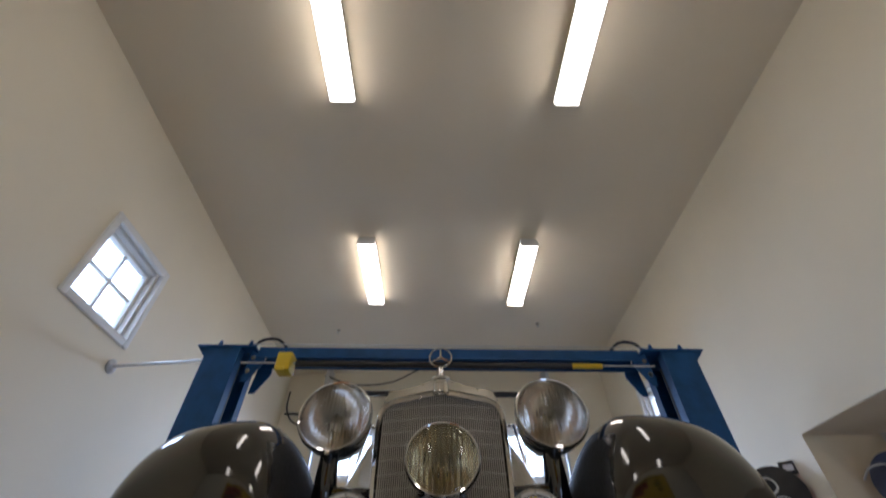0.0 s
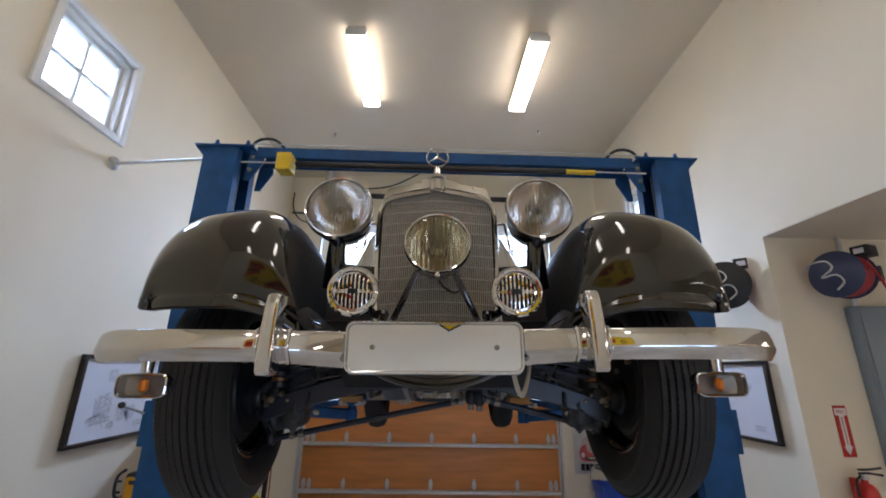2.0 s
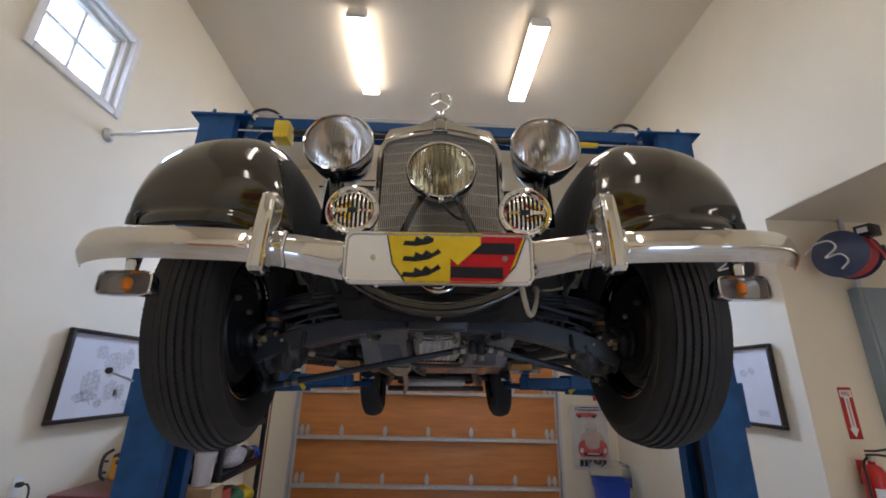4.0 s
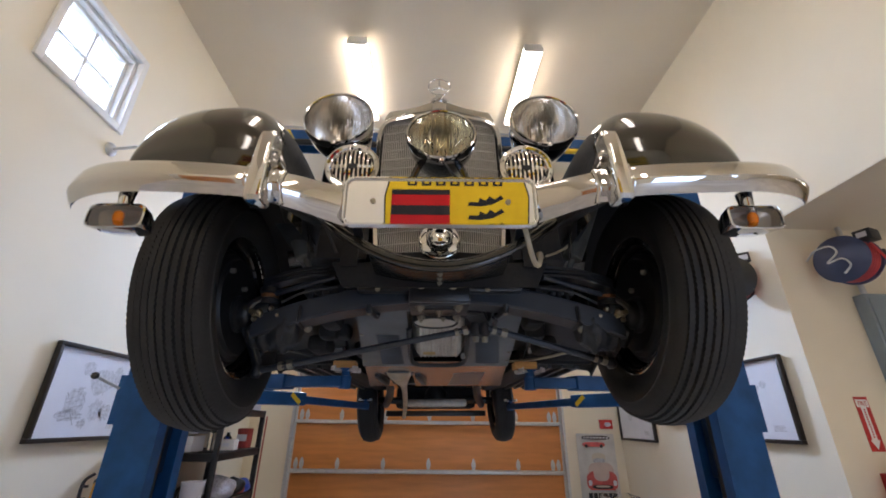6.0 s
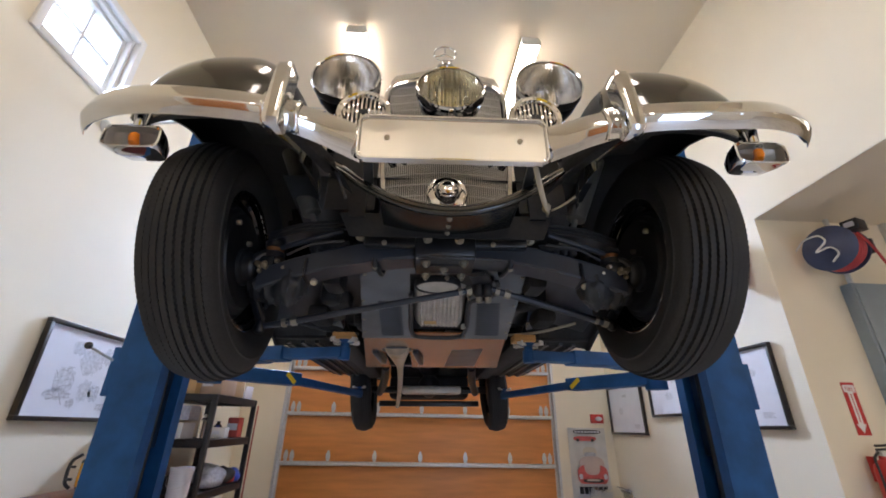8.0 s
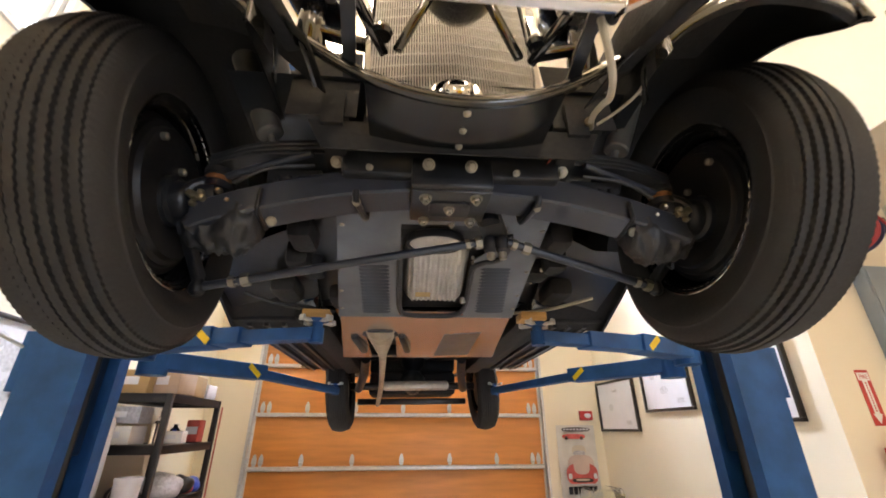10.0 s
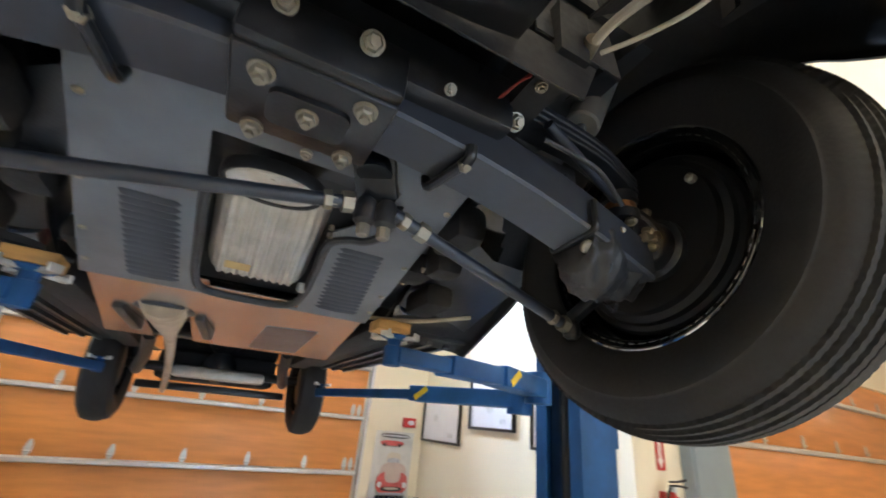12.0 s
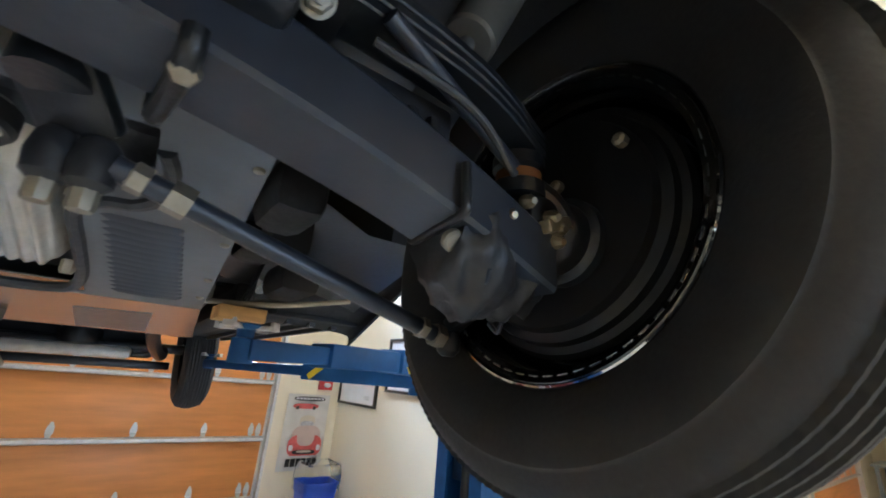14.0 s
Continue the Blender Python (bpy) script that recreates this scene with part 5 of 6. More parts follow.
# under-engine tray with its louvres and the oil pan
tray_z = lambda y: 2.121 - 0.205 * (y - 2.21)
tray_l = lambda y: lerp(-0.290, -0.352, (y - 2.19) / 0.575)
tray_r = lambda y: lerp(0.351, 0.380, (y - 2.19) / 0.575)
hole_l = lambda y: lerp(-0.103, -0.107, (y - 2.36) / 0.37)
hole_r = lambda y: lerp(0.150, 0.163, (y - 2.36) / 0.37)
bm = B()
ys = [2.09, 2.20, 2.28, 2.38, 2.50, 2.62, 2.73, 2.80, 2.815]
vs = []
for y in ys:
    l, r = tray_l(y), tray_r(y)
    notch = 0.085 if y < 2.36 else 0.0
    vs.append([bm.verts.new((x, y, tray_z(y))) for x in (l, lerp(l, hole_l(y), 0.5), hole_l(y), 0.02, hole_r(y) + notch, lerp(hole_r(y) + notch, r, 0.5), r)])
for i in range(len(ys) - 1):
    for j in range(6):
        if 2.19 < ys[i] < 2.79 and j in (2, 3):
            continue
        bm.faces.new((vs[i][j], vs[i][j + 1], vs[i + 1][j + 1], vs[i + 1][j]))
solid(bm, 0.003)
tray = cpart("engine_tray", bm, TRAY, "grey painted engine undertray with louvres")
bm = B()
edge = [(hole_l(2.35) + 0.002, 2.35), (hole_l(2.42), 2.42), (hole_l(2.56), 2.56), (hole_l(2.70), 2.70), (-0.090, 2.778), (-0.04, 2.797), (0.03, 2.80), (0.10, 2.797), (0.146, 2.772), (hole_r(2.69), 2.69), (hole_r(2.55), 2.55), (hole_r(2.43), 2.43), (0.185, 2.392), (0.222, 2.380), (0.247, 2.345), (0.252, 2.28), (0.240, 2.235)]
tube(bm, [(x, y, tray_z(y) - 0.004) for x, y in edge], 0.011, 8, 6)
cpart("rubber_edging", bm, BOOT, parent=tray)
for x0, x1, x2, x3, y0, y1 in ((0.180, 0.287, 0.207, 0.334, 2.423, 2.762), (-0.140, -0.244, -0.140, -0.256, 2.416, 2.775)):
    bm = B()
    grid(bm, [[(lerp(x0, x1, 0.10), y0, tray_z(y0) - 0.0026), (x1, y0, tray_z(y0) - 0.0026)], [(lerp(x2, x3, 0.10), y1, tray_z(y1) - 0.0026), (x3, y1, tray_z(y1) - 0.0026)]])
    solid(bm, 0.001)
    panel = cpart("louvre_panel", bm, CHASSIS_GREY, "dark louvred panel", parent=tray)
    for k in range(15):
        f = (k + 0.5) / 15
        y, xa, xb = lerp(y0, y1, f), lerp(x0, x2, f), lerp(x1, x3, f)
        bm = B()
        z = tray_z(y) - 0.004
        rows = []
        for g, e, w in ((0.0, 0.0, 0.1), (0.11, 0.7, 1.0), (0.5, 1.0, 1.0), (0.93, 0.8, 1.0), (1.0, 0.0, 0.8)):
            x = lerp(xa, xb, g)
            rows.append([(x, y - 0.0085 * w, z + 0.0017 * w), (x, y - 0.003 * w, z - 0.003 * e), (x, y + 0.006 * w, z - 0.007 * e), (x, y + 0.0085 * w, z - 0.0017 * w)])
        grid(bm, rows)
        cpart("louvre", bm, CHASSIS_GREY, parent=panel)
for x, y in ((-0.276, 2.21), (0.340, 2.215), (-0.305, 2.42), (-0.322, 2.60), (0.352, 2.45), (0.360, 2.62), (0.365, 2.73), (-0.335, 2.74)):
    bm = B()
    lathe(bm, [(0.0085, 0), (0.007, -0.004), (0.002, -0.006)], T((x, y, tray_z(y) - 0.002)), 12)
    cpart("screw", bm, BOLT, parent=tray)
bm = B()
rows = []
for i in range(105):
    f = i / 104
    rib = 0.0032 * math.cos(f * math.pi * 2 * 13) * min(1, 8 * f, 8 * (1 - f))
    row = []
    for k in range(25):
        g = k / 24
        y = 2.365 + 0.310 * g - 0.030 * (1 - (2 * f - 1) ** 2) * (1 - g)
        x = lerp(hole_l(y) + 0.013, hole_r(y) - 0.012, f)
        e = min(1, 7 * min(f, 1 - f)) ** 0.5 * min(1, 6 * g, 10 * (1 - g)) ** 0.5
        row.append((x, y, tray_z(y) + 0.055 - lerp(0.055, 0.076, g) * e - rib * e))
    rows.append(row)
grid(bm, rows)
pan = cpart("oil_pan", bm, ALU, "finned cast aluminium oil pan", sharp=60)
bm = B()
grid(bm, [[(x, y, tray_z(y) + 0.052) for x in (-0.13, 0.26)] for y in (2.18, 2.82)])
solid(bm, 0.004)
cpart("engine_block", bm, BOOT, parent=pan)
bm = B()
lathe(bm, [(0.012, 0.012), (0.012, -0.006), (0.009, -0.012)], T((0.144, 2.648, tray_z(2.648) - 0.012)), 6)
cpart("drain_plug", bm, BOLT, parent=pan)
bm = B()
y0, y1 = 2.575, 2.605
grid(bm, [[(x, y, tray_z(y) + 0.0505 - lerp(0.055, 0.076, (y - 2.365) / 0.31)) for x in (-0.045, 0.012)] for y in (y0, y1)])
solid(bm, 0.0006)
cpart("paper_label", bm, mat("stained_sticker", (0.42, 0.30, 0.13), 0.6, vary=0.15, scale=30), "small yellowed sticker", parent=pan)
bm = B()
tilt = Matrix.Rotation(math.atan(-0.205), 4, "X")
lathe(bm, [(0.108, 0.030), (0.108, -0.002), (0.100, -0.006), (0.02, -0.007)], T((0.010, 2.297, tray_z(2.297))) @ tilt @ Matrix.Diagonal((0.78, 0.40, 1, 1)), 48)
cpart("sump_flange", bm, ALU, parent=pan)
bm = B()
lathe(bm, [(0.120, 0.02), (0.122, -0.004), (0.116, -0.010), (0.108, -0.008), (0.107, 0.0)], T((0.010, 2.294, tray_z(2.294))) @ tilt @ Matrix.Diagonal((0.78, 0.43, 1, 1)), 48, cap=False)
cpart("gasket", bm, BOOT, parent=pan)
for x, y in ((-0.097, 2.38), (0.143, 2.37), (0.147, 2.40), (0.005, 2.272), (0.150, 2.43)):
    bm = B()
    lathe(bm, [(0.006, 0.004), (0.006, -0.006)], T((x, y, tray_z(y))), 6)
    cpart("screw", bm, BOLT, parent=pan)

# rear undertray, gearbox mount, exhaust and rear axle
bm = B()
rz = lambda y: 2.003 - 0.043 * (y - 3.1)
rows = [[(x, y, rz(y)) for x in (0.015 - w, -0.275, -0.125, 0.10, 0.27, 0.015 + w)] for y, w in ((2.80, 0.367), (2.98, 0.385), (3.16, 0.405), (3.40, 0.43), (3.74, 0.47))]
vs = [[bm.verts.new(p) for p in r] for r in rows]
for i in range(4):
    for j in range(5):
        if (i == 2 and j == 1) or (i == 3 and j in (1,)):
            continue
        bm.faces.new((vs[i][j], vs[i][j + 1], vs[i + 1][j + 1], vs[i + 1][j]))
solid(bm, 0.003)
rtray = cpart("gearbox_tray", bm, mat("bare_sheet_metal", (0.50, 0.44, 0.40), 0.24, metal=0.8, vary=0.12, scale=4), "glossy metal gearbox undertray")
bm = B()
grid(bm, [[(0.123, 3.17, rz(3.17) - 0.005), (0.302, 3.126, rz(3.126) - 0.005)], [(0.104, 3.68, rz(3.68) - 0.005), (0.312, 3.66, rz(3.66) - 0.005)]])
solid(bm, 0.006)
cpart("cover_plate", bm, TRAY, parent=rtray)
bm = B()
tube(bm, [(-0.200, 3.12, 2.030), (-0.200, 3.25, 2.010), (-0.206, 3.50, 1.990), (-0.212, 3.75, 1.970), (-0.228, 4.1, 1.940), (-0.262, 4.7, 1.875), (-0.325, 5.5, 1.787)], lambda t: interp([(0, 0.078), (0.14, 0.070), (0.30, 0.046), (0.42, 0.027), (0.55, 0.022), (1, 0.020)], t), 20, 6)
gearbox = cpart("gearbox", bm, mat("tan_casting", (0.40, 0.34, 0.26), 0.5, metal=0.3, vary=0.2, scale=18, bump=0.15), "bell-shaped cast gearbox tail")
bm = B()
lathe(bm, [(0.08, -0.008), (0.090, -0.006), (0.090, 0.006), (0.070, 0.008), (0.066, 0.002)], T((-0.200, 3.18, 2.000)), 36)
cpart("flange", bm, CHASSIS_GREY, parent=gearbox)
for xa, xb in ((-0.335, -0.30), (-0.095, -0.06)):
    bm = B()
    bar(bm, (xa, 3.20, 2.005), (xb, 3.46, 1.975), 0.035, 0.05, 0.008)
    cpart("support", bm, CHASSIS, parent=gearbox)
bm = B()
rod(bm, (-0.60, 5.42, 1.955), (0.64, 5.42, 1.955), 0.035, seg=18)
lathe(bm, [(0.03, -0.12), (0.09, -0.08), (0.13, -0.02), (0.13, 0.02), (0.09, 0.08), (0.03, 0.12)], T((0.02, 5.42, 2.0)) @ ROTY, 28)
cpart("rear_axle", bm, CHASSIS)
bm = B()
box(bm, -0.40, 0.44, 3.76, 3.84, 1.99, 2.06, 0.01)
cpart("gearbox_crossmember", bm, CHASSIS)
bm = B()
box(bm, -0.55, 0.60, 5.72, 5.80, 1.80, 1.86, 0.01)
cpart("rear_crossmember", bm, CHASSIS)
bm = B()
box(bm, -0.42, 0.46, 5.50, 5.95, 1.88, 2.10, 0.03)
cpart("fuel_tank", bm, UNDERSEAL, "black painted fuel tank")
bm = B()
box(bm, -0.25, 0.31, 4.72, 4.86, 1.865, 1.935, 0.024)
cpart("silencer", bm, ALU, "flat dull metal silencer across the chassis")
for s in (-1, 1):
    bm = B()
    tube(bm, [(s * 0.36, 4.25, 2.04), (s * 0.40, 4.6, 1.96), (s * 0.47, 5.0, 1.90), (s * 0.50, 5.3, 1.93)], 0.035, 12)
    cpart("trailing_arm", bm, CHASSIS)
bm = B()
box(bm, -0.62, 0.62, 3.0, 5.9, 2.115, 2.13)
grid(bm, [[(-0.5, 1.83, 2.31), (0.5, 1.83, 2.31)], [(-0.56, 3.0, 2.27), (0.56, 3.0, 2.27)]])
grid(bm, [[(-0.86, 2.55, 2.20), (-0.62, 2.45, 2.16), (-0.28, 2.2, 2.16)], [(-0.86, 3.1, 2.045), (-0.62, 3.0, 2.10), (-0.30, 2.9, 2.11)]])
grid(bm, [[(0.86, 2.55, 2.20), (0.62, 2.45, 2.16), (0.28, 2.2, 2.16)], [(0.86, 3.1, 2.045), (0.62, 3.0, 2.10), (0.30, 2.9, 2.11)]])
grid(bm, [[(-0.29, 2.02, 2.165), (0.29, 2.02, 2.165)], [(-0.36, 2.95, 2.12), (0.36, 2.95, 2.12)]])
cpart("floor_pan", bm, CHASSIS)
# added dark sheets that stop window light showing through beside the radiator
bm = B()
for s in (-1, 1):
    grid(bm, [[(AX + s * x, y, z) for x in (0.226, 0.30, 0.38)] for y, z in ((1.862, 2.42), (1.845, 2.32), (1.83, 2.19))])
grid(bm, [[(AX + x, 1.83, 2.178) for x in (-0.33, 0.33)], [(AX + x, 1.82, 2.095) for x in (-0.29, 0.29)]])
solid(bm, 0.003)
cpart("gap_screen", bm, UNDERSEAL)
for s in (-1, 1):
    # made-up boxes in underseal black, standing for the shaded voids beside the tray
    for xa, xb, ya, yb, za, zb in ((0.38, 0.47, 2.50, 2.62, 2.08, 2.16), (0.50, 0.60, 2.62, 2.80, 2.04, 2.12), (0.36, 0.44, 2.20, 2.34, 2.07, 2.16), (0.40, 0.48, 2.36, 2.45, 2.05, 2.15), (0.33, 0.39, 2.68, 2.86, 2.03, 2.10)):
        bm = B()
        box(bm, min(s * xa, s * xb), max(s * xa, s * xb), ya, yb, za, zb, 0.026)
        cpart("void_box", bm, UNDERSEAL)
    bm = B()
    tube(bm, [(s * 0.38, 2.84, 2.02), (s * 0.55, 2.80, 2.03), (s * 0.72, 2.72, 2.06)], 0.007)
    cpart("control_cable", bm, BOOT if s < 0 else WIRE)
for k in range(5):
    bm = B()
    lathe(bm, [(0.007, 0), (0.007, 0.014)], axis_to((0.428 + 0.012 * (k % 2), 2.50 + 0.034 * k, 2.105), (0.425, 2.54 + 0.034 * k, 2.065))[0], 6)
    cpart("brake_union", bm, BRASS, "brass brake pipe union")
bm = B()
tube(bm, [(0.222, 1.535, 2.165), (0.236, 1.555, 2.110), (0.252, 1.585, 2.085), (0.276, 1.64, 2.10), (0.300, 1.70, 2.145), (0.322, 1.775, 2.187), (0.333, 1.819, 2.195)], 0.0065)
cpart("wire_sleeve", bm, WIRE, "looped beige wiring sleeve")
bm = B()
tube(bm, [(0.333, 1.822, 2.195), (0.338, 1.845, 2.190), (0.345, 1.868, 2.190), (0.352, 1.872, 2.200), (0.350, 1.858, 2.205)], 0.0018, 6)
cpart("loose_wire", bm, WIRE)
bm = B()
rod(bm, (0.327, 1.805, 2.197), (0.336, 1.829, 2.198), 0.011)
cpart("cable_clip", bm, BRASS)
bm = B()
tube(bm, [(-0.300, 1.66, 2.245), (-0.282, 1.69, 2.20), (-0.268, 1.72, 2.165)], 0.004)
cpart("wire_sleeve", bm, PLASTIC)
bm = B()
tube(bm, [(0.350, 1.815, 2.196), (0.368, 1.765, 2.188), (0.384, 1.705, 2.184), (0.392, 1.66, 2.20)], 0.0035)
cpart("wire_sleeve", bm, WIRE)
for k in range(5):
    bm = B()
    tube(bm, [(0.263 + 0.0015 * k, 1.936, 2.163 + 0.001 * k), (0.270 + 0.003 * k, 1.900 - 0.004 * k, 2.166 + 0.003 * k), (0.288 + 0.003 * k, 1.868 - 0.004 * k, 2.172 + 0.004 * k), (0.300 + 0.003 * k, 1.872, 2.190)], 0.0015, 6)
    cpart("loose_wire", bm, WIRE_RED, "loose red wire")

# ---- wall pieces ----
def framed_print(name, m, w, h, marks, label):
    """A black frame with mount, print and glass; local x along the wall, y out of the wall towards the room (minus), z up."""
    f = thing(name, m, label, "framed print", "framed technical prints")
    t = 0.030
    for a, b, c, d in ((0, w, 0, t), (0, w, h - t, h), (0, t, t, h - t), (w - t, w, t, h - t)):
        bm = B()
        box(bm, a, b, -0.042, -0.002, c, d, 0.004)
        part("frame_side", bm, FRAME, f)
    bm = B()
    box(bm, t - 0.004, w - t + 0.004, -0.020, -0.004, t - 0.004, h - t + 0.004)
    part("print", bm, PAPER, f, "white sheet with a faint line drawing")
    for k, (x, z, sx, sz, ink) in enumerate(marks):
        bm = B()
        n, rows = 20, []
        random.seed(k + 7)
        wob = [1 + 0.35 * (random.random() - 0.5) for _ in range(n)]
        for y in (-0.0205, -0.0212):
            rows.append([(x + sx * wob[i] * math.cos(2 * math.pi * i / n), y, z + sz * wob[i] * math.sin(2 * math.pi * i / n)) for i in range(n)])
        vs = grid(bm, rows, True)
        bm.faces.new(vs[1])
        part("drawing", bm, INK_LIGHT, f)
        bm = B()
        for j in range(12):
            a, r, turn = 2.4 * j, 0.9 * math.sqrt((j + 0.5) / 12), random.choice((0.0, 0.3, 1.57, 2.2))
            cx, cz, half = x + sx * r * math.cos(a), z + sz * r * math.sin(a), 0.5 * max(sx, sz) * random.uniform(0.3, 0.8)
            dx, dz = half * math.cos(turn), half * math.sin(turn)
            nx, nz = -0.0035 * math.sin(turn), 0.0035 * math.cos(turn)
            bm.faces.new([bm.verts.new((cx + u * dx + v * nx, -0.0216, cz + u * dz + v * nz)) for u, v in ((-1, -1), (1, -1), (1, 1), (-1, 1))])
        part("pen_stroke", bm, ink, f)
    for k in range(5):
        bm = B()
        box(bm, w * 0.70, w * (0.84 - 0.012 * (k % 3)), -0.0212, -0.0202, h * 0.13 + 0.010 * k, h * 0.13 + 0.010 * k + 0.005)
        part("caption_bar", bm, INK, f)
    return f


WEST = lambda y, z: T((XL, y, z)) @ Matrix.Rotation(radians(90), 4, "Z")
EAST = lambda y, z: T((XR, y, z)) @ Matrix.Rotation(radians(-90), 4, "Z")
framed_print("framed_print", WEST(3.60, 1.575), 0.98, 0.65, [(0.30, 0.27, 0.10, 0.10, INK), (0.28, 0.17, 0.12, 0.04, INK), (0.52, 0.21, 0.07, 0.08, INK_LIGHT), (0.42, 0.12, 0.04, 0.03, INK), (0.34, 0.50, 0.06, 0.05, INK_LIGHT), (0.66, 0.48, 0.05, 0.07, INK_LIGHT), (0.50, 0.42, 0.12, 0.10, INK_LIGHT), (0.62, 0.20, 0.06, 0.06, INK)],
             "black-framed engine cutaway print on the cream wall")
framed_print("framed_print", EAST(4.86, 1.605), 0.88, 0.68, [(0.25, 0.42, 0.04, 0.025, INK_LIGHT), (0.52, 0.44, 0.05, 0.03, INK_LIGHT), (0.32, 0.30, 0.02, 0.03, INK_LIGHT), (0.62, 0.46, 0.04, 0.03, INK_LIGHT)], "black-framed technical drawing beside the bay opening")
framed_print("framed_print", EAST(5.96, 1.735), 0.85, 0.60, [(0.22, 0.38, 0.05, 0.04, INK_LIGHT), (0.55, 0.40, 0.07, 0.05, INK_LIGHT), (0.40, 0.22, 0.07, 0.04, INK_LIGHT)], "black-framed technical drawing hung higher on the wall")
framed_print("framed_print", EAST(7.14, 1.53), 0.98, 0.64, [(0.50, 0.50, 0.08, 0.012, INK), (0.35, 0.30, 0.06, 0.05, INK_LIGHT)], "black-framed technical drawing near the end wall")

# car poster on the end wall
poster = thing("poster", T((2.20, YB, 0.71)), "curling paper poster of a red car on the wall", "poster")
bm = B()
rows = []
for k in range(13):
    x = 0.56 * k / 12
    d = 0.006 + 0.02 * (k / 12 - 0.5) ** 2 * 4
    rows.append([(x, -d - 0.012 * (j / 6) ** 2, 0.90 * j / 6) for j in range(7)])
grid(bm, rows)
part("sheet", bm, mat("poster_paper", (0.62, 0.60, 0.56), 0.3, vary=0.12, scale=6, coat=0.4), poster)
PALE = mat("pale_pink_print", (0.55, 0.42, 0.37), 0.4, vary=0.1)
CREAM = mat("cream_print", (0.60, 0.53, 0.42), 0.4, vary=0.1)
shapes = ((0.29, 0.845, 0.21, 0.028, FRAME), (0.25, 0.755, 0.17, 0.032, RED_DULL), (0.14, 0.735, 0.022, 0.022, FRAME), (0.36, 0.735, 0.022, 0.022, FRAME), (0.30, 0.58, 0.10, 0.065, CREAM), (0.30, 0.545, 0.088, 0.032, INK), (0.31, 0.40, 0.185, 0.125, PALE), (0.31, 0.285, 0.222, 0.135, RED_DULL), (0.31, 0.40, 0.115, 0.115, PALE), (0.31, 0.215, 0.15, 0.026, FRAME), (0.31, 0.222, 0.10, 0.012, CREAM), (0.135, 0.265, 0.026, 0.034, MILK), (0.49, 0.265, 0.026, 0.034, MILK), (0.31, 0.165, 0.20, 0.012, INK))
for k, (x, z, sx, sz, m) in enumerate(shapes):
    bm = B()
    rows = [[(x + sx * math.copysign(abs(math.cos(a)) ** 0.7, math.cos(a)), -0.034 - 0.0012 * k + y, z + sz * math.copysign(abs(math.sin(a)) ** 0.7, math.sin(a))) for a in [2 * math.pi * i / 24 for i in range(24)]] for y in (0, 0.0008)]
    vs = grid(bm, rows, True)
    bm.faces.new(vs[0])
    part("picture_shape", bm, m, poster)
for k in range(6):
    bm = B()
    box(bm, 0.10 + 0.068 * k, 0.155 + 0.068 * k, -0.034, -0.033, 0.05, 0.14)
    part("letter_bar", bm, PLASTIC, poster)
for k in range(8):
    bm = B()
    box(bm, 0.105 + 0.048 * k, 0.14 + 0.048 * k, -0.0385, -0.0375, 0.835, 0.858)
    part("letter_bar", bm, MILK, poster)

bm = B()
box(bm, 2.58, 2.77, YB - 0.045, YB, 1.675, 1.80, 0.006)
alarm = single("fire_alarm", bm, RED, "red fire alarm box with a white strobe", "fire alarm")
bm = B()
lathe(bm, [(0.045, 0), (0.042, 0.02), (0.02, 0.028), (0.003, 0.029)], T((2.69, YB - 0.045, 1.737)) @ Matrix.Rotation(radians(90), 4, "X") @ Matrix.Diagonal((1.1, 0.7, 1, 1)), 24)
part("strobe", bm, MILK, alarm)

# fire sign: the word is lettered
sign = thing("fire_sign", T((3.155, YW, 1.575)), "red and white fire extinguisher sign with an arrow", "sign")
bm = B()
box(bm, 0, 0.104, -0.004, -0.001, 0, 0.367)
part("board", bm, RED, sign)
SIGN_WHITE = mat("sign_white", (0.78, 0.77, 0.74), 0.4, vary=0.03)
bm = B()
box(bm, 0.006, 0.098, -0.0052, -0.0042, 0.295, 0.348)
part("title_panel", bm, SIGN_WHITE, sign)
bm = B()
outline = [(0.032, 0.295), (0.032, 0.075), (0.016, 0.075), (0.052, 0.012), (0.088, 0.075), (0.072, 0.075), (0.072, 0.295)]
vs = grid(bm, [[(x, y, z) for x, z in outline] for y in (-0.0052, -0.0044)], True)
bm.faces.new(vs[0])
part("arrow", bm, SIGN_WHITE, sign)
text = bpy.data.curves.new("fire_word", "FONT")
text.body, text.size, text.align_x, text.extrude = "FIRE", 0.046, "CENTER", 0.0004
word = new("word", text)
word.parent = sign
word.matrix_basis = T((0.052, -0.0062, 0.305)) @ Matrix.Rotation(radians(90), 4, "X") @ Matrix.Diagonal((0.82, 1, 1, 1))
text.materials.append(RED)
for k in range(12):
    bm = B()
    box(bm, 0.045, 0.059, -0.0062, -0.0054, 0.272 - 0.0165 * k, 0.282 - 0.0165 * k)
    part("letter_bar", bm, RED, sign)

ext = thing("fire_extinguisher", T((3.17, 3.66, 0.98)), "red fire extinguisher with a black handle hung on the wall", "fire extinguisher")
bm = B()
lathe(bm, [(0.045, 0.0), (0.068, 0.004), (0.070, 0.02), (0.070, 0.36), (0.064, 0.40), (0.045, 0.43), (0.022, 0.445), (0.020, 0.47)], Matrix(), 36)
part("cylinder", bm, RED, ext)
bm = B()
rows = [[(0.0705 * math.cos(a), 0.0705 * math.sin(a), z) for a in [radians(-150 + 120 * k / 14) for k in range(15)]] for z in (0.14, 0.30)]
grid(bm, rows)
part("paper_label", bm, PAPER, ext)
bm = B()
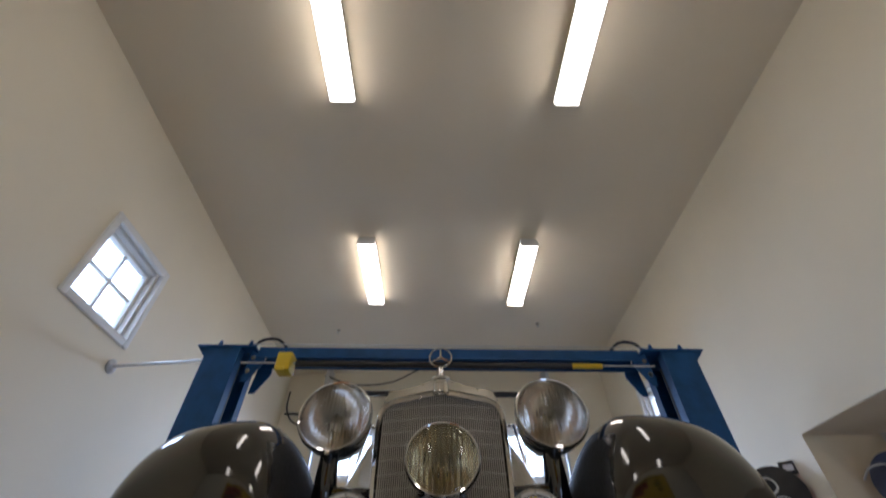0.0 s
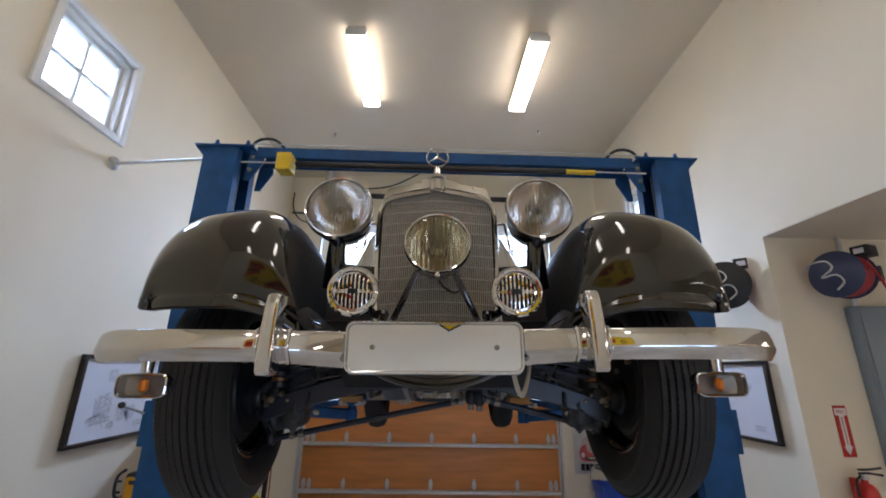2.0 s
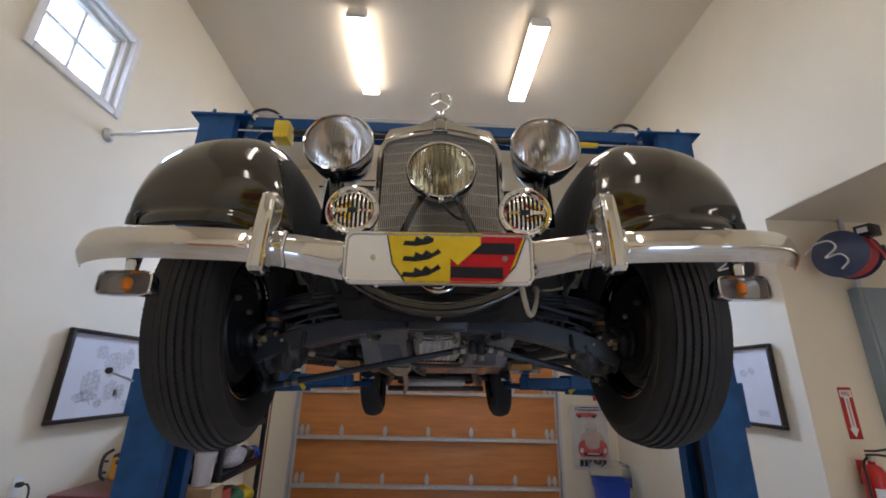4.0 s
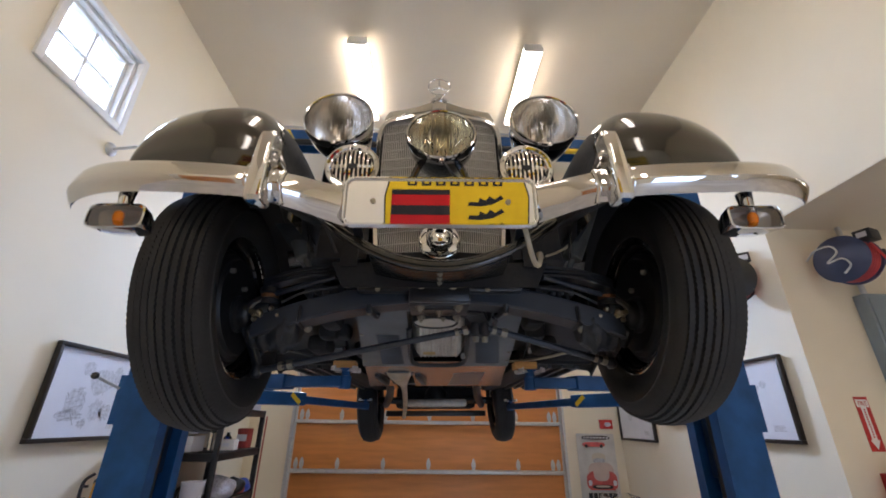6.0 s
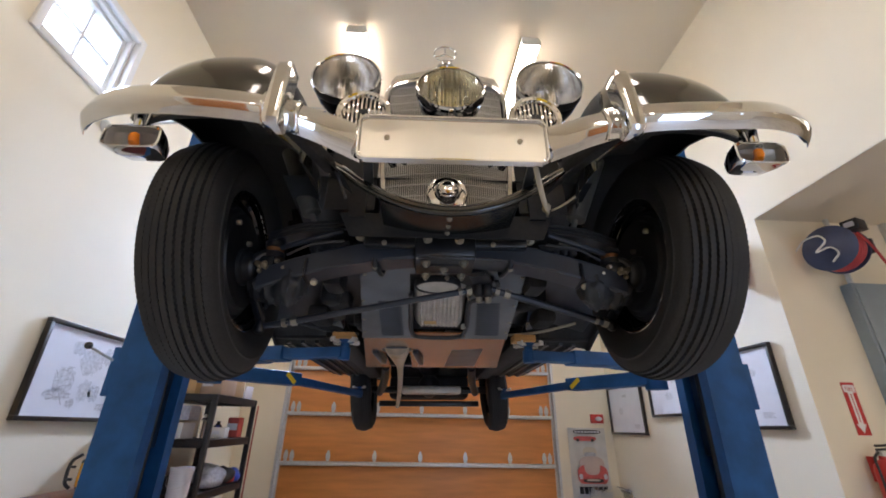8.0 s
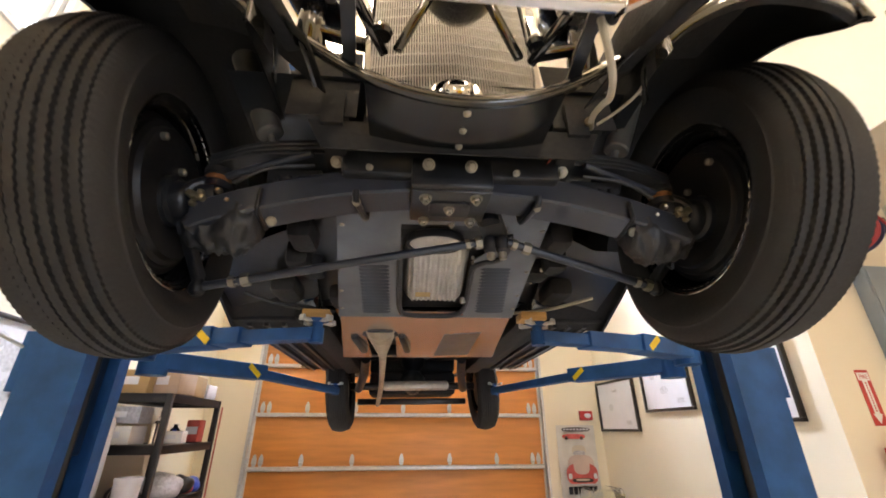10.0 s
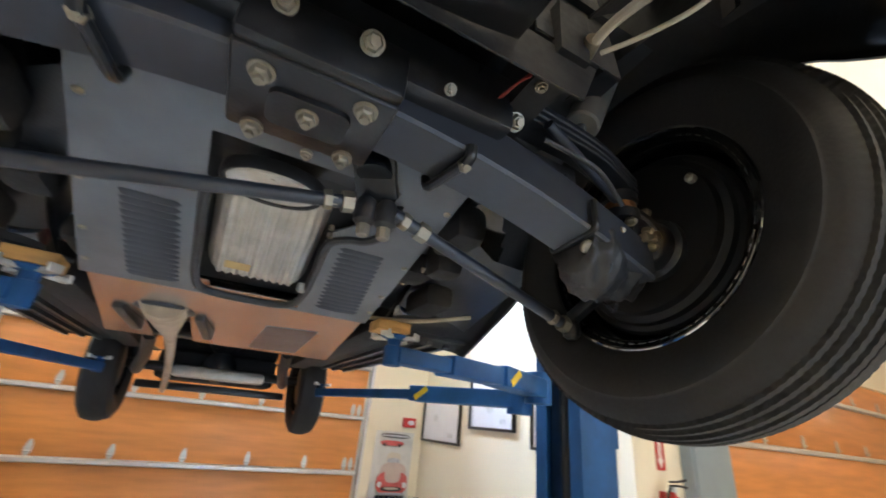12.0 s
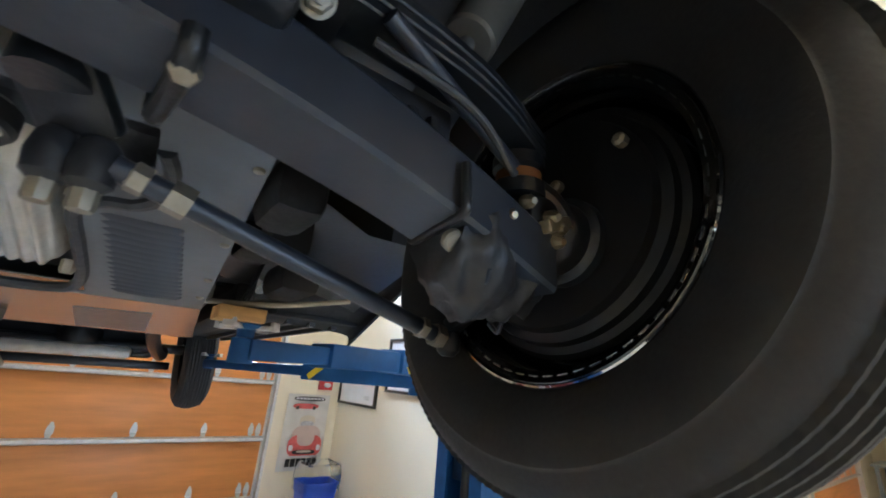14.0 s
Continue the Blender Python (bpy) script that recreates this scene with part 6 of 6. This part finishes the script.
box(bm, -0.02, 0.02, -0.025, 0.02, 0.465, 0.50, 0.005)
part("valve", bm, GALV, ext)
for z0, z1 in ((0.505, 0.515), (0.53, 0.565)):
    bm = B()
    tube(bm, [(-0.03, -0.0, z0), (0.03, -0.02, z0 + 0.004), (0.11, -0.04, z1 - 0.015)], 0.008, 8)
    part("lever", bm, PLASTIC, ext)
bm = B()
tube(bm, [(-0.02, 0, 0.49), (-0.070, -0.01, 0.45), (-0.080, -0.02, 0.36), (-0.080, -0.02, 0.22), (-0.078, -0.02, 0.16)], 0.008, 10)
part("hose", bm, PLASTIC, ext)
bm = B()
box(bm, -0.02, 0.02, 0.06, 0.10, 0.30, 0.46, 0.004)
part("wall_bracket", bm, RED, ext)


def hose_reel(m, face, hose, label):
    """A spring hose reel; its face looks along local -y, the bracket lies behind and to the right."""
    r = thing("hose_reel", m, label, "hose reel", "hose reels")
    rx = Matrix.Rotation(radians(90), 4, "X")
    for h, n in ((0.07, "front_disc"), (-0.085, "rear_disc")):
        bm = B()
        s = 1 if h > 0 else -1
        lathe(bm, [(0.232, h - s * 0.006), (0.236, h), (0.230, h + s * 0.005), (0.15, h + s * 0.014), (0.14, h + s * 0.022), (0.06, h + s * 0.03), (0.05, h + s * 0.036), (0.003, h + s * 0.038)], rx, 48)
        part(n, bm, face, r)
    for k in range(5):
        bm = B()
        ring = [rx @ Vector((0.205 * math.cos(a), 0.205 * math.sin(a), -0.058 + 0.028 * k)) for a in [2 * math.pi * i / 40 for i in range(41)]]
        tube(bm, ring, 0.0135, 8, 1)
        part("hose_turn", bm, hose, r)
    bm = B()
    box(bm, -0.28, 0.24, 0.10, 0.13, -0.09, 0.06, 0.006)
    part("bracket", bm, PLASTIC, r)
    bm = B()
    box(bm, 0.10, 0.24, 0.02, 0.14, 0.16, 0.27, 0.006)
    part("hose_guide", bm, PLASTIC, r)
    bm = B()
    box(bm, 0.13, 0.21, 0.014, 0.02, 0.19, 0.24)
    part("label_plate", bm, PAPER, r)
    bm = B()
    tube(bm, [(-0.26, -0.10, 0.06), (-0.15, -0.12, 0.13), (-0.02, -0.125, 0.13), (0.02, -0.125, 0.05), (-0.08, -0.125, -0.03), (0.04, -0.125, -0.02), (0.09, -0.125, -0.10), (0.02, -0.12, -0.17)], 0.0085, 8)
    part("fluid_line", bm, GALV if hose is HOSE_RED else hose, r)
    bm = B()
    lathe(bm, [(0.03, 0), (0.03, 0.002)], rx @ T((-0.05, -0.08, 0.088)), 20)
    part("sticker", bm, YELLOW, r)
    return r


reel = hose_reel(T((3.25, 3.50, 2.935)) @ Matrix.Rotation(radians(-72), 4, "Z") @ Matrix.Diagonal((0.78, 1.1, 0.78, 1)), NAVY, HOSE_RED, "navy hose reel with red hose on the bay wall")
bm = B()
tube(bm, [(0.22, 0.0, 0.10), (0.30, 0.0, -0.15), (0.36, 0.02, -0.6), (0.38, 0.03, -1.2)], 0.012, 8)
part("hanging_hose", bm, HOSE_RED, reel)
hose_reel(T((2.74, 4.10, 2.965)) @ Matrix.Rotation(radians(-40), 4, "Z") @ Matrix.Diagonal((0.86, 0.8, 0.9, 1)), PLASTIC, HOSE_RED, "black hose reel with red hose on the cream wall")

panel = thing("electrical_panel", T((3.46, YW, 0.75)), "tall blue-grey metal electrical panel on the wall", "electrical panel")
bm = B()
box(bm, 0, 0.54, -0.10, 0, 0, 1.97, 0.006)
part("cabinet", bm, GREY_PANEL, panel)
bm = B()
box(bm, 0.02, 0.52, -0.112, -0.101, 0.03, 1.94, 0.004)
part("door", bm, GREY_PANEL, panel)
for z in (1.35, 1.38):
    bm = B()
    box(bm, 0.10, 0.30, -0.115, -0.1125, z, z + 0.006)
    part("label_bar", bm, PLASTIC, panel)
bm = B()
rod(bm, (0.06, -0.05, 1.97), (0.06, -0.05, ZW - 0.75), 0.02)
part("conduit", bm, GALV, panel)

# outlet with a cord
outlet = thing("wall_outlet", T((XL, 3.55, 1.225)), "white wall outlet with a black plug and cord", "outlet")
bm = B()
box(bm, 0, 0.007, -0.037, 0.037, -0.058, 0.058, 0.003)
part("cover", bm, WHITE, outlet)
bm = B()
box(bm, 0.007, 0.04, -0.016, 0.016, 0.0, 0.03, 0.006)
tube(bm, [(0.035, 0, 0.015), (0.07, 0.005, 0.012), (0.085, 0.01, -0.05), (0.075, 0.01, -0.25), (0.06, 0.02, -0.7)], 0.006, 8)
part("plug", bm, PLASTIC, outlet)

# tool chest with the site radio on it
chest = thing("tool_chest", T((-2.28, 4.12, 0)), "dark red steel tool chest against the wall", "tool chest")
DARK_RED = mat("dark_red_enamel", (0.13, 0.016, 0.018), 0.3, vary=0.12, coat=0.3)
bm = B()
box(bm, -0.25, 0.23, -0.36, 0.36, 0.06, 1.13, 0.01)
part("case", bm, DARK_RED, chest)
for k in range(6):
    bm = B()
    box(bm, 0.23, 0.245, -0.34, 0.34, 0.10 + 0.165 * k, 0.25 + 0.165 * k, 0.006)
    d = part("drawer", bm, DARK_RED, chest)
    bm = B()
    rod(bm, (0.258, -0.25, 0.225 + 0.165 * k), (0.258, 0.25, 0.225 + 0.165 * k), 0.008)
    part("handle", bm, CHROME, d)
radio = thing("site_radio", T((-2.28, 4.14, 1.13)) @ Matrix.Rotation(radians(-14), 4, "Z") @ Matrix.Scale(0.84, 4), "black and orange-yellow job-site radio with an aerial", "radio")
bm = B()
box(bm, -0.11, 0.11, -0.09, 0.16, 0.02, 0.25, 0.03)
part("case", bm, PLASTIC, radio)
bm = B()
box(bm, -0.07, 0.09, -0.118, -0.08, 0.04, 0.22, 0.018)
part("front_panel", bm, mat("orange_yellow_plastic", (0.75, 0.36, 0.01), 0.4, vary=0.05), radio)
bm = B()
box(bm, -0.02, 0.05, -0.124, -0.115, 0.165, 0.20, 0.004)
part("display", bm, PLASTIC, radio)
for s in (-1, 1):
    bm = B()
    tube(bm, [(s * 0.12, -0.10, 0.03), (s * 0.145, -0.13, 0.08), (s * 0.145, -0.13, 0.22), (s * 0.11, -0.08, 0.28)], 0.013, 10)
    part("roll_bar", bm, PLASTIC, radio)
    bm = B()
    tube(bm, [(s * 0.145, -0.13, 0.10), (s * 0.10, -0.145, 0.10), (s * 0.085, -0.13, 0.10)], 0.010, 8)
    tube(bm, [(s * 0.145, -0.13, 0.19), (s * 0.10, -0.145, 0.19), (s * 0.085, -0.13, 0.19)], 0.010, 8)
    part("guard", bm, PLASTIC, radio)
bm = B()
rod(bm, (0.03, 0.0, 0.25), (0.10, 0.02, 0.44), 0.004)
part("aerial", bm, PLASTIC, radio)

# plastic tank behind the lift column
tank = thing("plastic_tank", T((-2.375, 4.72, 0)), "tall milky white plastic tank standing on the floor", "tank")
bm = B()
lathe(bm, [(0.16, 0.0), (0.175, 0.03), (0.175, 1.58), (0.168, 1.63), (0.14, 1.662), (0.09, 1.675), (0.003, 1.68)], Matrix(), 40)
part("shell", bm, MILK, tank)
bm = B()
lathe(bm, [(0.05, 1.67), (0.05, 1.71), (0.045, 1.715)], Matrix(), 24)
part("cap", bm, PLASTIC, tank)

# shelving rack
SX0, SX1, SY0, SY1 = -2.52, -1.96, 5.00, 6.08
rack = thing("shelving_rack", T((SX0, SY0, 0)), "black plastic shelving rack crowded with workshop goods", "shelf")
SHELVES = (0.10, 0.52, 0.96, 1.40, 1.80)
for x in (0.02, SX1 - SX0 - 0.02):
    for y in (0.02, SY1 - SY0 - 0.02):
        bm = B()
        box(bm, x - 0.024, x + 0.024, y - 0.024, y + 0.024, 0, 1.84, 0.006)
        part("post", bm, PLASTIC, rack)
for z in SHELVES:
    bm = B()
    box(bm, 0.0, SX1 - SX0, 0.0, SY1 - SY0, z + 0.015, z + 0.03, 0.003)
    for a, b, c, d in ((0, SX1 - SX0, 0, 0.02), (0, SX1 - SX0, SY1 - SY0 - 0.02, SY1 - SY0), (0, 0.02, 0.02, SY1 - SY0 - 0.02), (SX1 - SX0 - 0.02, SX1 - SX0, 0.02, SY1 - SY0 - 0.02)):
        box(bm, a, b, c, d, z - 0.03, z + 0.04, 0.003)
    for k in range(6):
        y = 0.12 + 0.17 * k
        box(bm, 0.02, SX1 - SX0 - 0.02, y, y + 0.02, z - 0.01, z + 0.015)
    part("shelf", bm, PLASTIC, rack)


def carton(x, y, z, w, d, h, turn, material, label, name="carton", group="cartons on the rack"):
    bm = B()
    box(bm, -w / 2, w / 2, -d / 2, d / 2, 0, h, 0.004)
    ob = single(name, bm, material, label, "box", group, m=T((x, y, z)) @ Matrix.Rotation(radians(turn), 4, "Z"))
    bm = B()
    box(bm, -w / 2 + 0.004, w / 2 - 0.004, -0.025, 0.025, h, h + 0.002)
    part("tape", bm, mat("packing_tape", (0.50, 0.38, 0.22), 0.25, vary=0.05), ob)
    bm = B()
    box(bm, -0.06, 0.05, -d / 2 - 0.0015, -d / 2 + 0.0005, h * 0.35, h * 0.7)
    part("paper_label", bm, PAPER, ob)
    return ob


TOP = 1.845
carton(-2.34, 5.15, TOP, 0.26, 0.22, 0.19, 4, CARD, "brown cardboard carton on the rack's top shelf")
carton(-2.12, 5.28, TOP, 0.30, 0.26, 0.22, -8, mat("pale_card", (0.50, 0.36, 0.26), 0.7, vary=0.1), "pale taped cardboard carton with a paper label")
carton(-2.14, 5.60, TOP, 0.28, 0.30, 0.19, 5, CARD, "brown cardboard carton with a yellow side")
carton(-2.12, 5.90, TOP, 0.24, 0.20, 0.14, -3, MILK, "low milky plastic box on the top shelf", "storage_box")
Z4 = 1.445
carton(-2.36, 5.16, Z4, 0.26, 0.24, 0.14, 0, WHITE, "white storage box in the rack", "storage_box")
carton(-2.36, 5.16, Z4 + 0.16, 0.30, 0.26, 0.13, 6, INK, "grey flat box on a white one", "storage_box")
carton(-2.10, 5.48, Z4, 0.20, 0.18, 0.10, 10, WHITE, "small white box in the rack", "storage_box")
carton(-2.08, 5.88, Z4, 0.12, 0.14, 0.20, 0, RED_DULL, "small brown and red parts box", "storage_box")
for x, y, h, m in ((-2.16, 5.62, 0.12, BLUE_PLASTIC), (-2.22, 5.42, 0.22, CLEAR), (-2.20, 5.72, 0.16, PLASTIC)):
    bm = B()
    lathe(bm, [(0.04, 0), (0.042, 0.005), (0.042, h * 0.7), (0.018, h * 0.85), (0.018, h)], T((x, y, Z4)), 20)
    single("bottle", bm, m, "small plastic workshop bottle on the shelf", "bottle", "bottles on the rack")
Z3 = 1.005
for k, (x, y, s, m) in enumerate(((-2.10, 5.50, 0.15, INK), (-2.08, 5.78, 0.12, PLASTIC), (-2.30, 5.35, 0.14, PLASTIC), (-2.05, 5.95, 0.10, BLUE_PLASTIC), (-2.12, 5.66, 0.11, CARD), (-2.06, 5.84, 0.08, RED_DULL))):
    bm = B()
    random.seed(30 + k)
    bmesh.ops.create_icosphere(bm, subdivisions=3, radius=s)
    for v in bm.verts:
        v.co *= 1 + 0.35 * noise.noise(v.co * 9 + Vector((k, 0, 0)))
        v.co.z = max(-0.55 * s, v.co.z * 0.8)
        v.co.y *= 1.5 if k == 0 else 1.0
    single("parts_bag", bm, m, "crumpled bag of spare parts on the shelf", "bag", "bags on the rack", m=T((x, y, Z3 + 0.56 * s)), sharp=60)
Z2 = 0.565
carton(-2.15, 5.25, Z2, 0.32, 0.34, 0.26, 0, RED_DULL, "ribbed red plastic case on the lower shelf", "tool_case")
for k, (x, y, s, m) in enumerate(((-2.10, 5.66, 0.16, mat("green_bag", (0.03, 0.16, 0.08), 0.35, vary=0.2)), (-2.08, 5.90, 0.13, YELLOW))):
    bm = B()
    bmesh.ops.create_icosphere(bm, subdivisions=3, radius=s)
    for v in bm.verts:
        v.co *= 1 + 0.3 * noise.noise(v.co * 8 + Vector((k + 9, 0, 0)))
        v.co.z = max(-0.55 * s, v.co.z * 0.8)
    single("parts_bag", bm, m, "bulging plastic bag on the lower shelf", "bag", "bags on the rack", m=T((x, y, Z2 + 0.56 * s)), sharp=60)

bucket = thing("bucket", T((-2.05, 4.86, 0.96)) @ Matrix.Diagonal((0.62, 0.62, 0.8, 1)), "white plastic bucket on top of a carton", "bucket")
bm = B()
lathe(bm, [(0.115, 0.0), (0.125, 0.0), (0.145, 0.30), (0.152, 0.30), (0.152, 0.335), (0.145, 0.335), (0.142, 0.30), (0.118, 0.01)], Matrix(), 36, cap=False)
lathe(bm, [(0.12, 0.006), (0.003, 0.006)], Matrix(), 36, cap=False)
part("pail", bm, MILK, bucket)
bm = B()
tube(bm, [(-0.15, 0, 0.27), (-0.13, -0.10, 0.18), (0, -0.16, 0.14), (0.13, -0.10, 0.18), (0.15, 0, 0.27)], 0.003, 6)
part("handle", bm, GALV, bucket)
carton(-2.02, 4.86, 0.0, 0.26, 0.22, 0.955, 0, CARD, "tall brown cardboard carton on the floor", group="")
bm = B()
tube(bm, [(-1.93, 6.11, 0.03), (-1.945, 6.11, 0.9), (-1.945, 6.11, 1.78)], 0.009, 10)
broom = single("broom", bm, mat("red_pole", (0.42, 0.10, 0.07), 0.4), "red-handled broom leaning beside the rack", "broom")
bm = B()
box(bm, -2.05, -1.77, 6.06, 6.14, 0.0, 0.10, 0.015)
part("brush", bm, PLASTIC, broom)

# bin with its clear liner
bin_ = thing("recycling_bin", T((2.56, 6.75, 0)), "blue recycling bin with a clear bag folded over", "bin")
bm = B()
rows = [[(x, y, z) for x, y in rr(0, 0, 0.20 * q, 0.17 * q, 0.04)] for z, q in ((0.0, 0.80), (0.005, 0.82), (0.66, 1.0), (0.66, 1.05), (0.69, 1.05), (0.69, 0.99), (0.03, 0.80))]
grid(bm, rows, True)
part("body", bm, BLUE_PLASTIC, bin_)
bm = B()
random.seed(5)
rows = []
for z, q in ((0.58, 1.075), (0.64, 1.09), (0.72, 1.10), (0.80, 1.07), (0.86, 1.0), (0.875, 0.9), (0.84, 0.8)):
    rows.append([(x * (1 + 0.05 * random.random()), y * (1 + 0.05 * random.random()), z + 0.02 * random.random()) for x, y in rr(0, 0, 0.20 * q, 0.17 * q, 0.04)])
grid(bm, rows, True)
part("liner", bm, glass("clear_bag", (0.93, 0.95, 0.95), 0.25, 1.1), bin_, sharp=80)
bm = B()
lathe(bm, [(0.05, -0.0), (0.05, 0.002), (0.03, 0.002), (0.03, 0.0)], T((-0.03, -0.168, 0.42)) @ Matrix.Rotation(radians(94), 4, "X"), 24, cap=False)
part("emblem", bm, PAPER, bin_)

# ---- behind the camera: shield banner on the end wall ----
CLOTH_YELLOW = mat("yellow_banner_cloth", (0.72, 0.47, 0.02), 0.9, vary=0.05, spec=0.1)
CLOTH_RED = mat("red_banner_cloth", (0.50, 0.02, 0.02), 0.9, vary=0.05, spec=0.1)
CLOTH_BLACK = mat("black_banner_cloth", (0.03, 0.028, 0.028), 0.9, vary=0.1, spec=0.1)
banner = thing("wall_banner", T((0.16, YF, 2.60)), "large shield-shaped banner in yellow, red and black", "banner")
shield = lambda w, h, z0: [(x * w, z0 + z * h) for x, z in ((-0.06, 0), (0.18, 0.10), (0.37, 0.28), (0.47, 0.50), (0.50, 0.80), (0.46, 0.97), (0.30, 0.93), (0.12, 1.0), (-0.12, 1.0), (-0.30, 0.93), (-0.46, 0.97), (-0.50, 0.80), (-0.48, 0.50), (-0.42, 0.28), (-0.26, 0.10))]


def flat(outline, y0, y1, name, material, label=""):
    bm = B()
    vs = grid(bm, [[(x, y, z) for x, z in outline] for y in (y0, y1)], True)
    bm.faces.new(vs[0]), bm.faces.new(vs[1])
    return part(name, bm, material, banner, label)


flat(shield(1.92, 2.36, 0.0), 0.002, 0.016, "border", CLOTH_BLACK)
flat(shield(1.88, 2.31, 0.025), 0.017, 0.021, "field", CLOTH_YELLOW)
flat([(-0.09, 0.08), (0.28, 0.25), (0.60, 0.52), (0.84, 1.10), (-0.09, 1.10)], 0.022, 0.024, "quarter", CLOTH_RED)
flat([(-0.86, 1.16), (-0.09, 1.16), (-0.09, 1.98), (-0.86, 1.98)], 0.022, 0.024, "quarter", CLOTH_RED)
for x0, x1, z0, z1 in ((-0.09, 0.55, 0.50, 0.64), (-0.09, 0.70, 0.80, 0.95), (-0.86, -0.09, 1.30, 1.44), (-0.86, -0.09, 1.60, 1.74), (-0.86, -0.09, 1.90, 1.98)):
    flat([(x0, z0), (x1, z0), (x1, z1), (x0, z1)], 0.025, 0.027, "stripe", CLOTH_BLACK)
for k in range(3):
    for sx, z in ((-1, 0.50), (1, 1.34)):
        x = -0.66 if sx < 0 else 0.16
        flat([(x - 0.02, z + 0.20 * k), (x + 0.14, z - 0.01 + 0.20 * k), (x + 0.30, z + 0.02 + 0.20 * k), (x + 0.46, z + 0.11 + 0.20 * k), (x + 0.42, z + 0.16 + 0.20 * k), (x + 0.34, z + 0.10 + 0.20 * k), (x + 0.27, z + 0.145 + 0.20 * k), (x + 0.22, z + 0.08 + 0.20 * k), (x + 0.14, z + 0.12 + 0.20 * k), (x + 0.12, z + 0.055 + 0.20 * k), (x, z + 0.06 + 0.20 * k)], 0.022, 0.024, "antler", CLOTH_BLACK)
flat([(-0.30, 0.92), (0.0, 0.66), (0.28, 0.92), (0.30, 1.42), (-0.32, 1.42)], 0.028, 0.030, "inner_shield", CLOTH_YELLOW)
for k in range(7):
    x = -0.66 + 0.19 * k
    for x0, x1, z0, z1 in ((x, x + 0.13, 2.16, 2.19), (x, x + 0.13, 2.04, 2.07), (x, x + 0.035, 2.07, 2.16), (x + 0.095, x + 0.13, 2.07, 2.16)):
        flat([(x0, z0), (x1, z0), (x1, z1), (x0, z1)], 0.022, 0.024, "letter_bar", CLOTH_BLACK)

# ---- far end of the side bay ----
for x, y, w, h, m, l in ((15.6, 2.9, 0.5, 0.5, BLUE_PLASTIC, "blue plastic storage crate in the side bay"), (15.6, 2.9, 0.45, 0.4, MILK, "pale plastic storage crate in the side bay"), (16.1, 2.2, 0.6, 0.5, NAVY, "dark storage crate in the side bay")):
    z = 1.3 if m is BLUE_PLASTIC else 0.86
    bm = B()
    box(bm, x - w / 2, x + w / 2, y - 0.25, y + 0.25, z, z + h, 0.02)
    single("storage_crate", bm, m, l, "crate", "crates in the side bay")
bench = thing("workbench", T((15.9, 2.6, 0)), "long grey workbench against the bay's end wall", "workbench")
bm = B()
box(bm, -0.8, 0.9, -1.6, 1.0, 0.80, 0.86, 0.006)
part("top", bm, GREY_PANEL, bench)
for x in (-0.7, 0.8):
    for y in (-1.5, 0.9):
        bm = B()
        box(bm, x - 0.04, x + 0.04, y - 0.04, y + 0.04, 0, 0.80, 0.004)
        part("leg", bm, GREY_PANEL, bench)
